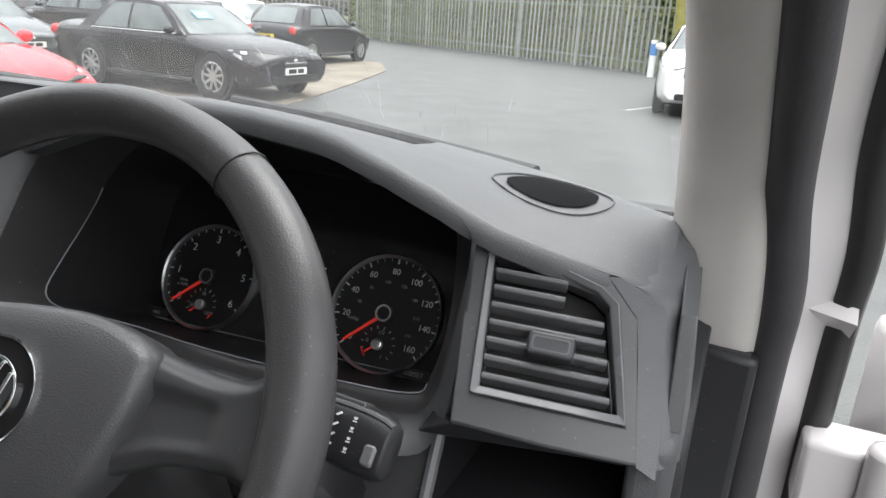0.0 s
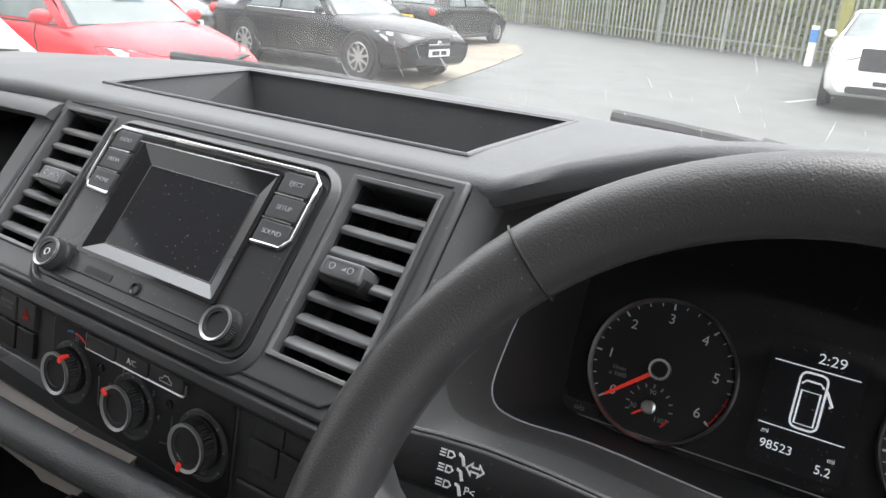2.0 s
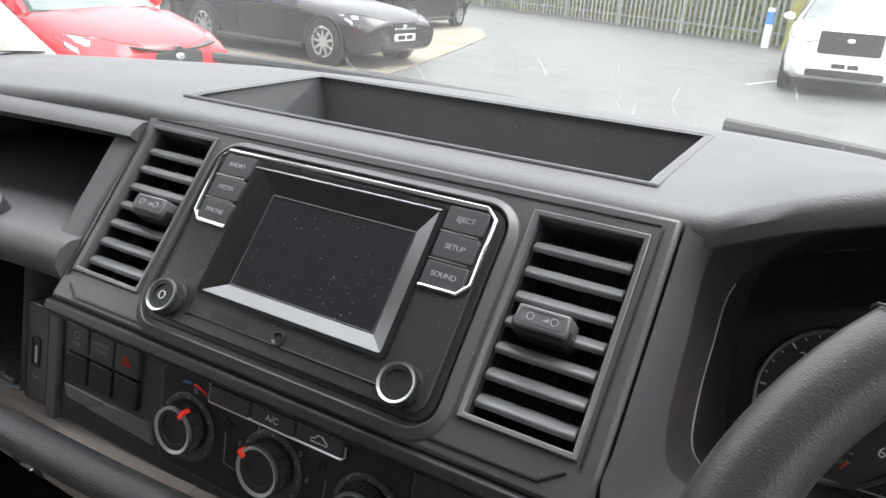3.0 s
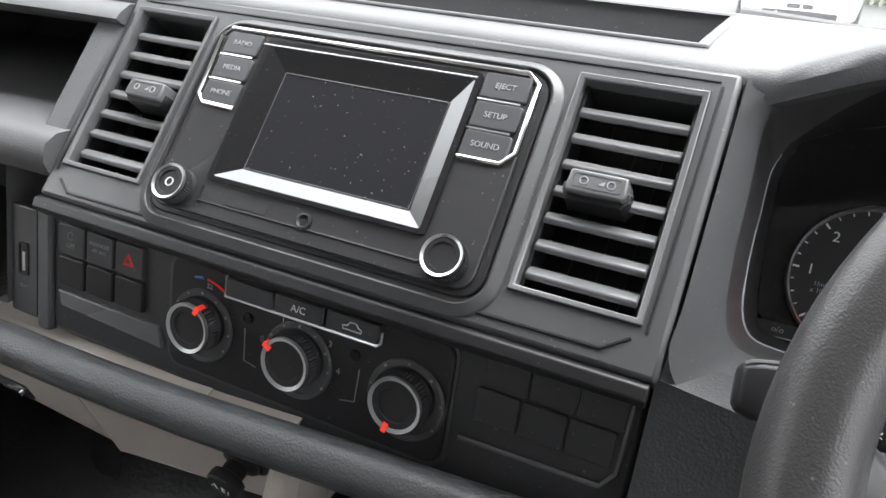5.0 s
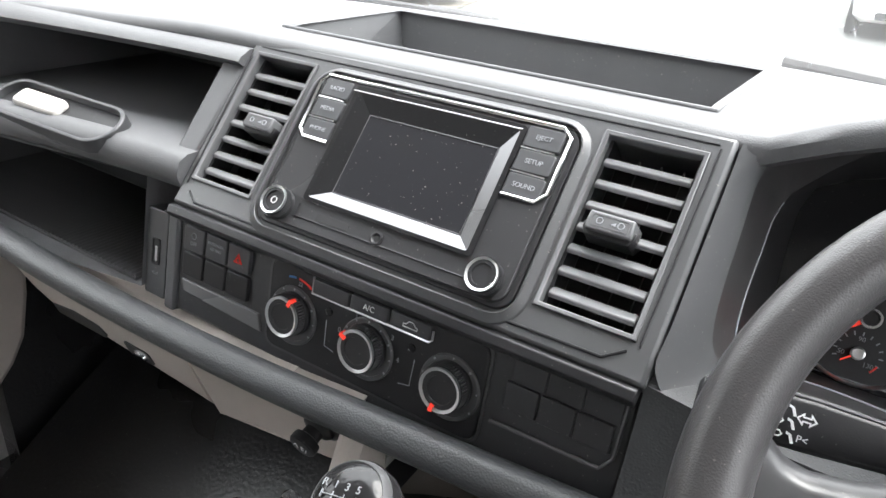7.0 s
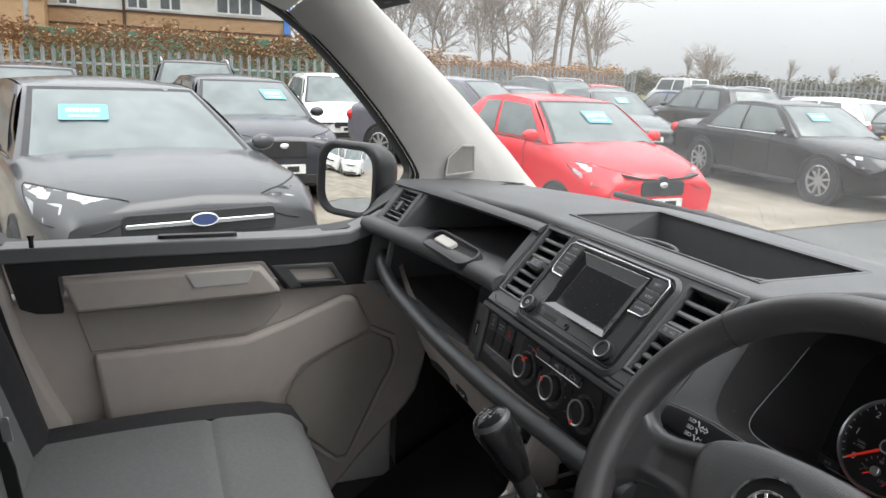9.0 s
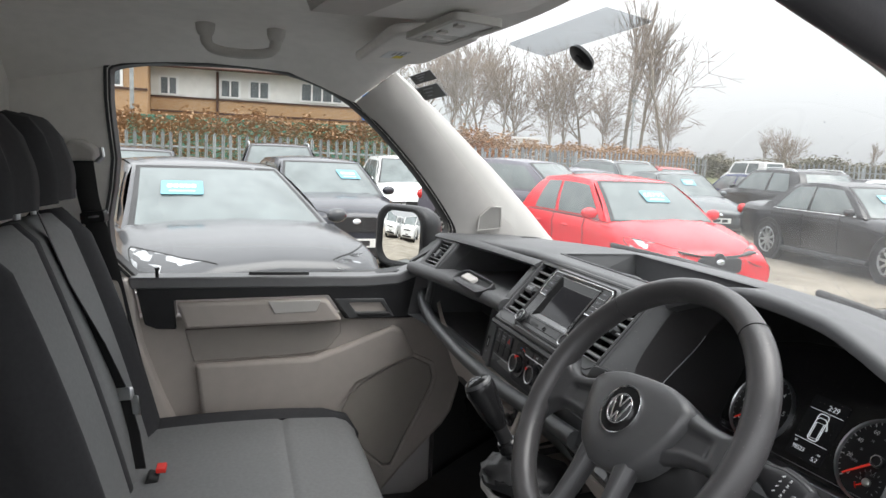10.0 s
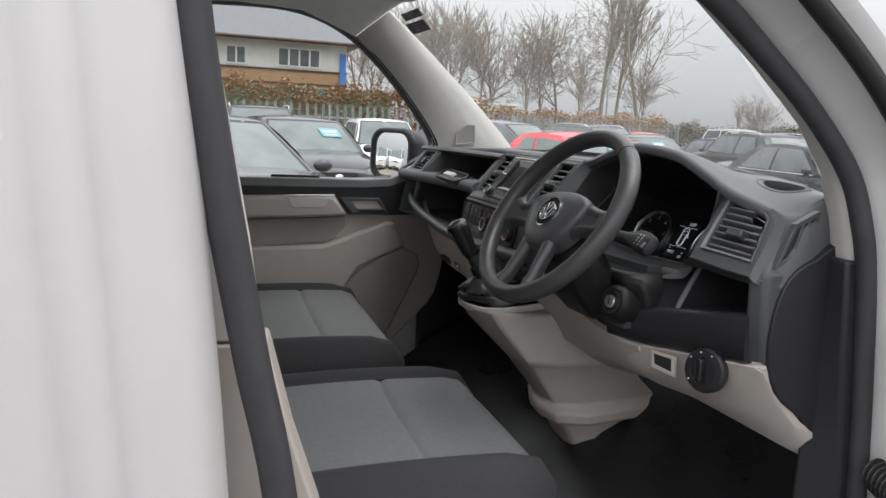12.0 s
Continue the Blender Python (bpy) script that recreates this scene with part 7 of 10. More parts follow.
for pts in (((-0.0140, 0.0110), (-0.0045, -0.0165)), ((0.0140, 0.0110), (0.0045, -0.0165)), ((-0.0045, -0.0165), (0.0, -0.0040)), ((0.0045, -0.0165), (0.0, -0.0040)), ((-0.0070, 0.0162), (0.0, 0.0010)), ((0.0070, 0.0162), (0.0, 0.0010))):
    (a0, b0), (a1, b1) = pts
    dx, dy = a1 - a0, b1 - b0
    ln = math.hypot(dx, dy)
    px, py = -dy / ln * 0.0013, dx / ln * 0.0013
    slab(bm, WB, [(a0 - px, b0 - py), (a1 - px, b1 - py), (a1 + px, b1 + py), (a0 + px, b0 + py)], 0.0, 0.0045)
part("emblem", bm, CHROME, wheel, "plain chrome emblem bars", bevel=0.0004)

col = thing("steering_column", W(0, -0.03, -0.12), "black steering column shroud with ignition lock", "steering column")
bm = bm_new()
loops = []
for d, w_, h0, h1 in ((-0.030, 0.050, 0.010, -0.050), (-0.055, 0.075, 0.006, -0.075), (-0.09, 0.085, -0.006, -0.095), (-0.13, 0.085, -0.022, -0.11), (-0.18, 0.080, -0.045, -0.12)):
    loops.append([W(a, b, d) for a, b in ((-w_, h0 - 0.02), (-w_ * 0.8, h0), (w_ * 0.8, h0), (w_, h0 - 0.02), (w_, h1 + 0.04), (w_ * 0.6, h1), (-w_ * 0.6, h1), (-w_, h1 + 0.04))])
loft(bm, loops)
part("shroud", bm, COLUMN, col, smooth=40, bevel=0.008)
bm = bm_new()
fi = Fr((0.552, -0.016, 1.220), (0.95, 0.30, 0), (0, 0.25, 0.97))
lathe(bm, fi, 0, 0, [(0.036, -0.06), (0.033, -0.014), (0.029, -0.006), (0.0245, -0.002), (0.0235, -0.004)], 36)
part("lock_boss", bm, COLUMN, col, smooth=60)
bm = bm_new()
lathe(bm, fi, 0, 0, [(0.0225, -0.006), (0.0225, 0.002), (0.0185, 0.003), (0.0180, -0.001)], 32)
part("lock_ring", bm, RUBBER, col)
bm = bm_new()
lathe(bm, fi, 0, 0, [(0.0115, -0.004), (0.0115, 0.004), (0.0100, 0.005), (0.0004, 0.005)], 24)
lk = part("lock_barrel", bm, SATIN_METAL, col, "bright metal lock barrel")
bm = bm_new()
slab(bm, fi, [(-0.0015, -0.0055), (0.0015, -0.0055), (0.0015, 0.0055), (-0.0015, 0.0055)], 0.0045, 0.0056)
part("key_slot", bm, HOLE, lk)
bm = bm_new()
loft(bm, [[V((x0_, yf + 0.012, z)), V((x0_ + 0.03, yf, z)), V((x1_ - 0.03, yf + 0.004, z)), V((x1_, yf + 0.03, z)), V((x1_, 0.085, z)), V((x0_, 0.085, z))] for z, x0_, x1_, yf in ((1.272, 0.44, 0.56, 0.002), (1.26, 0.43, 0.575, -0.002), (1.24, 0.435, 0.585, 0.006), (1.19, 0.43, 0.58, 0.022), (1.14, 0.45, 0.57, 0.030), (1.10, 0.47, 0.55, 0.045))])
part("lower_shroud", bm, COLUMN, col, bevel=0.012)
# taupe cover under the column, from the tower to the knee panel
bm = bm_new()
sheet(bm, [[V(p) for p in ((0.20, -0.03, 1.185), (0.20, 0.02, 1.12), (0.20, 0.05, 1.06), (0.20, 0.10, 1.02))],
           [V(p) for p in ((0.34, 0.0, 1.172), (0.35, 0.02, 1.12), (0.35, 0.05, 1.062), (0.36, 0.12, 1.02))],
           [V(p) for p in ((0.46, 0.01, 1.15), (0.45, 0.03, 1.11), (0.45, 0.055, 1.075), (0.46, 0.12, 1.04))],
           [V(p) for p in ((0.54, 0.02, 1.14), (0.53, 0.04, 1.10), (0.53, 0.07, 1.070), (0.53, 0.12, 1.05))],
           [V(p) for p in ((0.575, 0.034, 1.14), (0.575, 0.06, 1.10), (0.575, 0.09, 1.065), (0.58, 0.13, 1.05))]], (0, 0.012, 0.004))
part("column_cover", bm, BEIGE, dash, "taupe cover below the column", smooth=50)

st = thing("indicator_stalk", (0.405, 0.0, 1.345), "black indicator stalk with white light symbols", "stalk", "column stalks")
fs = Fr((0.247, -0.034, 1.350), (1, 0.17, -0.03), (0, 0.5, 0.866))
STK = [(0.0, 0.0075, 0.003), (0.002, 0.0105, 0.006), (0.008, 0.0125, 0.007), (0.03, 0.0140, 0.0075), (0.055, 0.0142, 0.0078), (0.085, 0.0125, 0.0078), (0.115, 0.0100, 0.0075), (0.18, 0.0085, 0.0075)]
bm = bm_new()
loft(bm, [[fs(s_, hv_ * b_ + 0.002 * math.sin(s_ * 20), ht_ * d_) for b_, d_ in ((-1, -0.5), (-1, 0.3), (-0.82, 0.85), (-0.5, 1), (0.5, 1), (0.84, 0.9), (1, 0.4), (1, -0.5), (0.6, -1), (-0.6, -1))] for s_, hv_, ht_ in STK])
lever = part("lever", bm, DASH_DARK, st, smooth=40, bevel=0.001)
# highlight on the upper edge, laid on as a paler tube
bm = bm_new()
tube(bm, arc([fs(s_, hv_ * 0.97 + 0.002 * math.sin(s_ * 20), ht_ * 0.6) for s_, hv_, ht_ in STK[1:7]], 4), 0.0011, 6)
part("edge_highlight", bm, SLAT, st, "highlight along the edge, drawn as a pale strip")
bm = bm_new()
for k in range(3):
    y = 0.0078 - 0.0068 * k
    x_ = 0.040 + 0.0008 * k
    ring(bm, fs, [(x_ - 0.0020, y - 0.0018), (x_ + 0.0006, y - 0.0018), (x_ + 0.0022, y), (x_ + 0.0006, y + 0.0018), (x_ - 0.0020, y + 0.0018)], [(x_ - 0.0014, y - 0.0011), (x_ + 0.0003, y - 0.0011), (x_ + 0.0013, y), (x_ + 0.0003, y + 0.0011), (x_ - 0.0014, y + 0.0011)], 0.0074, 0.0082)
    for e in range(3):
        slab(bm, fs, [(x_ - 0.0058, y - 0.0017 + 0.0014 * e), (x_ - 0.0028, y - 0.0017 + 0.0014 * e), (x_ - 0.0028, y - 0.0011 + 0.0014 * e), (x_ - 0.0058, y - 0.0011 + 0.0014 * e)], 0.0074, 0.0082)
    slab(bm, fs, [(x_ + 0.0036, y + 0.0022), (x_ + 0.0062, y + 0.0012), (x_ + 0.0080, y - 0.0030), (x_ + 0.0066, y - 0.0034), (x_ + 0.0050, y + 0.0004), (x_ + 0.0036, y + 0.0008)], 0.0074, 0.0082)
part("light_symbols", bm, WHITE_INK, lever)
bm = bm_new()
ring(bm, fs, [(0.0480, 0.0045), (0.0515, 0.0080), (0.0515, 0.0060), (0.0545, 0.0060), (0.0545, 0.0080), (0.0580, 0.0045), (0.0545, 0.0010), (0.0545, 0.0030), (0.0515, 0.0030), (0.0515, 0.0010)],
     [(0.0491, 0.0045), (0.0508, 0.0062), (0.0508, 0.0052), (0.0552, 0.0052), (0.0552, 0.0062), (0.0569, 0.0045), (0.0552, 0.0028), (0.0552, 0.0038), (0.0508, 0.0038), (0.0508, 0.0028)], 0.0074, 0.0082)
part("arrow_symbol", bm, WHITE_INK, lever)
lettering("P<", fs, 0.053, -0.0060, 0.0052, WHITE_INK, lever, 0.0080, "parking_symbol")

st = thing("wiper_stalk", (0.50, 0.005, 1.335), "black wiper stalk with white symbols", "stalk", "column stalks")
fs = Fr((0.560, 0.006, 1.336), (1, -0.10, 0.02), (0, 0.60, 0.80))
WPS = [(-0.060, 0.0085, 0.0075, 0.0), (0.0, 0.010, 0.009, 0.0), (0.022, 0.014, 0.0105, 0.0), (0.040, 0.019, 0.0115, -0.001), (0.062, 0.0200, 0.0115, -0.002), (0.076, 0.0190, 0.011, -0.003), (0.082, 0.0165, 0.0095, -0.003), (0.084, 0.0125, 0.006, -0.003)]
bm = bm_new()
loft(bm, [[fs(s_, hv_ * b_ + c_, ht_ * d_) for b_, d_ in ((-1, -0.4), (-1, 0.3), (-0.85, 0.8), (-0.5, 1), (0.3, 1), (0.62, 0.92), (0.9, 0.55), (1, 0.0), (0.85, -0.7), (0.4, -1), (-0.6, -1))] for s_, hv_, ht_, c_ in WPS])
lever = part("lever", bm, DASH_DARK, st, smooth=45, bevel=0.001)
# same pale tube for the highlight on this stalk's edge
bm = bm_new()
tube(bm, arc([fs(s_, hv_ * 0.80 + c_, ht_ * 0.72) for s_, hv_, ht_, c_ in WPS[1:7]], 4), 0.0016, 6)
part("edge_highlight", bm, SLAT, lever, "highlight along the edge, drawn as a pale strip")
bm = bm_new()
for k in range(4):
    v_ = -0.012 + 0.0060 * k
    slab(bm, fs, [(0.0580, v_), (0.0606, v_), (0.0606, v_ + 0.0008), (0.0580, v_ + 0.0008)], 0.008, 0.0119)
    slab(bm, fs, [(0.0585, v_ + 0.0014), (0.0600, v_ + 0.0014), (0.0604, v_ + 0.0030), (0.0581, v_ + 0.0030)], 0.008, 0.0119)
    slab(bm, fs, [(0.0455, v_ + 0.001), (0.0468, v_ + 0.0004), (0.0496, v_ + 0.0026), (0.0484, v_ + 0.0032)], 0.008, 0.0119)
part("symbols", bm, WHITE_INK, lever, "small white wiper marks")
bm = bm_new()
slab(bm, fs, rrect(0.0745, -0.009, 0.011, 0.016, 0.004), -0.004, 0.0125, 0.002)
part("button", bm, SLAT, lever, "pale end button", bevel=0.0012)
bm = bm_new()
slab(bm, fs, rrect(0.048, 0.0165, 0.026, 0.005, 0.002), -0.004, 0.0075, 0.001)
part("rocker", bm, BUTTON, lever, bevel=0.001)

# ---------------------------------------------------------------- seats
def pad(th, fr, x0, x1, length, r, pieces, names, skirt=0.13, crown=0.012, turn=1.75, bolster=0.030, edge=0.05):
    """A padded cushion on a frame: flat length, then rolled over its far edge; pieces: (x from, x to, s from, s to, material, name, label)."""
    total = length + r * turn + 0.06

    def at(s):
        if s < length:
            return s, crown * math.sin(math.pi * min(1, s / length)) * 0.8, 0.0
        a = min(turn, (s - length) / r)
        over = max(0.0, s - length - r * turn)
        return length + r * math.sin(a) + over * math.cos(a), -r * (1 - math.cos(a)) - over * math.sin(a), a

    def rise(x):
        e = min(x - x0, x1 - x)
        h = bolster * math.exp(-((e - 0.055) / 0.035) ** 2)
        if e < edge:
            h -= edge - math.sqrt(max(0.0, edge * edge - (edge - e) ** 2))
        return h

    for xa, xb, sa, sb_, mt_, nm, lab in pieces:
        sb_ = total if sb_ is None else sb_
        xs_ = [xa + (xb - xa) * (0.5 - 0.5 * math.cos(math.pi * k / 14)) for k in range(15)]
        ss_ = [sa + (sb_ - sa) * (0.5 - 0.5 * math.cos(math.pi * k / 18)) for k in range(19)]
        rows_ = []
        for x in xs_:
            row = []
            e = min(x - x0, x1 - x)
            for s_ in ss_:
                v_, d_, a_ = at(s_)
                h = rise(x)
                for q in (xa, xb):
                    if abs(q - x0) > 0.001 and abs(q - x1) > 0.001:
                        h -= 0.005 * math.exp(-((x - q) / 0.007) ** 2)
                for q in (sa, sb_):
                    if 0.01 < q < total - 0.01:
                        h -= 0.005 * math.exp(-((s_ - q) / 0.007) ** 2)
                pull = 0.060 * max(0.0, 1 - e / 0.16) ** 2 * min(1, max(0, (s_ - length + 0.12) / 0.12))
                row.append(fr(x, v_ + h * math.sin(a_) - pull, d_ + h * math.cos(a_)))
            if abs(x - x0) < 1e-6 or abs(x - x1) < 1e-6:
                low = [p - fr.n * skirt for p in row]
                if abs(x - x0) < 1e-6:
                    rows_.append(low)
                    rows_.append(row)
                else:
                    rows_.append(row)
                    rows_.append(low)
            else:
                rows_.append(row)
        bm = bm_new()
        sheet(bm, rows_)
        part(nm, bm, mt_, th, lab, smooth=70)


bench = thing("passenger_bench", (-0.30, -0.5, 0.62), "two-seat passenger bench in grey and black cloth", "seat")
FQ = Fr((0, -0.80, 0.945), (1, 0, 0), (0, 1, 0.02))
pad(bench, FQ, -0.705, 0.0, 0.515, 0.055, (
    (-0.705, -0.625, 0.0, None, FABRIC_DARK, "side_bolster", "black cloth bolster"),
    (-0.625, -0.085, 0.0, 0.375, FABRIC, "seat_panel", "grey woven seat panel"),
    (-0.625, -0.085, 0.375, None, FABRIC, "front_panel", "grey woven front panel"),
    (-0.085, 0.0, 0.0, None, FABRIC_DARK, "side_bolster", "black cloth bolster")), None, skirt=0.16)
bm = bm_new()
box(bm, -0.66, -0.04, -0.75, -0.32, 0.60, 0.84)
part("seat_base", bm, RUBBER, bench, bevel=0.02)
FB = Fr((0, -0.742, 0.945), (1, 0, 0), (0, -0.30, 0.955))
FB.n = -FB.n
pad(bench, FB, -0.70, 0.02, 0.545, 0.05, (
    (-0.70, -0.600, 0.0, None, FABRIC_DARK, "back_bolster", "black cloth bolster"),
    (-0.600, -0.355, 0.0, None, FABRIC, "back_panel", "grey woven back panel"),
    (-0.355, -0.315, 0.0, None, FABRIC_DARK, "back_divider", "black cloth strip"),
    (-0.315, -0.07, 0.0, None, FABRIC, "back_panel", "grey woven back panel"),
    (-0.07, 0.02, 0.0, None, FABRIC_DARK, "back_bolster", "black cloth bolster")), None, skirt=0.10, turn=2.4)
for hx in (-0.50, -0.19):
    fh = Fr((hx, -0.915, 1.525), (1, 0, 0), (0, -0.16, 0.987))
    fh.n = -fh.n
    pad(bench, fh, -0.13, 0.13, 0.15, 0.04, ((-0.13, 0.13, 0.0, None, FABRIC_DARK, "headrest", "black cloth headrest"),), None, skirt=0.09, turn=2.6)
    for q in (-0.06, 0.06):
        bm = bm_new()
        tube(bm, [(hx + q, -0.965, 1.46), (hx + q, -0.97, 1.60)], 0.006, 8)
        part("headrest_post", bm, SATIN_METAL, bench)

ds = thing("seat", (0.44, -0.45, 0.62), "single driver's seat in grey and black cloth", "seat")
FQ2 = Fr((0, -0.74, 0.955), (1, 0, 0), (0, 1, 0.02))
pad(ds, FQ2, 0.165, 0.705, 0.535, 0.055, (
    (0.165, 0.245, 0.0, None, FABRIC_DARK, "side_bolster", "black cloth bolster"),
    (0.245, 0.620, 0.0, 0.378, FABRIC, "seat_panel", "grey woven seat panel"),
    (0.245, 0.620, 0.378, None, FABRIC, "front_panel", "grey woven front panel"),
    (0.620, 0.705, 0.0, None, FABRIC_DARK, "side_bolster", "black cloth bolster")), None, skirt=0.16)
bm = bm_new()
box(bm, 0.22, 0.66, -0.65, -0.25, 0.60, 0.87)
part("seat_base", bm, RUBBER, ds, bevel=0.02)
FB2 = Fr((0, -0.80, 0.95), (1, 0, 0), (0, -0.24, 0.97))
FB2.n = -FB2.n
pad(ds, FB2, 0.18, 0.69, 0.54, 0.05, (
    (0.18, 0.275, 0.0, None, FABRIC_DARK, "back_bolster", "black cloth bolster"),
    (0.275, 0.595, 0.0, None, FABRIC, "back_panel", "grey woven back panel"),
    (0.595, 0.69, 0.0, None, FABRIC_DARK, "back_bolster", "black cloth bolster")), None, skirt=0.10, turn=2.4)

# seat belt of the window seat
sb = thing("seat_belt", (-0.75, -0.88, 1.6), "black seat belt with silver tongue across the passenger backrest", "seat belt")


def strap(pts, w, name, mat_):
    bm = bm_new()
    rows_ = []
    for p, d in pts:
        d = V(d).normalized()
        rows_.append([V(p) - d * w / 2, V(p) + d * w / 2])
    sheet(bm, rows_, (0.0012, -0.0015, 0))
    return part(name, bm, mat_, sb, smooth=60)


WEB = material("belt_webbing", (0.014, 0.014, 0.015), 0.7, bump=0.8, bump_scale=900, vary=0.1)
strap([((-0.722, -0.897, 1.61), (0.25, 1, 0.1)), ((-0.720, -0.885, 1.52), (0.3, 1, 0.1)), ((-0.718, -0.874, 1.475), (0.3, 1, 0.15)), ((-0.715, -0.842, 1.353), (0.3, 1, 0.2)), ((-0.715, -0.80, 1.15), (0.3, 1, 0.2)), ((-0.715, -0.755, 0.95), (0.3, 1, 0.2))], 0.050, "webbing", WEB)
strap([((-0.385, -0.915, 1.515), (1, 0, 0.5)), ((-0.405, -0.868, 1.365), (1, 0.3, 0.4)), ((-0.435, -0.822, 1.23), (0.5, 0.9, 0.3)), ((-0.46, -0.785, 1.12), (0.4, 1, 0.2)), ((-0.435, -0.758, 1.03), (0.4, 1, 0.2)), ((-0.40, -0.742, 0.965), (0.5, 1, 0.2))], 0.040, "diagonal_webbing", WEB)
bm = bm_new()
fg = Fr((-0.735, -0.897, 1.628), (0.25, 1, 0), (0, 0, 1))
slab(bm, fg, [(-0.050, -0.022), (0.040, -0.022), (0.046, 0.0), (0.034, 0.014), (0.0, 0.034), (-0.030, 0.034), (-0.050, 0.01)], -0.01, 0.022, 0.008)
part("guide_loop", bm, PILLAR, sb, "grey guide cover", bevel=0.006)
bm = bm_new()
tube(bm, [fg(0.036, -0.02, 0.012), fg(0.050, -0.006, 0.012), fg(0.046, 0.014, 0.010)], 0.006, 8)
part("guide_ring", bm, SATIN_METAL, sb)
bm = bm_new()
fc_ = Fr((-0.712, -0.872, 1.475), (0.25, 1, 0.15), (0, -0.15, 1))
slab(bm, fc_, rrect(0.0, 0.0, 0.062, 0.030, 0.006), -0.010, 0.012, 0.002)
cl_ = part("clip", bm, RUBBER, sb, "black belt stop", bevel=0.002)
bm = bm_new()
slab(bm, fc_, rrect(0.004, 0.002, 0.026, 0.005, 0.002), 0.010, 0.0135)
part("clip_bar", bm, SATIN_METAL, cl_)
bm = bm_new()
ft = Fr((-0.455, -0.776, 1.115), (0.5, 0.8, 0.2), (-0.25, -0.25, 0.9))
slab(bm, ft, rrect(0, 0, 0.050, 0.028, 0.006), -0.004, 0.008)
part("tongue", bm, SATIN_METAL, sb, "silver tongue", bevel=0.002)
bm = bm_new()
slab(bm, ft, rrect(0.028, -0.026, 0.018, 0.040, 0.003), -0.001, 0.002)
part("tongue_blade", bm, SATIN_METAL, sb)
bk = thing("belt_buckle", (-0.37, -0.71, 0.95), "black belt buckle with a red release button", "belt buckle")
bm = bm_new()
fb_ = Fr((-0.372, -0.712, 0.950), (1, 0, 0), (0, 0.35, 0.94))
slab(bm, fb_, rrect(0, -0.02, 0.042, 0.075, 0.008), -0.012, 0.012, 0.002)
part("case", bm, RUBBER, bk, bevel=0.004)
bm = bm_new()
box(bm, -0.390, -0.356, -0.702, -0.682, 0.970, 0.980)
part("button", bm, RED_INK, bk, "red button", bevel=0.002)

# ---------------------------------------------------------------- overhead things
gh = thing("grab_handle", (-0.42, -0.53, 1.90), "grey plastic grab handle under the headliner", "grab handle")
bm = bm_new()
pts = arc([(-0.51, -0.610, 1.912), (-0.51, -0.607, 1.882), (-0.51, -0.588, 1.868), (-0.51, -0.535, 1.863), (-0.51, -0.482, 1.868), (-0.51, -0.463, 1.882), (-0.51, -0.460, 1.912)], 5)
tube(bm, pts, [0.013] * 6 + [0.011] * (len(pts) - 12) + [0.013] * 6, 12)
part("grip", bm, PILLAR, gh, smooth=60)
for y_ in (-0.610, -0.460):
    bm = bm_new()
    blob_loops = [[V((-0.51 + 0.018 * c * math.cos(a), y_ + 0.018 * c * math.sin(a), z_)) for a in (2 * math.pi * k / 16 for k in range(16))] for z_, c in ((1.926, 1.2), (1.908, 1.1), (1.896, 0.85))]
    loft(bm, blob_loops)
    part("mount", bm, PILLAR, gh, smooth=60)
oc = thing("overhead_console", (0.17, -0.32, 1.86), "grey overhead storage bin with an open end and reading lamp", "overhead console")
bm = bm_new()
loft(bm, [[V((x, -0.445, 1.930)), V((x, -0.445, 1.900)), V((x, -0.440, 1.858 - dz)), V((x, -0.40, 1.848 - dz)), V((x, -0.25, 1.850)), V((x, -0.13, 1.878)), V((x, -0.11, 1.918))] for x, dy, dz in ((0.152, 0.0, 0.0), (0.20, 0.0, 0.004), (0.30, 0.01, 0.010), (0.50, 0.02, 0.012), (0.66, 0.03, 0.0))])
part("bin", bm, LINER, oc, smooth=40, bevel=0.008)
fo_ = Fr((0, -0.450, 0), (1, 0, 0), (0, 0, 1))
q_o, q_i = [(-0.009, 1.943), (0.293, 1.822), (0.588, 1.791), (0.434, 1.864)], [(0.05, 1.931), (0.297, 1.832), (0.51, 1.812), (0.394, 1.869)]
bm = bm_new()
ring(bm, fo_, q_o, q_i, -0.05, 0.012)
part("bin_rim", bm, PILLAR, oc, "pale rim of the open end", bevel=0.003)
bm = bm_new()
slab(bm, fo_, q_i, -0.05, -0.035)
part("bin_opening", bm, HOLE, oc)
bm = bm_new()
fl = Fr((0.175, -0.255, 1.8375), (1, 0.1, 0), (0, -1, 0.05))
if fl.n.z > 0:
    fl = Fr((0.175, -0.255, 1.8375), (1, 0.1, 0), (0, 1, -0.05))
    fl.n = -fl.n
ring(bm, fl, rrect(0, 0, 0.20, 0.07, 0.01), rrect(0, 0, 0.18, 0.055, 0.008), -0.004, 0.006)
lm = part("lamp_frame", bm, PILLAR, oc)
bm = bm_new()
slab(bm, fl, rrect(0, 0, 0.18, 0.055, 0.008), -0.004, 0.004)
part("lamp_lens", bm, material("lamp_lens", (0.62, 0.62, 0.60), 0.25, vary=0.1, scale=120), oc, "frosted lamp lens")
for q in (-0.06, 0.0, 0.06):
    bm = bm_new()
    slab(bm, fl, rrect(q, 0.012, 0.02, 0.012, 0.003), 0.003, 0.007)
    part("lamp_switch", bm, PILLAR, lm)
# passenger sun visor, folded up
pv = thing("sun_visor", (-0.30, -0.15, 1.88), "grey passenger sun visor with a yellow warning label", "sun visor")
bm = bm_new()
fv_ = Fr((-0.28, -0.205, 1.882), (1, 0, 0), (0, 1, 0.04))
fv_.n = -fv_.n
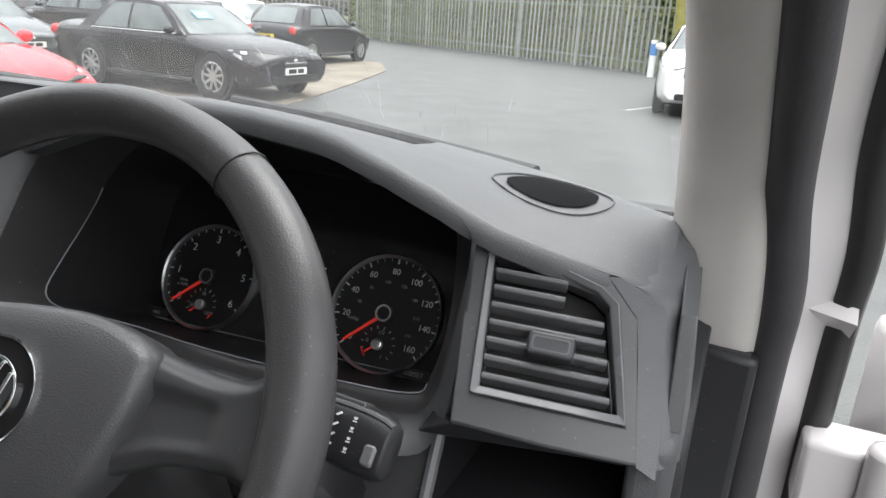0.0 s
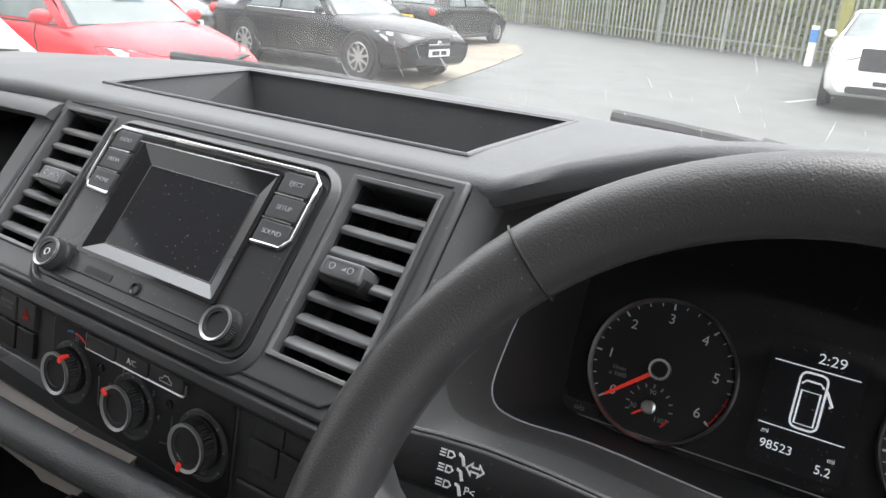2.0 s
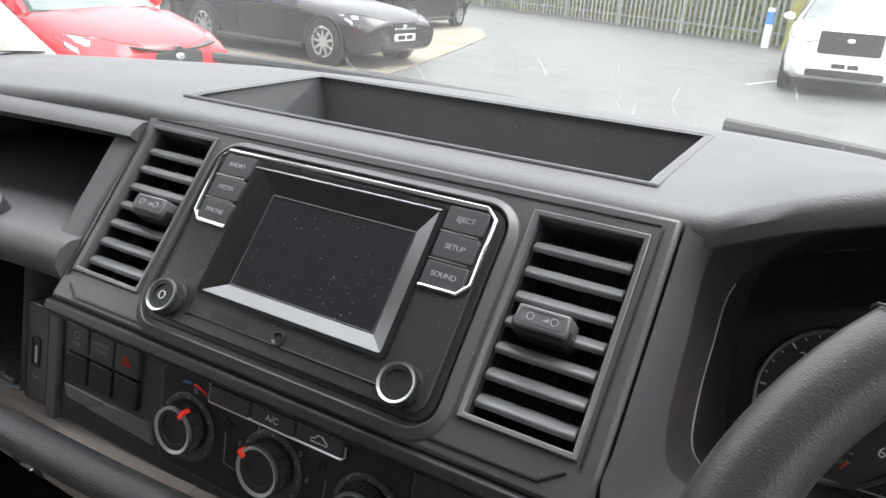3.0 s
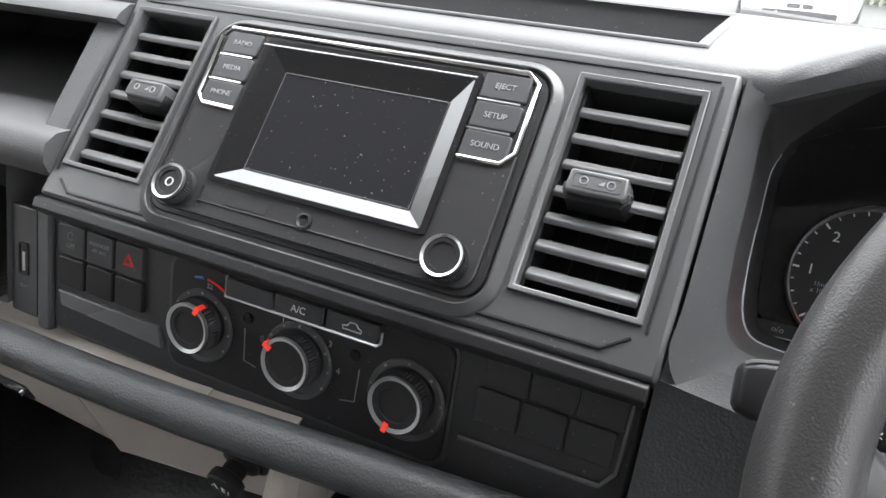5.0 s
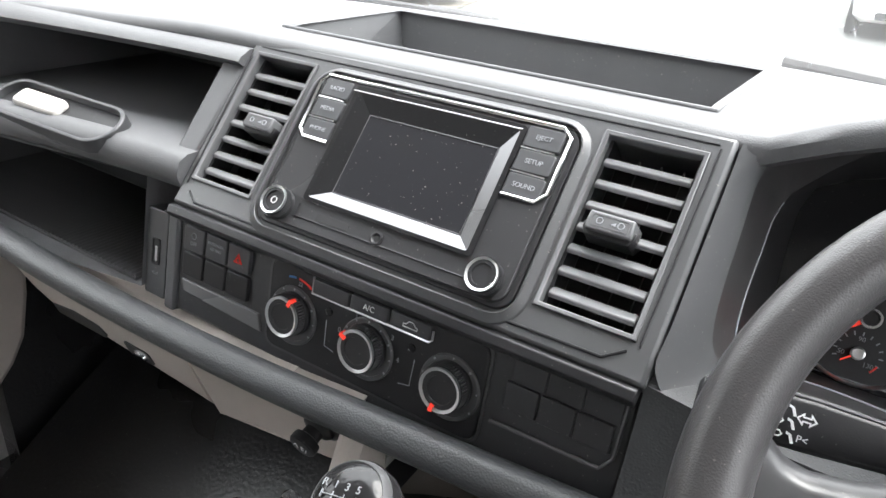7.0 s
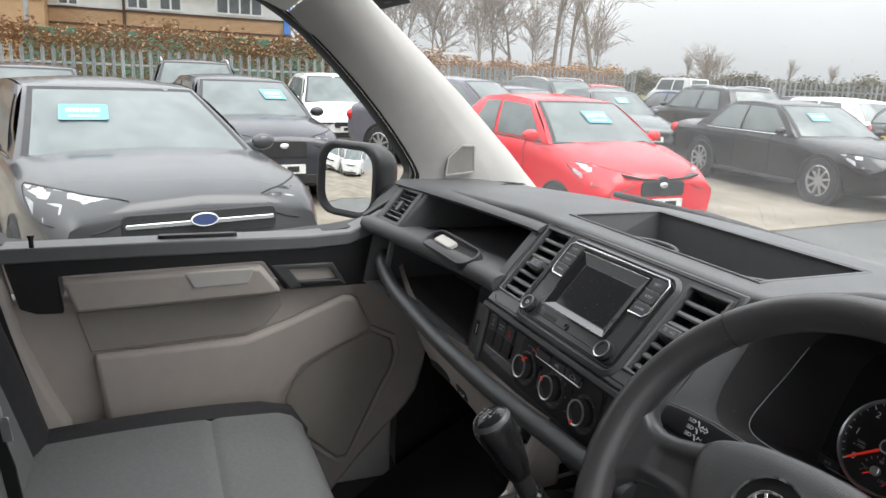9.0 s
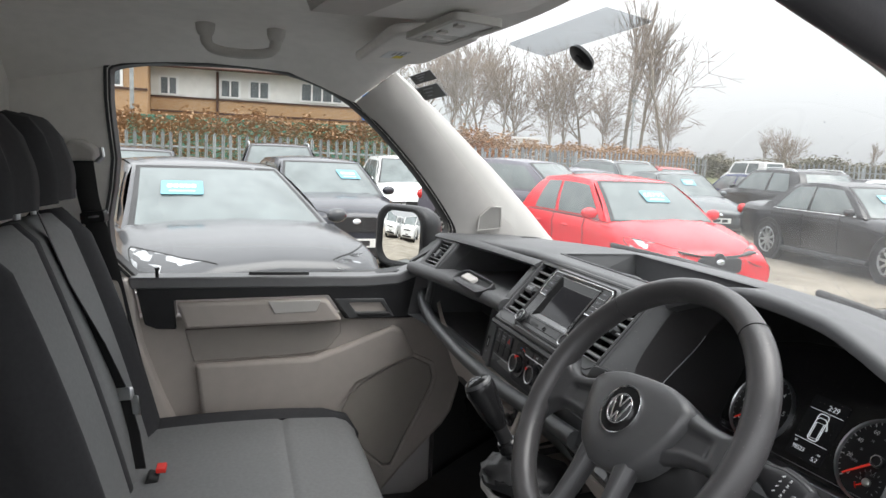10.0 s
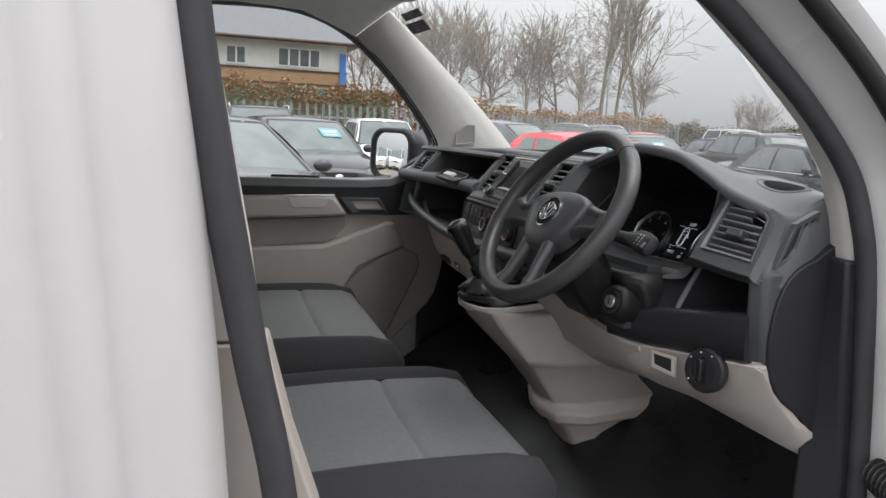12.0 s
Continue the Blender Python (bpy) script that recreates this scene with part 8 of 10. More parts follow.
slab(bm, fv_, rrect(0, 0, 0.46, 0.17, 0.05, 6), -0.004, 0.016, 0.008)
part("flap", bm, LINER, pv, bevel=0.006)
bm = bm_new()
slab(bm, fv_, [(-0.10, 0.0), (0.0, 0.0), (0.0, -0.045), (-0.10, -0.045)], 0.015, 0.0172)
lb = part("label", bm, WHITE_INK, pv, "white warning label")
bm = bm_new()
slab(bm, fv_, [(-0.10, 0.0), (-0.06, 0.0), (-0.06, -0.02), (-0.10, -0.02)], 0.017, 0.0178)
part("label_patch", bm, material("yellow_print", (0.75, 0.62, 0.05), 0.6), lb)
bm = bm_new()
for k in range(3):
    slab(bm, fv_, [(-0.055, -0.006 - 0.010 * k), (-0.010, -0.006 - 0.010 * k), (-0.010, -0.010 - 0.010 * k), (-0.055, -0.010 - 0.010 * k)], 0.017, 0.0178)
part("label_print", bm, GREY_INK, lb)
# wipers parked outside at the foot of the glass
for x0_, x1_ in ((-0.45, 0.12), (0.18, 0.62)):
    wp = thing("wiper", (x0_, 0.42, 1.42), "black wiper parked at the foot of the windscreen", "wiper", "windscreen wipers")
    yb = lambda x: 0.432 - 0.175 * (x / 0.76) ** 2
    bm = bm_new()
    tube(bm, [(x0_ + (x1_ - x0_) * k / 10, yb(x0_ + (x1_ - x0_) * k / 10) + 0.012, 1.452 - 0.016 * k / 10) for k in range(11)], 0.007, 8)
    part("blade", bm, RUBBER, wp)
    bm = bm_new()
    tube(bm, [(x0_ + (x1_ - x0_) * k / 6, yb(x0_ + (x1_ - x0_) * k / 6) + 0.022, 1.457 - 0.030 * k / 6) for k in range(2, 7)], 0.008, 8)
    part("arm", bm, DASH_DARK, wp)

# ---------------------------------------------------------------- yard
def noisy(name, cols, scale, rough, bump, bump_scale, detail=8):
    m = bpy.data.materials.new(name)
    m.use_nodes = True
    nt = m.node_tree
    b = nt.nodes["Principled BSDF"]
    co = nt.nodes.new("ShaderNodeTexCoord")
    n1 = nt.nodes.new("ShaderNodeTexNoise")
    n1.inputs["Scale"].default_value, n1.inputs["Detail"].default_value, n1.inputs["Roughness"].default_value = scale, detail, 0.7
    n2 = nt.nodes.new("ShaderNodeTexNoise")
    n2.inputs["Scale"].default_value, n2.inputs["Detail"].default_value = scale / 40, 4
    mx = nt.nodes.new("ShaderNodeMath")
    mx.operation = "MULTIPLY_ADD"
    mx.inputs[1].default_value = 0.55
    for n in (n1, n2):
        nt.links.new(co.outputs["Object"], n.inputs["Vector"])
    nt.links.new(n1.outputs["Fac"], mx.inputs[0])
    half = nt.nodes.new("ShaderNodeMath")
    half.operation = "MULTIPLY"
    half.inputs[1].default_value = 0.45
    nt.links.new(n2.outputs["Fac"], half.inputs[0])
    nt.links.new(half.outputs[0], mx.inputs[2])
    rp = nt.nodes.new("ShaderNodeValToRGB")
    rp.color_ramp.elements[0].position, rp.color_ramp.elements[0].color = 0.32, (*cols[0], 1)
    rp.color_ramp.elements[1].position, rp.color_ramp.elements[1].color = 0.68, (*cols[-1], 1)
    for k, c in enumerate(cols[1:-1]):
        e = rp.color_ramp.elements.new(0.32 + 0.36 * (k + 1) / (len(cols) - 1))
        e.color = (*c, 1)
    nt.links.new(mx.outputs[0], rp.inputs["Fac"])
    nt.links.new(rp.outputs["Color"], b.inputs["Base Color"])
    b.inputs["Roughness"].default_value = rough
    v = nt.nodes.new("ShaderNodeTexVoronoi")
    v.inputs["Scale"].default_value = bump_scale
    nt.links.new(co.outputs["Object"], v.inputs["Vector"])
    bp = nt.nodes.new("ShaderNodeBump")
    bp.inputs["Strength"].default_value, bp.inputs["Distance"].default_value = bump, 0.4 / bump_scale
    nt.links.new(v.outputs["Distance"], bp.inputs["Height"])
    nt.links.new(bp.outputs[0], b.inputs["Normal"])
    return m


TARMAC = noisy("wet_tarmac", [(0.066, 0.070, 0.068), (0.098, 0.102, 0.099), (0.135, 0.138, 0.133)], 60, 0.50, 0.35, 90)
GRAVEL = noisy("pale_gravel", [(0.105, 0.090, 0.070), (0.205, 0.182, 0.148), (0.32, 0.29, 0.24)], 38, 0.85, 0.9, 45)
for m_, sp_ in ((TARMAC, 0.22), (GRAVEL, 0.2)):
    m_.node_tree.nodes["Principled BSDF"].inputs["Specular IOR Level"].default_value = sp_
GRASS = noisy("rough_grass", [(0.05, 0.075, 0.02), (0.09, 0.10, 0.035), (0.14, 0.13, 0.06)], 8, 0.9, 0.8, 20)
bm = bm_new()
box(bm, -900, 900, -900, 900, -0.3, 0.0)
solid("ground", bm, TARMAC, "damp grey tarmac yard reaching to the horizon", "ground", "structure", smooth=0)
edge_ = [(-1.5, -30), (-1.6, -9), (-4.8, -5), (-5.2, 2), (-5.6, 6.5), (-5.9, 9.0), (-6.4, 11.0), (-7.0, 13.2), (-7.9, 16.2), (-9.2, 18.4), (-11.5, 19.6), (-16, 20.6), (-40, 26), (-40, -30)]
bm = bm_new()
prism(bm, [V((x, y, -0.02)) for x, y in edge_], [V((x, y, 0.02)) for x, y in edge_])
solid("pavement", bm, GRAVEL, "pale loose gravel parking area with a curved edge", "gravel", "structure", smooth=0)
bm = bm_new()
prism(bm, [V((-400, 60, 0.0)), V((-60, 40, 0.0)), V((60, 45, 0)), V((400, 300, 0.0)), V((-400, 500, 0.0))], [V((-400, 60, 0.03)), V((-60, 40, 0.03)), V((60, 45, 0.03)), V((400, 300, 0.03)), V((-400, 500, 0.03))])
solid("ground_verge", bm, GRASS, "rough winter grass beyond the yard", "grass", "structure", smooth=0)

# ---------------------------------------------------------------- parked cars
TYRE = material("tyre_rubber", (0.016, 0.016, 0.017), 0.75, bump=0.4, bump_scale=120, vary=0.2)
RIM = material("alloy_silver", (0.58, 0.59, 0.60), 0.30, 0.9, vary=0.08)
CAR_GLASS = material("car_glass", (0.13, 0.15, 0.15), 0.10, vary=0.35, scale=2.0, rough_vary=0.03, spec=0.45)
LAMP = material("headlamp_lens", (0.40, 0.41, 0.42), 0.08, 0.25, vary=0.45, scale=26)
REFLECTOR = material("lamp_reflector", (0.62, 0.64, 0.66), 0.18, 0.7, vary=0.35, scale=40)
TAIL = material("tail_lamp_red", (0.55, 0.02, 0.02), 0.12, vary=0.2, scale=15)
CLAD = material("black_car_plastic", (0.02, 0.02, 0.021), 0.55, vary=0.12, bump=0.2, bump_scale=150)
PLATE_W = material("white_number_plate", (0.75, 0.75, 0.72), 0.4, vary=0.04)
PLATE_Y = material("yellow_number_plate", (0.80, 0.58, 0.05), 0.4, vary=0.04)
CYAN = material("cyan_price_card", (0.12, 0.32, 0.40), 0.4, vary=0.05)


def paint(name, c, rough=0.18):
    return material(name, c, rough, vary=0.06, scale=5, coat=0.25, spec=0.4, rough_vary=0.05)


GREY_P = paint("dark_grey_paint", (0.055, 0.056, 0.060))
BLACK_P = paint("black_paint", (0.012, 0.012, 0.014))
NAVY_P = paint("charcoal_paint", (0.030, 0.031, 0.040))
RED_P = paint("bright_red_paint", (0.70, 0.012, 0.025), 0.15)
WHITE_P = paint("white_car_paint", (0.74, 0.74, 0.73))
SILVER_P = paint("grey_violet_paint", (0.13, 0.125, 0.15))
MID_P = paint("mid_grey_paint", (0.10, 0.11, 0.115))
BLUE_P = paint("dark_blue_paint", (0.02, 0.03, 0.09))
DULLRED_P = paint("dull_red_paint", (0.45, 0.05, 0.05))

XF = Fr((0, 0, 0), (0, 1, 0), (0, 0, 1))  # faces along +x
wheel_cache = {}


def wheel_meshes(r):
    key = round(r, 2)
    if key not in wheel_cache:
        fy = Fr((0, 0, 0), (1, 0, 0), (0, 0, 1))  # its normal is -y
        bm = bm_new()
        lathe(bm, fy, 0, 0, [(r * 0.66, -0.10), (r * 0.95, -0.10), (r, -0.07), (r, 0.07), (r * 0.95, 0.10), (r * 0.68, 0.105), (r * 0.66, 0.07)], 32, caps=False)
        lathe(bm, fy, 0, 0, [(r * 0.66, 0.02), (0.01, 0.02)], 32)
        t = finish("tyre", bm, TYRE, 40)
        bm = bm_new()
        lathe(bm, fy, 0, 0, [(r * 0.62, 0.04), (r * 0.68, 0.10), (r * 0.63, 0.105), (r * 0.59, 0.06)], 32, caps=False)
        lathe(bm, fy, 0, 0, [(r * 0.17, 0.03), (r * 0.15, 0.095), (0.005, 0.10)], 20)
        for k in range(9):
            a = 2 * math.pi * k / 9
            c, s = math.cos(a), math.sin(a)
            prism(bm, [fy(q * r * c - e * s, q * r * s + e * c, 0.05) for q, e in ((0.12, -0.028), (0.62, -0.020), (0.62, 0.020), (0.12, 0.028))],
                  [fy(q * r * c - e * s, q * r * s + e * c, h) for q, e, h in ((0.12, -0.022, 0.092), (0.62, -0.014, 0.10), (0.62, 0.014, 0.10), (0.12, 0.022, 0.092))])
        rim = finish("rim", bm, RIM, 30)
        wheel_cache[key] = (t.data, rim.data)
        bpy.data.objects.remove(t)
        bpy.data.objects.remove(rim)
    return wheel_cache[key]


def blob(bm, c, r, turn=0.0, nu=12, nv=8, power=1.0):
    loops = []
    ca, sa = math.cos(radians(turn)), math.sin(radians(turn))
    for j in range(nv + 1):
        ph = -math.pi / 2 + math.pi * j / nv
        lp_ = []
        for k in range(nu):
            th = 2 * math.pi * k / nu
            x, y, z = math.cos(ph) * math.cos(th) * r[0], math.cos(ph) * math.sin(th) * r[1], math.sin(ph) * r[2]
            lp_.append(V((c[0] + x * ca - y * sa, c[1] + x * sa + y * ca, c[2] + z)))
        loops.append(lp_)
    loft(bm, loops)


def car(label, at, heading, Lg, Wd, Ht, col, nose=0.72, hood=0.98, belt=0.96, deck=None, wsb=1.05, wst=1.75, rt=0.75, rb=0.25, wr=0.32, fo=0.85, base=2.6, side_split=(0.18, 0.50, 0.54, 0.84), price=None, price_at=0.0, plate=PLATE_W, roof_rails=False, detail=True, grille_h=0.12, grille_w=0.45, chrome_bar=False, badge=True, group="parked cars", glass_top=0.94, tail_z=0.95, mirror_col=None, name="car", roof_w=0.70, face=""):
    th = thing(name, (at[0], at[1], 0.02), label, "van" if name == "van" else "car", group)
    th.rotation_euler = (0, 0, radians(heading))
    P = lambda n, b, m, lab="", **kw: part(n, b, m, th, lab, local=True, **kw)
    X1, X0 = Lg / 2, -Lg / 2
    hw = Wd / 2
    deck = belt + 0.04 if deck is None else deck
    xs_ = [X1, X1 - 0.03, X1 - 0.10, X1 - 0.25, X1 - 0.5, X1 - wsb * 0.7, X1 - wsb, X1 - wst, 0, X0 + rt + 0.3, X0 + rb + 0.4, X0 + 0.30, X0 + 0.12, X0 + 0.04, X0]
    xs_ = sorted(set(round(x, 3) for x in xs_), reverse=True)
    loops = []
    for x in xs_:
        e = abs(2 * x / Lg)
        w = hw * (1 - 0.16 * max(0, (e - 0.72) / 0.28) ** 2.2)
        df = X1 - x
        zt = interp([(0, nose - 0.10), (0.03, nose - 0.05), (0.10, nose), (0.25, nose + (hood - nose) * 0.35), (0.5, nose + (hood - nose) * 0.62), (wsb, hood), (wsb + 0.15, belt + 0.02), (Lg - rb - 0.1, belt + 0.02), (Lg - rb, deck), (Lg - 0.12, deck - 0.01), (Lg - 0.03, deck - 0.06), (Lg, deck - 0.14)], df)
        zb = min(zt - 0.02, interp([(0, nose - 0.16), (0.3, nose - 0.03), (wsb, hood - 0.09), (wsb + 0.3, belt - 0.02), (Lg - 0.3, belt - 0.01), (Lg, deck - 0.2)], df))
        zl = interp([(0, 0.30), (0.15, 0.22), (0.5, 0.20), (Lg - 0.5, 0.22), (Lg - 0.15, 0.26), (Lg, 0.34)], df)
        half = [(0.0, zl), (0.84 * w, zl), (0.965 * w, zl + 0.09), (w, zl + 0.30), (0.99 * w, zb - 0.16), (1.0 * w, zb - 0.10), (0.955 * w, zb - 0.005), (0.86 * w, zb + (zt - zb) * 0.55), (0.5 * w, zt - 0.005), (0.0, zt + 0.012)]
        loops.append([V((x, -y, z)) for y, z in half] + [V((x, y, z)) for y, z in half[-2:0:-1]])
    bm = bm_new()
    loft(bm, loops)
    hull = mathutils.bvhtree.BVHTree.FromBMesh(bm)
    body = P("body", bm, col, smooth=38)
    # cabin
    zr = Ht - 0.03
    b0 = belt - 0.01
    fx0, fx1, rx0, rx1 = X1 - wsb, X1 - wst, X0 + rb, X0 + rt
    wb0, wr0 = hw * 0.925, hw * roof_w

    def lerp(a, b, t):
        return a + (b - a) * t

    def zz(t):
        return lerp(b0, zr, t)

    def front(a, t):
        return V((lerp(fx0, fx1, t) - lerp(0.20, 0.13, t) * a * a + 0.03 * math.sin(math.pi * t), a * lerp(wb0, wr0, t), zz(t) - 0.01 * a * a))

    def rear(a, t):
        return V((lerp(rx0, rx1, t) + lerp(0.12, 0.10, t) * a * a - 0.03 * math.sin(math.pi * t), a * lerp(wb0, wr0, t), zz(t) - 0.01 * a * a))

    def side(sg, b, t):
        p, q = front(1, t), rear(1, t)
        v = p.lerp(q, b)
        v.y = (v.y + 0.03 * math.sin(math.pi * t * 0.8) + 0.012 * math.sin(math.pi * b)) * sg
        v.z += 0.035 * math.sin(math.pi * b) * t
        return v

    def roof(a, b):
        p, q = front(a, 1), rear(a, 1)
        v = p.lerp(q, b)
        v.z += 0.035 * math.sin(math.pi * b) + 0.03 * (1 - a * a) * (0.4 + 0.6 * math.sin(math.pi * b))
        return v

    T = [k / 5 for k in range(6)]
    A = [k / 5 - 1 for k in range(11)]
    B = [k / 10 for k in range(11)]
    bm = bm_new()
    sheet(bm, [[front(a, t) for a in A] for t in T])
    sheet(bm, [[rear(a, t) for a in A] for t in T])
    for sg in (-1, 1):
        sheet(bm, [[side(sg, b, t) for b in B] for t in T])
    sheet(bm, [[roof(a, b) for a in A] for b in B])
    bmesh.ops.remove_doubles(bm, verts=bm.verts, dist=0.02)
    P("cabin", bm, col, smooth=40)
    up = V((0, 0, 0.004))

    def pane(nm, fn, u0, u1, t0, t1, out, lab=""):
        b_ = bm_new()
        rows_ = []
        for i in range(9):
            u = u0 + (u1 - u0) * i / 8
            rows_.append([fn(u, t0 + (t1 - t0) * j / 4) + out for j in range(5)])
        sheet(b_, rows_)
        return P(nm, b_, CAR_GLASS, lab, smooth=60)

    b_ = bm_new()
    sheet(b_, [[front(-0.955 + 1.91 * i / 8, 0.005 + 0.985 * j / 4) + V((0.006, 0, 0.004)) for j in range(5)] for i in range(9)])
    P("screen_surround", b_, CLAD, "black windscreen edge", smooth=60)
    pane("windscreen", front, -0.90, 0.90, 0.04, glass_top, V((0.010, 0, 0.006)), "grey reflecting glass")
    pane("rear_window", rear, -0.80, 0.80, 0.15, 0.90, V((-0.010, 0, 0.006)))
    s0, s1, s2, s3 = side_split
    for sg in (-1, 1):
        f = lambda b, t, sg=sg: side(sg, b, t)
        pane("side_window", f, s0 * 0.35, s1, 0.08, 0.86, V((0, sg * 0.008, 0.002)))
        pane("side_window", f, s2, s3, 0.08, 0.86, V((0, sg * 0.008, 0.002)))
        if detail:
            b_ = bm_new()
            tube(b_, [side(sg, bb, 0.03) + V((0, sg * 0.012, 0)) for bb in [0.06 + 0.08 * k for k in range(11)]], 0.008, 6)
            P("waist_trim", b_, CHROME if chrome_bar else CLAD)
            for bx in (0.16, 0.50, 0.82):
                b_ = bm_new()
                xl = side(sg, bx, 0.0).x - 0.05
                tube(b_, [(xl, sg * hw * 0.982, 0.33), (xl, sg * hw * 1.003, 0.50), (xl - 0.01, sg * hw * 0.995, belt - 0.22), (xl - 0.02, sg * hw * 1.002, belt - 0.11), (xl - 0.03, sg * hw * 0.955, belt - 0.01)], 0.005, 4)
                P("shut_line", b_, CLAD)
        # mirror, lamps, handles
        b_ = bm_new()
        blob(b_, (fx0 - 0.38, sg * (hw + 0.065), belt + 0.06), (0.062, 0.100, 0.066), sg * 8, 14, 10)
        P("wing_mirror", b_, mirror_col or col, smooth=60)
        up_c = arc([(X1 - 0.09, 0.44 * hw, nose - 0.055), (X1 - 0.15, 0.60 * hw, nose - 0.010), (X1 - 0.26, 0.75 * hw, nose + 0.020), (X1 - 0.42, 0.87 * hw, nose + 0.040), (X1 - 0.62, 0.95 * hw, nose + 0.045)], 2)
        lo_c = arc([(X1 - 0.05, 0.46 * hw, nose - 0.125), (X1 - 0.08, 0.60 * hw, nose - 0.175), (X1 - 0.16, 0.76 * hw, nose - 0.190), (X1 - 0.32, 0.90 * hw, nose - 0.140), (X1 - 0.60, 0.96 * hw, nose + 0.020)], 2)

        def on_hull(p, off):
            place, nrm, _, _ = hull.find_nearest(p)
            return V((place.x, place.y * sg, place.z)) + V((nrm.x, nrm.y * sg, nrm.z)) * off * (1 if nrm.dot(place - V((0, 0, nose - 0.2))) > 0 else -1)

        b_ = bm_new()
        sheet(b_, [[on_hull(a.lerp(b, t), 0.006 + 0.014 * math.sin(math.pi * t)) for t in (0.0, 0.15, 0.4, 0.6, 0.85, 1.0)] for a, b in zip(up_c, lo_c)])
        hl = P("headlamp", b_, LAMP, "clear headlamp", smooth=60)
        for i0, i1 in ((1, 3), (4, 6)):
            b_ = bm_new()
            sheet(b_, [[on_hull(a.lerp(b, t), 0.024) for t in (0.22, 0.5, 0.80)] for a, b in zip(up_c[i0:i1 + 1], lo_c[i0:i1 + 1])])
            part("reflector", b_, REFLECTOR, hl, "bright reflector", local=True, smooth=60)
        b_ = bm_new()
        tube(b_, [on_hull(p, 0.008) for p in up_c] + [on_hull(p, 0.008) for p in lo_c[::-1]], 0.007, 5, closed=True)
        part("lamp_seam", b_, CLAD, hl, local=True)
        b_ = bm_new()
        blob(b_, (X0 + 0.09, sg * (hw * 0.84), tail_z - 0.10), (0.09, hw * 0.11, 0.10), sg * 20)
        P("tail_lamp", b_, TAIL, "red tail lamp", smooth=60)
        for bx in (0.30, 0.62):
            b_ = bm_new()
            c = side(sg, bx, 0.0)
            blob(b_, (c.x - 0.2, sg * (hw * 0.995), belt - 0.14), (0.10, 0.025, 0.018), 0, 8, 4)
            P("door_handle", b_, col, smooth=60)
        b_ = bm_new()
        tube(b_, [(X1 - fo - 0.45, sg * hw * 0.985, 0.25), (X0 + Lg - fo - base + 0.42, sg * hw * 0.985, 0.25)], 0.045, 8)
        P("side_skirt", b_, CLAD)
        for wx in (X1 - fo, X1 - fo - base):
            b_ = bm_new()
            fy = Fr((wx, sg * (hw * 1.0), wr), (-sg, 0, 0), (0, 0, 1))
            lathe(b_, fy, 0, 0, [(wr * 1.17, -0.10), (wr * 1.17, 0.003), (wr * 1.13, 0.008), (wr * 1.10, 0.001), (0.01, -0.006)], 32)
            P("wheel_arch", b_, CLAD)
            td, rd = wheel_meshes(wr)
            w_ = new("wheel", td)
            w_.parent = th
            w_.location = (wx, sg * (hw - 0.080), wr)
            w_.rotation_euler = (0, 0.3 * wx, 0 if sg < 0 else math.pi)
            r_ = new("rim", rd)
            r_.parent = w_
    # nose
    b_ = bm_new()
    slab(b_, Fr((X1 - 0.05, 0, 0), (0, 1, 0), (0, 0, 1)), rrect(0, nose - 0.17, hw * 2 * grille_w, grille_h, 0.04), 0.0, 0.062, 0.01)
    gr = P("grille", b_, CLAD, "black grille", bevel=0.005)
    if chrome_bar:
        b_ = bm_new()
        for q in (0.0,):
            slab(b_, Fr((X1 - 0.05, 0, 0), (0, 1, 0), (0, 0, 1)), rrect(0, nose - 0.165, hw * 2 * grille_w * 0.95, 0.028, 0.012), 0.05, 0.074)
        P("grille_bar", b_, CHROME, bevel=0.004)
    b_ = bm_new()
    slab(b_, Fr((X1 - 0.05, 0, 0), (0, 1, 0), (0, 0, 1)), rrect(0, 0.345, hw * 1.25, 0.11, 0.04), 0.0, 0.058, 0.01)
    P("lower_intake", b_, CLAD, bevel=0.005)
    if face == "oval":
        b_ = bm_new()
        fx = Fr((X1 + 0.01, 0, nose - 0.155), (0, 1, 0), (-0.25, 0, 1))
        slab(b_, fx, [(0.085 * math.cos(a), 0.042 * math.sin(a)) for a in (2 * math.pi * k / 28 for k in range(28))], -0.02, 0.030)
        bd = P("badge_rim", b_, CHROME, "chrome oval rim", bevel=0.003)
        b_ = bm_new()
        slab(b_, fx, [(0.075 * math.cos(a), 0.034 * math.sin(a)) for a in (2 * math.pi * k / 28 for k in range(28))], 0.0, 0.033)
        part("badge_field", b_, material("navy_enamel", (0.012, 0.030, 0.11), 0.25, vary=0.03), bd, "blue oval field", local=True)
    if face == "black_nose":
        b_ = bm_new()
        fx = Fr((X1 - 0.06, 0, 0), (0, 1, 0), (0, 0, 1))
        for sg in (-1, 1):
            slab(b_, fx, [(sg * 0.04, nose - 0.07), (sg * 0.26, nose - 0.050), (sg * 0.48, nose - 0.020), (sg * 0.48, nose - 0.045), (sg * 0.26, nose - 0.090), (sg * 0.04, nose - 0.15)], -0.20, 0.066, 0.01)
            slab(b_, fx, [(sg * 0.05, nose - 0.15), (sg * 0.16, nose - 0.16), (sg * 0.42, 0.42), (sg * 0.42, 0.32), (sg * 0.05, 0.32)], -0.08, 0.058, 0.01)
        slab(b_, fx, circle(0, nose - 0.115, 0.085, 20), -0.06, 0.074, 0.01)
        P("nose_panel", b_, CLAD, "black nose panel", bevel=0.008)
    if badge:
        b_ = bm_new()
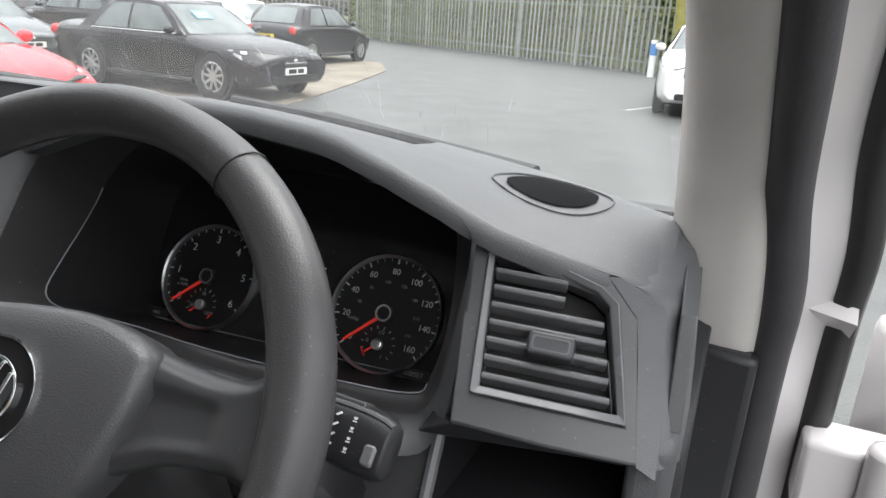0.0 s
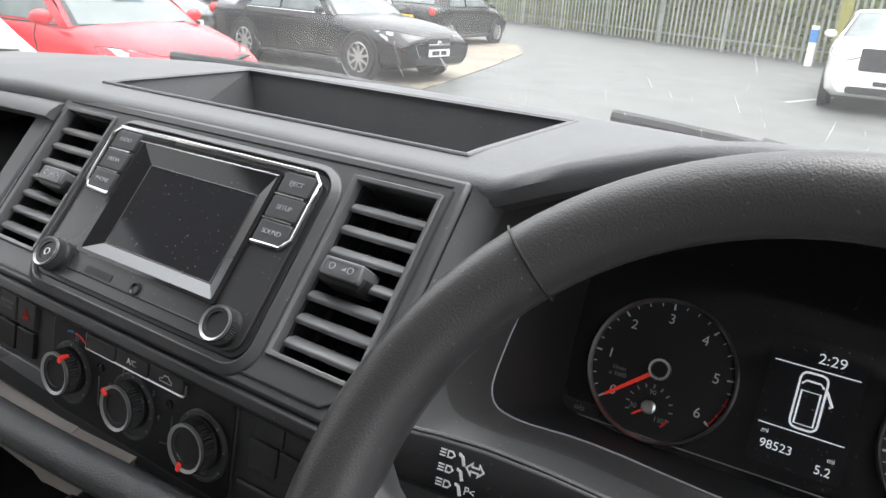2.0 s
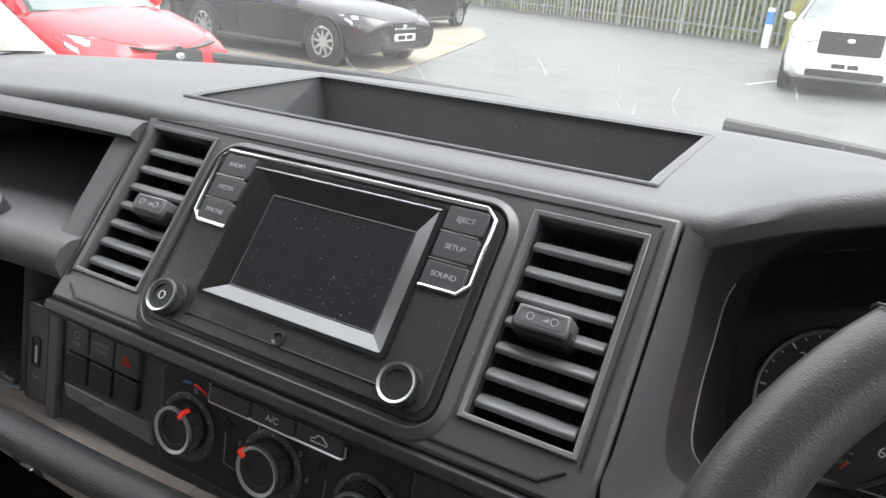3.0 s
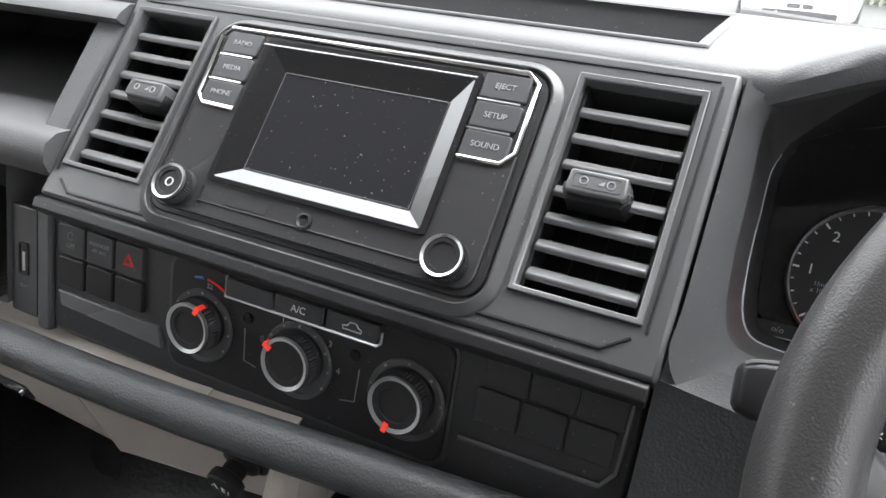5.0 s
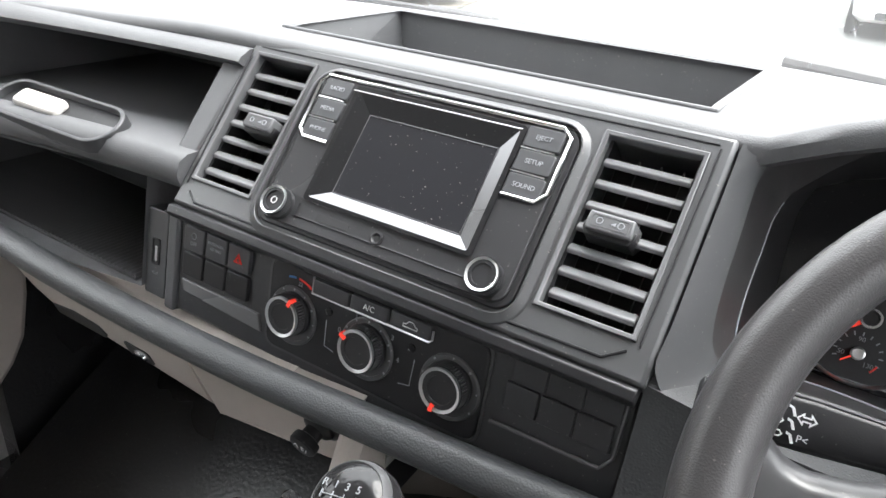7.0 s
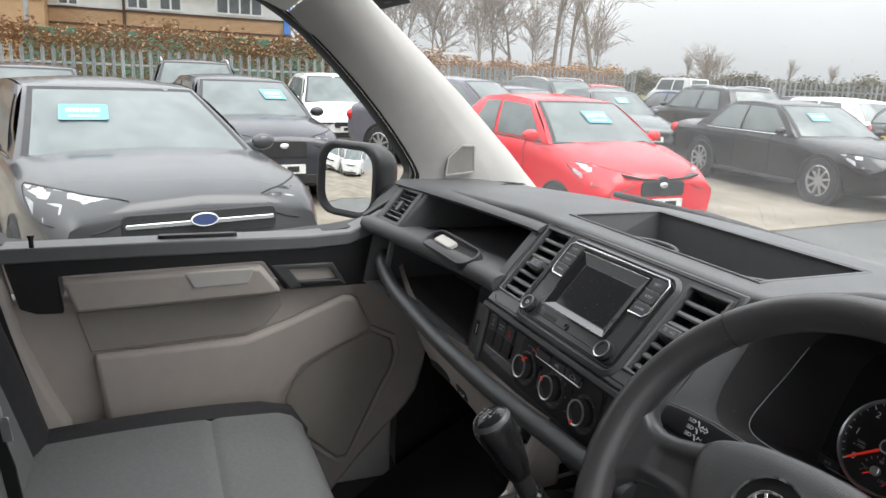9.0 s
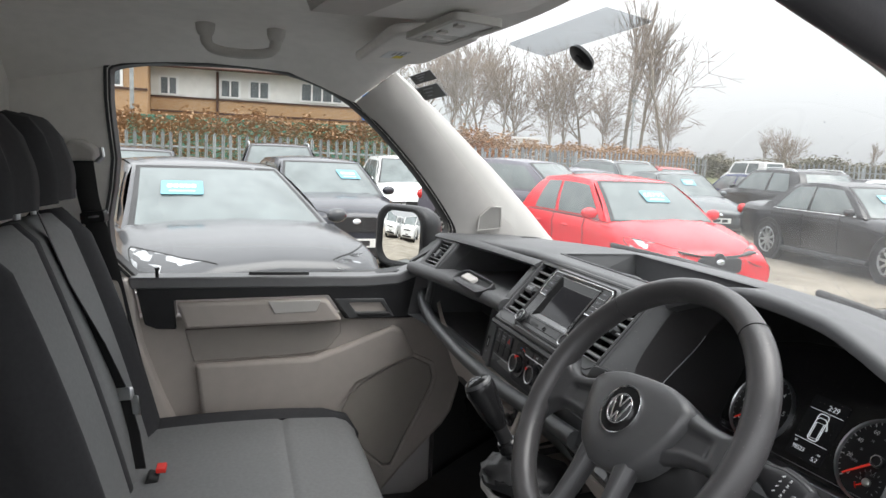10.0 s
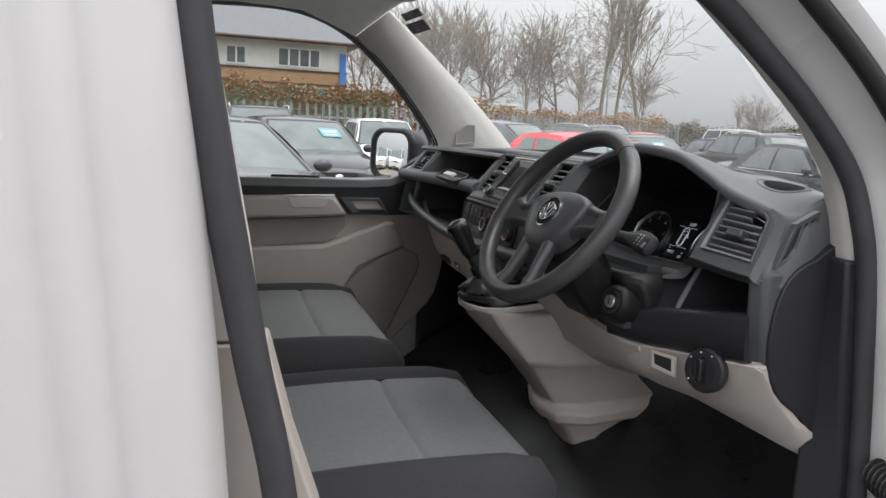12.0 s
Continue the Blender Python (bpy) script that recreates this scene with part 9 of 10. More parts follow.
        fx = Fr((X1 + 0.012, 0, nose - 0.13), (0, 1, 0), (-0.2, 0, 1))
        lathe(b_, fx, 0, 0, [(0.042, -0.03), (0.042, 0.004), (0.030, 0.008), (0.001, 0.009)], 24)
        for v in b_.verts:
            r = v.co - fx.o
            v.co = fx.o + fx.u * r.dot(fx.u) * 1.25 + fx.v * r.dot(fx.v) * 0.85 + fx.n * r.dot(fx.n)
        P("badge", b_, CHROME, "plain chrome oval badge")
    for sx, pm_ in ((X1 + 0.012, plate), (X0 - 0.010, PLATE_Y)):
        sg = 1 if sx > 0 else -1
        fp = Fr((sx, 0, 0.47 if sg > 0 else tail_z - 0.26), (0, sg, 0), (0, 0, 1))
        b_ = bm_new()
        slab(b_, fp, rrect(0, 0, 0.52, 0.112, 0.01), -0.03, 0.012)
        pl_ = P("number_plate", b_, pm_)
        b_ = bm_new()
        for k, wdt in enumerate((0.19, 0.15)):
            x_ = -0.10 + 0.205 * k
            slab(b_, fp, [(x_ - wdt / 2, -0.034), (x_ + wdt / 2, -0.034), (x_ + wdt / 2, 0.034), (x_ - wdt / 2, 0.034)], 0.011, 0.0145)
        part("plate_bar", b_, CLAD, pl_, local=True)
    if roof_rails:
        for sg in (-1, 1):
            b_ = bm_new()
            tube(b_, [side(sg, bb, 1.0) + V((0, -sg * 0.02, 0.05 if 0.1 < bb < 0.9 else 0.0)) for bb in (0.04, 0.12, 0.3, 0.5, 0.7, 0.88, 0.96)], 0.016, 6)
            P("roof_rail", b_, SATIN_METAL)
    if detail:
        for sg in (-0.55, 0.15):
            b_ = bm_new()
            tube(b_, [front(sg + 0.5 * q, 0.02 + 0.03 * q) + V((0.02, 0, 0.012)) for q in (0, 0.25, 0.5, 0.75, 1.0)], 0.010, 6)
            P("wiper", b_, CLAD)
        b_ = bm_new()
        c = front(0.0, 0.86)
        blob(b_, (c.x - 0.06, 0.0, c.z - 0.02), (0.03, 0.11, 0.035))
        P("inner_mirror", b_, CLAD, smooth=60)
    if price:
        fpc = Fr(front(price_at, 0.60), front(price_at + 0.15, 0.60) - front(price_at - 0.15, 0.60), front(price_at, 0.8) - front(price_at, 0.4))
        fpc.o = fpc.o + fpc.n * 0.016
        b_ = bm_new()
        slab(b_, fpc, rrect(0, 0, 0.33, 0.23, 0.02), 0.0, 0.004)
        pc = P("price_card", b_, CYAN, "cyan price card")
        if price != "bars":
            lettering(price, fpc, 0, 0.025, 0.115, WHITE_INK, pc, 0.006, "price")
        b_ = bm_new()
        slab(b_, fpc, [(-0.10, -0.070), (0.10, -0.070), (0.10, -0.054), (-0.10, -0.054)], 0.004, 0.0065)
        if price == "bars":
            for k in range(5):
                slab(b_, fpc, [(-0.115 + 0.047 * k, -0.005), (-0.078 + 0.047 * k, -0.005), (-0.078 + 0.047 * k, 0.05), (-0.115 + 0.047 * k, 0.05)], 0.004, 0.0065)
        part("card_print", b_, WHITE_INK, pc, local=True)
    return th


S15 = math.sin(radians(15))
car("dark grey hatchback parked nose-in on the gravel", (-5.79, -0.81), 15, 4.36, 1.82, 1.48, GREY_P, nose=0.90, hood=1.06, belt=1.0, wsb=1.0, wst=1.95, rt=0.85, rb=0.25, wr=0.32, base=2.65, chrome_bar=True, price="bars", price_at=-0.45, grille_w=0.52, grille_h=0.15, mirror_col=GREY_P, face="oval", badge=False)
car("black small hatchback with a cyan price card", (-9.9, 0.67), 8, 4.06, 1.70, 1.50, NAVY_P, nose=0.88, hood=1.05, belt=1.02, wsb=1.0, wst=1.75, rt=0.7, rb=0.2, base=2.57, price="bars", price_at=0.45, grille_h=0.20, grille_w=0.34)
car("bright red small hatchback with a cyan price card", (-6.80, 4.18), 4, 3.45, 1.62, 1.46, RED_P, nose=0.80, hood=1.02, belt=1.0, wsb=0.80, wst=1.50, rt=0.55, rb=0.15, base=2.34, fo=0.72, wr=0.29, price="£8795", price_at=0.0, grille_h=0.16, grille_w=0.36, face="black_nose", side_split=(0.18, 0.50, 0.54, 0.80))
car("black executive saloon with chrome window trim", (-8.62, 9.94), -5, 4.96, 1.88, 1.46, BLACK_P, nose=0.76, hood=0.98, belt=0.96, deck=1.05, wsb=1.35, wst=2.15, rt=1.45, rb=0.70, wr=0.35, base=2.91, fo=0.88, chrome_bar=True, price="bars", price_at=-0.3, grille_h=0.22, grille_w=0.30, side_split=(0.15, 0.48, 0.51, 0.85))
car("black hatchback seen from its side", (-10.7, 17.0), 92, 4.2, 1.78, 1.47, BLACK_P, wsb=1.0, wst=1.8, rt=0.75, rb=0.2, detail=False)
car("white compact crossover facing the van", (-0.08, 14.85), -86, 4.42, 1.80, 1.52, WHITE_P, nose=0.98, hood=1.12, belt=1.05, wsb=1.1, wst=1.85, rt=0.8, rb=0.25, wr=0.34, base=2.70, grille_h=0.34, grille_w=0.50, plate=PLATE_W)
car("violet grey crossover among the parked cars", (-11.6, 4.9), 35, 4.35, 1.80, 1.62, SILVER_P, nose=0.95, hood=1.12, belt=1.08, wsb=1.0, wst=1.75, rt=0.7, rb=0.2, wr=0.34, detail=False)
car("dark estate car behind the hatchback", (-12.9, -2.3), 5, 4.5, 1.82, 1.52, NAVY_P, roof_rails=False, detail=False)
car("charcoal off-roader with silver roof rails", (-15.6, 0.4), 0, 4.5, 1.86, 1.72, NAVY_P, nose=0.98, hood=1.15, belt=1.10, roof_rails=True, detail=False)
car("white hatchback by the fence", (-16.0, 3.4), 0, 4.1, 1.75, 1.55, WHITE_P, detail=False)
car("grey off-roader with roof rails", (-17.2, 10.2), 8, 4.5, 1.85, 1.68, MID_P, nose=0.98, hood=1.15, belt=1.10, roof_rails=True, detail=False)
car("silver hatchback between parked cars", (-14.0, 7.4), 12, 4.0, 1.72, 1.46, SILVER_P, detail=False)
car("mid grey saloon behind the red car", (-14.6, 10.0), -4, 4.5, 1.80, 1.47, MID_P, deck=1.04, rt=1.3, rb=0.65, detail=False, price="bars")
car("dull red hatchback in the back row", (-19.6, 13.4), 0, 4.1, 1.75, 1.56, DULLRED_P, detail=False)
car("dark blue hatchback seen from behind", (-18.2, 15.2), 175, 4.2, 1.78, 1.48, BLUE_P, detail=False)
car("black off-roader seen from behind", (-14.6, 13.5), 172, 4.6, 1.88, 1.66, BLACK_P, nose=0.98, hood=1.15, belt=1.10, detail=False, roof_rails=True)
car("white estate car in the far row", (-13.2, 15.8), 178, 4.5, 1.80, 1.52, WHITE_P, detail=False)
car("grey hatchback in the far row", (-16.6, 18.4), 175, 4.2, 1.78, 1.48, GREY_P, detail=False)
VAN = dict(nose=1.05, hood=1.30, belt=1.25, deck=1.30, wsb=0.70, wst=1.45, rt=0.15, rb=0.06, wr=0.34, base=3.0, fo=0.9, detail=False, name="van", group="white vans", roof_w=0.86, tail_z=1.2)
car("white panel van parked behind", (-6.9, -19.5), 88, 5.0, 1.98, 2.05, WHITE_P, **VAN)
car("white panel van parked behind", (-4.3, -19.2), 90, 5.0, 1.98, 2.05, WHITE_P, **VAN)
car("white panel van far across the yard", (-44.0, 36.5), 180, 5.0, 1.98, 2.2, WHITE_P, **VAN)

# ---------------------------------------------------------------- fences, building, trees
GALV = material("galvanised_steel", (0.30, 0.32, 0.32), 0.5, 0.35, vary=0.25, scale=6, island=True)
GALV_MOSS = material("weathered_galvanised_steel", (0.26, 0.285, 0.24), 0.6, 0.2, vary=0.35, scale=5, island=True)


def pale_mesh(h, w):
    bm = bm_new()
    f = Fr((0, 0, 0), (1, 0, 0), (0, 0, 1))
    a, b, c = w * 0.5, w * 0.28, 0.018
    prof_ = [(-a, 0.0), (-b, c), (-0.004, c * 0.25), (0.004, c * 0.25), (b, c), (a, 0.0)]
    rows_ = [[V((x, -y, z)) for x, y in prof_] for z in (0.05, h - 0.10)]
    top = [V((x * 1.15, -y - 0.01, h - 0.10 + (0.10 if i in (2, 3) else (0.065 if i in (0, 5) else 0.03)))) for i, (x, y) in enumerate(prof_)]
    sheet(bm, rows_ + [top])
    return finish("pale", bm, GALV, 20)


def fence(label, p0, p1, h, step, mat_, w=0.07):
    th = thing("palisade_fence", (p0[0], p0[1], 0), label, "fence", "palisade fences")
    a, b = V((*p0, 0)), V((*p1, 0))
    d = (b - a)
    n = int(d.length / step)
    ang = math.atan2(d.y, d.x)
    proto = pale_mesh(h, w)
    me = proto.data
    me.materials.clear()
    me.materials.append(mat_)
    bpy.data.objects.remove(proto)
    for k in range(n + 1):
        q = new("pale", me)
        q.parent = th
        q.location = (d * (k / n)) + V((0, 0, random.uniform(-0.012, 0.012)))
        q.rotation_euler = (random.uniform(-0.008, 0.008), random.uniform(-0.012, 0.012), ang)
    for z in (0.35, h - 0.42):
        bm = bm_new()
        nrm = V((-math.sin(ang), math.cos(ang), 0)) * 0.02
        prism(bm, [a + nrm + V((0, 0, z)), a + nrm * 3 + V((0, 0, z)), a + nrm * 3 + V((0, 0, z + 0.05)), a + nrm + V((0, 0, z + 0.05))], [b + nrm + V((0, 0, z)), b + nrm * 3 + V((0, 0, z)), b + nrm * 3 + V((0, 0, z + 0.05)), b + nrm + V((0, 0, z + 0.05))])
        part("rail", bm, mat_, th)
    m = max(1, int(d.length / 2.75))
    for k in range(m + 1):
        c = a + d * (k / m) + V((-math.sin(ang), math.cos(ang), 0)) * 0.07
        bm = bm_new()
        box(bm, c.x - 0.04, c.x + 0.04, c.y - 0.03, c.y + 0.03, 0, h - 0.15)
        part("post", bm, mat_, th)
    return th


fence("grey steel palisade fence in front of the hedge", (-19.0, -8.0), (-19.0, 9.5), 1.97, 0.215, GALV, 0.085)
fence("weathered green-grey steel palisade fence across the yard", (-17.5, 31.2), (7.5, 17.0), 2.35, 0.215, GALV_MOSS, 0.080)
fence("grey steel palisade fence further off", (-26.5, 9.5), (-29.0, 21.5), 2.15, 0.24, GALV, 0.09)
fence("dark steel palisade fence beyond the parked cars", (-30.0, 28.0), (-19.0, 33.0), 2.1, 0.24, GALV, 0.09)

LEAF_BROWN = noisy("brown_beech_leaves", [(0.17, 0.095, 0.05), (0.32, 0.19, 0.10), (0.44, 0.30, 0.17)], 6, 0.8, 0.3, 30)
LEAF_ORANGE = noisy("orange_beech_leaves", [(0.25, 0.09, 0.03), (0.42, 0.17, 0.05), (0.50, 0.26, 0.10)], 6, 0.8, 0.3, 30)
LEAF_FAR = noisy("far_hedge_twigs", [(0.115, 0.105, 0.075), (0.165, 0.15, 0.11), (0.22, 0.205, 0.155)], 2, 0.9, 0.2, 20)
LEAF_MOSS = noisy("moss_and_ivy", [(0.06, 0.075, 0.025), (0.14, 0.16, 0.05), (0.26, 0.27, 0.12)], 3, 0.85, 0.4, 25)
TWIG = noisy("bare_twigs", [(0.17, 0.135, 0.105), (0.25, 0.205, 0.165), (0.33, 0.28, 0.23)], 10, 0.9, 0.3, 40)
BARK = noisy("grey_bark", [(0.15, 0.13, 0.10), (0.23, 0.20, 0.16), (0.32, 0.29, 0.24)], 9, 0.9, 0.6, 30)


def leaf_mass(name, label, fn, n, size, mat_, seed, category="hedge"):
    """Many small leaves at places drawn from fn(rng)."""
    rng = random.Random(seed)
    vs, fs = [], []
    for _ in range(n):
        c = V(fn(rng))
        a, b = rng.uniform(0, 6.28), rng.uniform(-1, 1)
        u = V((math.cos(a), math.sin(a), b * 0.6)).normalized()
        v = u.orthogonal().normalized()
        s = size * rng.uniform(0.5, 1.4)
        k = len(vs)
        vs += [c - u * s, c + v * s * 0.5, c + u * s, c - v * s * 0.5]
        fs.append((k, k + 1, k + 2, k + 3))
    me = bpy.data.meshes.new(name)
    me.from_pydata(vs, [], fs)
    me.materials.append(mat_)
    ob = new(name, me)
    return tagged(ob, label, category, "", "stuff")


def hedge_fn(x0, x1, y0, y1, h, seed):
    ph = seed * 1.7

    def f(r):
        y = r.uniform(y0, y1)
        top = h * (0.86 + 0.03 * math.sin(y * 1.3 + ph) + 0.03 * math.sin(y * 3.7 + ph) + 0.03 * math.sin(y * 9.1) + 0.05 * r.gauss(0, 1))
        return (r.uniform(x0, x1), y, top * (1 - r.random() ** 2 * 0.9))
    return f


leaf_mass("hedge", "brown winter beech hedge behind the fence", hedge_fn(-21.2, -20.2, -9, 8.0, 2.75, 1), 34000, 0.050, LEAF_BROWN, 3)
leaf_mass("bush", "orange leaved bush at the end of the hedge", lambda r: (-21 + r.gauss(0, 0.45), 6.6 + r.gauss(0, 0.6), max(0.1, 1.25 + r.gauss(0, 0.42))), 9000, 0.055, LEAF_ORANGE, 4, "bush")
leaf_mass("hedge", "tangled brown hedge behind the far fence", lambda r: (lambda y: (-27.6 - (y - 9.5) * 0.21 - r.uniform(0.3, 1.4), y, (2.2 + 0.12 * math.sin(y * 2.7) + 0.15 * r.gauss(0, 1)) * (1 - r.random() ** 2 * 0.9)))(r.uniform(9.0, 22)), 20000, 0.065, LEAF_BROWN, 5)
leaf_mass("hedge", "brown winter hedge line in the distance", lambda r: (lambda s: (-95 + 75 * s + r.gauss(0, 0.6), 62 + 42 * s + r.gauss(0, 0.6), (2.5 + 0.3 * math.sin(s * 31) + 0.3 * math.sin(s * 77) + 0.35 * math.sin(s * 163) + 0.35 * r.gauss(0, 1)) * (1 - r.random() ** 2 * 0.95)))(r.random()), 70000, 0.17, LEAF_FAR, 6)
leaf_mass("ivy_bank", "yellow-green mossy bank and ivy behind the fence", lambda r: (lambda s: (-19.5 + 28.5 * s + r.uniform(0.2, 0.9) * 0.5, 33.0 - 16.2 * s + r.uniform(0.2, 0.9), (3.2 + 0.5 * math.sin(s * 40)) * (1 - r.random() ** 1.5)))(r.random()), 24000, 0.11, LEAF_MOSS, 7, "ivy")
bm = bm_new()
sheet(bm, [[(-19.5 + 29 * k / 40, 33.9 - 16.4 * k / 40 + 0.25 * math.sin(k * 1.9) + 0.5 * z / 3, z + 0.15 * math.sin(k * 2.3)) for k in range(41)] for z in (0, 0.8, 1.6, 2.4, 3.4)], (0.3, 0.6, 0))
solid("backdrop_bank", bm, LEAF_MOSS, "mossy earth bank behind the fence", "bank", "structure", smooth=60)

# green sheeting and office building
BRICK = bpy.data.materials.new("buff_brick")
BRICK.use_nodes = True
nt = BRICK.node_tree
bt_ = nt.nodes.new("ShaderNodeTexBrick")
bt_.inputs["Color1"].default_value, bt_.inputs["Color2"].default_value, bt_.inputs["Mortar"].default_value = (0.42, 0.25, 0.12, 1), (0.34, 0.19, 0.085, 1), (0.40, 0.34, 0.27, 1)
bt_.inputs["Scale"].default_value, bt_.inputs["Mortar Size"].default_value = 4.4, 0.02
co_ = nt.nodes.new("ShaderNodeTexCoord")
mp_ = nt.nodes.new("ShaderNodeMapping")
mp_.inputs["Rotation"].default_value = (radians(90), 0, radians(90))
nt.links.new(co_.outputs["Object"], mp_.inputs["Vector"])
sep = nt.nodes.new("ShaderNodeSeparateXYZ")
cmb = nt.nodes.new("ShaderNodeCombineXYZ")
nt.links.new(co_.outputs["Object"], sep.inputs[0])
nt.links.new(sep.outputs["Y"], cmb.inputs["X"])
nt.links.new(sep.outputs["Z"], cmb.inputs["Y"])
nt.links.new(cmb.outputs[0], bt_.inputs["Vector"])
nt.links.new(bt_.outputs["Color"], nt.nodes["Principled BSDF"].inputs["Base Color"])
nt.nodes["Principled BSDF"].inputs["Roughness"].default_value = 0.85
RENDER_W = material("white_cladding", (0.70, 0.69, 0.66), 0.7, vary=0.08, scale=1.5)
BROWN_T = material("brown_timber_trim", (0.07, 0.035, 0.025), 0.6, vary=0.15)
SLATE = material("grey_roof_tiles", (0.13, 0.135, 0.145), 0.6, vary=0.2, scale=7, bump=0.6, bump_scale=5)
UPVC = material("white_window_frame", (0.75, 0.75, 0.74), 0.4, vary=0.04)
PANE = material("office_window_glass", (0.10, 0.115, 0.12), 0.08, vary=0.5, scale=0.8, spec=0.8)
GREEN_M = material("green_debris_netting", (0.06, 0.16, 0.11), 0.8, vary=0.2, scale=3)
bld = thing("office_building", (-34, -2, 0), "two-storey office with buff brick, white upper cladding and grey roof", "building")
bm = bm_new()
box(bm, -40, -30.0, -3.8, 5.0, 0, 3.50)
part("brick_wall", bm, BRICK, bld, "buff brick")
bm = bm_new()
box(bm, -40, -30.02, -3.8, 5.0, 3.50, 4.66)
part("upper_wall", bm, RENDER_W, bld, "white cladding")
bm = bm_new()
box(bm, -40, -28.8, -16.0, -3.8, 0, 5.2)
part("brick_wing", bm, BRICK, bld, "projecting brick wing")
for z in (2.90, 3.46):
    bm = bm_new()
    box(bm, -30.0, -29.95, -3.8, 5.02, z, z + 0.07)
    part("band", bm, BROWN_T, bld, "brown band")
for z in (2.3, 3.6, 4.9):
    bm = bm_new()
    box(bm, -28.8, -28.75, -16.0, -3.78, z, z + 0.08)
    part("band", bm, BROWN_T, bld)
bm = bm_new()
prism(bm, [V((-29.4, -4.2, 4.66)), V((-29.4, 5.6, 4.66)), V((-41, 5.6, 4.66)), V((-41, -4.2, 4.66))], [V((-34.5, -4.2, 7.6)), V((-34.5, 2.2, 7.6)), V((-36.5, 2.2, 7.6)), V((-36.5, -4.2, 7.6))])
part("roof", bm, SLATE, bld, "grey tiled hipped roof", smooth=0)
bm = bm_new()
prism(bm, [V((-28.3, -16.5, 5.2)), V((-28.3, -3.4, 5.2)), V((-41, -3.4, 5.2)), V((-41, -16.5, 5.2))], [V((-34.5, -15, 8.6)), V((-34.5, -6, 8.6)), V((-36, -6, 8.6)), V((-36, -15, 8.6))])
part("wing_roof", bm, SLATE, bld, smooth=0)
bm = bm_new()
tube(bm, [(-29.35, -4.2, 4.66), (-29.35, 5.6, 4.66)], 0.07, 8)
part("gutter", bm, BROWN_T, bld)


def office_window(y0, y1, z0, z1, n, x=-30.0):
    bm = bm_new()
    fr = Fr((x, 0, 0), (0, 1, 0), (0, 0, 1))
    o = [(y0, z0), (y1, z0), (y1, z1), (y0, z1)]
    i = [(y0 + 0.06, z0 + 0.06), (y1 - 0.06, z0 + 0.06), (y1 - 0.06, z1 - 0.06), (y0 + 0.06, z1 - 0.06)]
    ring(bm, fr, o, i, -0.02, 0.05)
    wn_ = part("window", bm, UPVC, bld, "white framed window")
    for k in range(n):
        a, b = y0 + 0.06 + (y1 - y0 - 0.12) * k / n, y0 + 0.06 + (y1 - y0 - 0.12) * (k + 1) / n
        bm = bm_new()
        slab(bm, fr, [(a + 0.03, z0 + 0.07), (b - 0.03, z0 + 0.07), (b - 0.03, z1 - 0.07), (a + 0.03, z1 - 0.07)], -0.01, 0.018)
        part("pane", bm, PANE, wn_)
        bm = bm_new()
        slab(bm, fr, [(b - 0.035, z0 + 0.05), (b + 0.035, z0 + 0.05), (b + 0.035, z1 - 0.05), (b - 0.035, z1 - 0.05)], 0.0, 0.045)
        part("mullion", bm, UPVC, wn_)


office_window(-3.5, -2.75, 3.56, 4.32, 2)
office_window(-1.18, -0.34, 3.58, 4.34, 2)
office_window(-0.04, 0.84, 3.60, 4.36, 2)
office_window(2.05, 3.90, 3.62, 4.42, 4)
for y in (-6.2, -5.1, -8.5, -11):
    office_window(y, y + 0.45, 3.7, 4.75, 1, -28.79)
bm = bm_new()
tube(bm, [(-29.93, -1.26, 4.6), (-29.93, -1.26, 1.5)], 0.05, 8)
part("downpipe", bm, BROWN_T, bld)
bm = bm_new()
box(bm, -30.02, -29.9, 4.70, 4.95, 3.0, 4.3)
part("blue_panel", bm, material("blue_panel", (0.06, 0.20, 0.55), 0.5), bld, "blue corner panel")
bm = bm_new()
box(bm, -24.2, -24.1, -3.9, 5.6, 0, 2.55)
solid("screen_netting", bm, GREEN_M, "green netting screen in front of the building", "netting", smooth=0)

# pale cabin beyond the trees
cab = thing("site_cabin", (-43, 17, 0), "low white cabin with a sign board", "cabin")
bm = bm_new()
box(bm, -45, -42, 15.5, 18.3, 0, 2.95)
part("wall", bm, RENDER_W, cab, bevel=0.03)
bm = bm_new()
box(bm, -45.1, -41.8, 15.4, 18.4, 2.95, 3.05)
part("roof", bm, UPVC, cab)

# lamp posts
for (x, y, h) in ((-44.4, 26.4, 6.2), (-24.5, -3.8, 6.0)):
    lp = thing("lamp_post", (x, y, 0), "slim grey lamp post with a small head", "lamp post", "lamp posts")
    bm = bm_new()
    tube(bm, [(x, y, 0), (x, y, 1.2), (x, y, h)], [0.11, 0.08, 0.055], 10)
    part("pole", bm, GALV, lp)
    bm = bm_new()
    box(bm, x - 0.12, x + 0.35, y - 0.13, y + 0.13, h - 0.25, h - 0.05)
    part("head", bm, GALV, lp, bevel=0.03)
bm = bm_new()
tube(bm, [(-2.15, 21.9, 0), (-2.15, 21.9, 1.05)], 0.10, 12)
mk = thing("marker_post", (-2.15, 21.9, 0), "white and blue marker post by the fence", "post")
part("post", bm, UPVC, mk)
bm = bm_new()
tube(bm, [(-2.15, 21.9, 0.62), (-2.15, 21.9, 0.95)], 0.106, 12)
part("blue_band", bm, BLUE_INK, mk)
bm = bm_new()
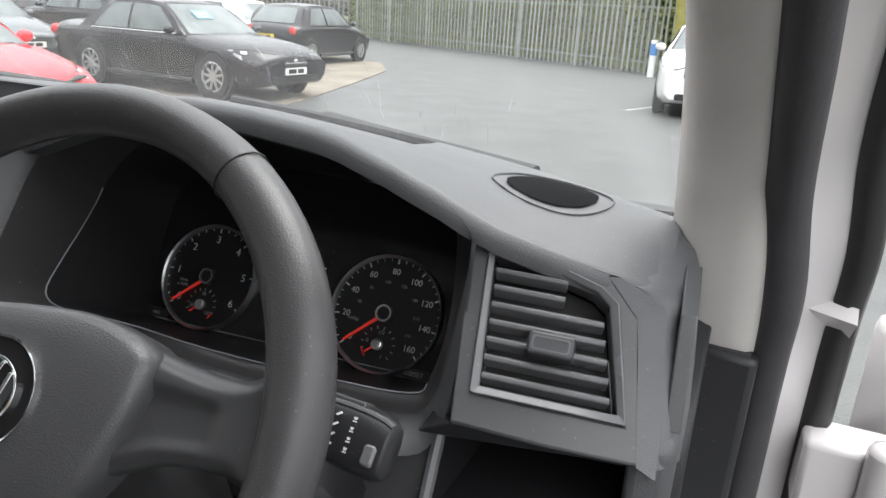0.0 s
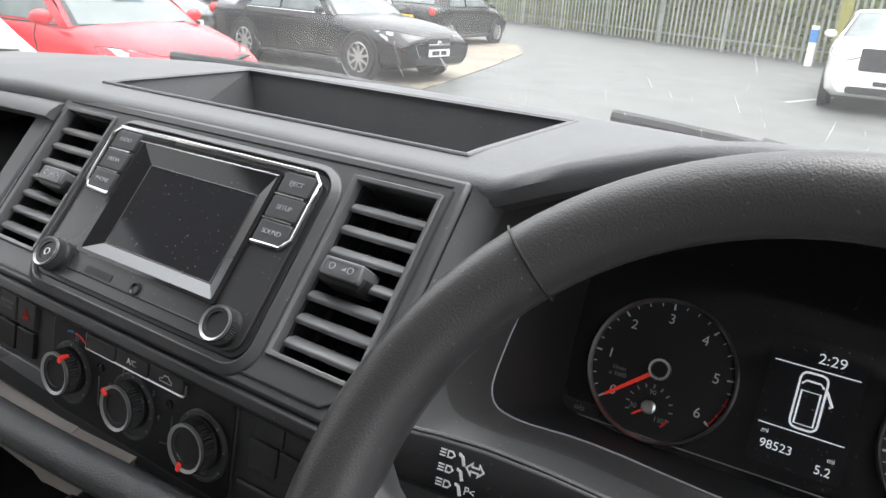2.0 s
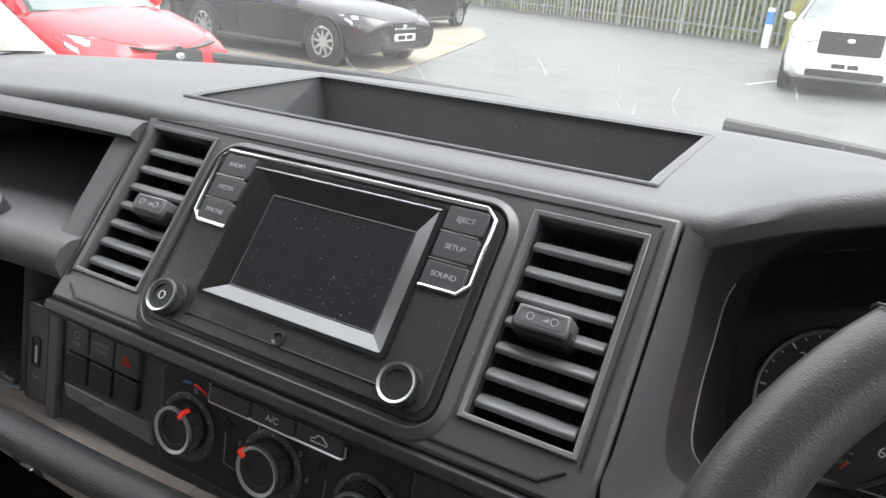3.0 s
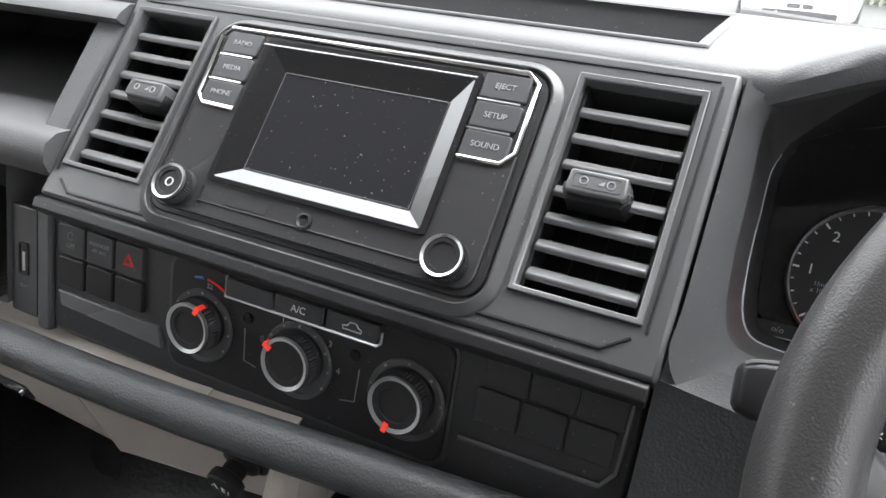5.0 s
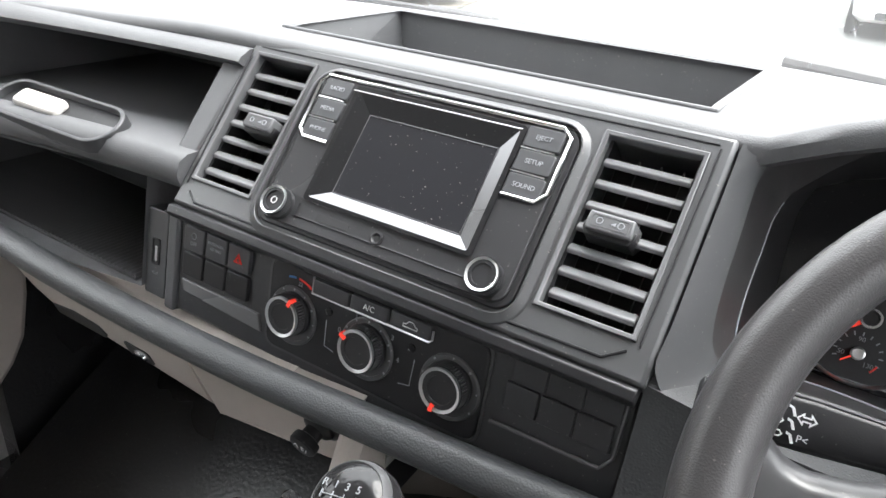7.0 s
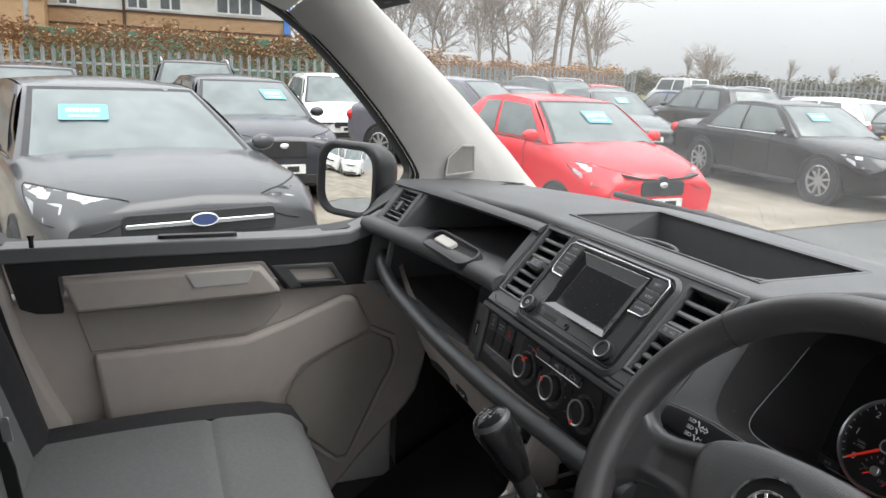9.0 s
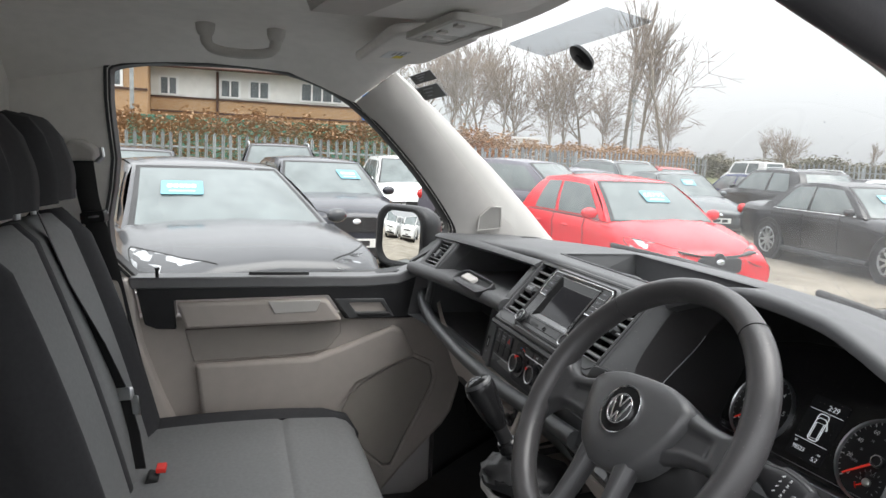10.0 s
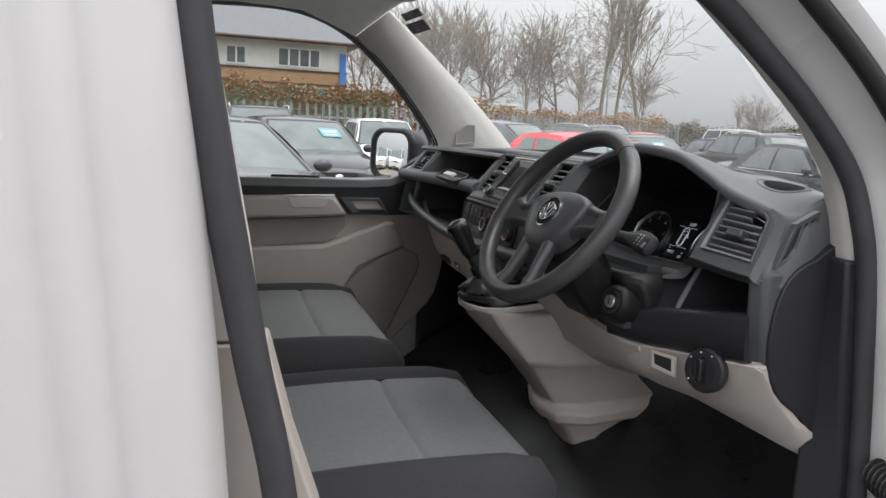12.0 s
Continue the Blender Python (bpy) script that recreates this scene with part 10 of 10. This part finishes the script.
tube(bm, arc([(-1.55, 21.9, 0), (-1.5, 21.8, 1.2), (-1.6, 21.7, 3.0)], 4), [0.20, 0.17, 0.16, 0.16, 0.16, 0.15, 0.15, 0.14, 0.13], 12)
tt = thing("mossy_trunk", (-1.55, 21.9, 0), "yellow-green mossy tree trunk in the fence line", "tree trunk")
part("trunk", bm, noisy("mossy_bark", [(0.12, 0.12, 0.03), (0.24, 0.23, 0.06), (0.33, 0.31, 0.12)], 9, 0.9, 0.6, 40), tt)
bm = bm_new()
prism(bm, [V((-1.36, 13.15, 0.003)), V((-1.28, 13.12, 0.003)), V((-0.72, 14.72, 0.003)), V((-0.80, 14.75, 0.003))], [V((-1.36, 13.15, 0.006)), V((-1.28, 13.12, 0.006)), V((-0.72, 14.72, 0.006)), V((-0.80, 14.75, 0.006))])
solid("road_marking", bm, material("worn_white_line", (0.42, 0.42, 0.40), 0.7, vary=0.4, scale=20), "worn white parking line on the tarmac", "marking", "structure", smooth=0)


# bare trees
def bare_tree(label, h, spread, seed, levels=5, upright=0.5, twig_len=0.33):
    rng = random.Random(seed)
    th = thing("tree", (0, 0, 0), label, "tree", "bare trees")
    tv, tf, wv, wf = [], [], [], []

    def limb(vs, fs, p, q, r0, r1, sides):
        d = (q - p).normalized()
        u = d.orthogonal().normalized()
        v = d.cross(u)
        k = len(vs)
        for c, r in ((p, r0), (q, r1)):
            for i in range(sides):
                a = 2 * math.pi * i / sides
                vs.append(c + (u * math.cos(a) + v * math.sin(a)) * r)
        for i in range(sides):
            j = (i + 1) % sides
            fs.append((k + i, k + j, k + sides + j, k + sides + i))

    def grow(p, d, ln, r, lev):
        n = 3 if lev > 1 else 2
        for s in range(n):
            nd = (d + V((rng.gauss(0, 0.10), rng.gauss(0, 0.10), rng.gauss(0.03, 0.06)))).normalized()
            q = p + nd * ln / n
            r1 = r * (0.86 if s < n - 1 else 0.72)
            if lev >= levels - 1:
                limb(tv, tf, p, q, r, r1, 7)
            else:
                limb(wv, wf, p, q, max(r, 0.020), max(r1, 0.014), 5 if lev > 2 else 3)
            if lev > 0 and (s > 0 or lev < levels):
                for _ in range(2 if lev > 2 or (lev == 2 and rng.random() < 0.5) else (1 if rng.random() < 0.8 else 0)):
                    ax = nd.orthogonal().normalized()
                    ax.rotate(Matrix.Rotation(rng.uniform(0, 6.28), 3, nd))
                    sd = (nd * (0.6 + upright * 0.6) + ax * spread * rng.uniform(0.6, 1.2)).normalized()
                    grow(q, sd, ln * rng.uniform(0.50, 0.74), r1 * rng.uniform(0.42, 0.6), lev - 1)
            p, d, r = q, nd, r1
        if lev > 0:
            grow(p, d, ln * 0.62, r * 0.9, lev - 1)

    grow(V((0, 0, 0)), V((0, 0, 1)), h * 0.40, h * 0.0125, levels)
    for nm, vs, fs, mt_ in (("trunk", tv, tf, BARK), ("crown", wv, wf, TWIG)):
        me = bpy.data.meshes.new(nm)
        me.from_pydata(vs, [], fs)
        for f in me.polygons:
            f.use_smooth = True
        me.materials.append(mt_)
        ob = new(nm, me)
        ob.parent = th
    return th


t1 = bare_tree("tall bare winter tree with wide fine branches", 15.0, 0.85, 11, 4, 0.35)
t2 = bare_tree("slender bare birch with upright twigs", 11.5, 0.50, 12, 4, 0.9)
t3 = bare_tree("bare twiggy tree along the road", 9.5, 0.66, 13, 4, 0.6)
t4 = bare_tree("narrow bare poplar with upright branches", 14.5, 0.22, 14, 4, 1.5)
t1.location = (-46.5, 30.5, 0)
t2.location = (-52, 13.0, 0)
t3.location = (-50, 18.5, 0)
t4.location = (-50.5, 30.5, 0)
rng = random.Random(5)
spots = [(t2, -55, 16.0, 1.05), (t2, -50, 15.2, 0.95), (t2, -56, 19.5, 1.1), (t2, -53, 21.5, 1.0), (t3, -48, 22.0, 1.05), (t3, -51, 24.5, 1.15), (t3, -46, 25.0, 0.8), (t1, -54, 27.5, 0.85), (t3, -44, 29.0, 0.75),
         (t4, -51.5, 29.6, 1.15), (t3, -44.5, 39.0, 0.55), (t2, -56, 9.5, 1.1), (t2, -60, 12.0, 1.2), (t3, -52, 10.2, 0.9), (t2, -58, 6.5, 1.1), (t3, -47, 43.0, 0.5)]
for k in range(13):
    spots.append((t4 if k % 3 else t3, -118 + 6.2 * k + rng.uniform(-2, 2), 88 + 3.4 * k + rng.uniform(-3, 3), rng.uniform(0.42, 0.62)))
for tr, x, y, s in spots:
    c = copy_thing(tr, pose(x, y, 0, 0, 0, rng.uniform(0, 360)))
    c.scale = (s, s, s)
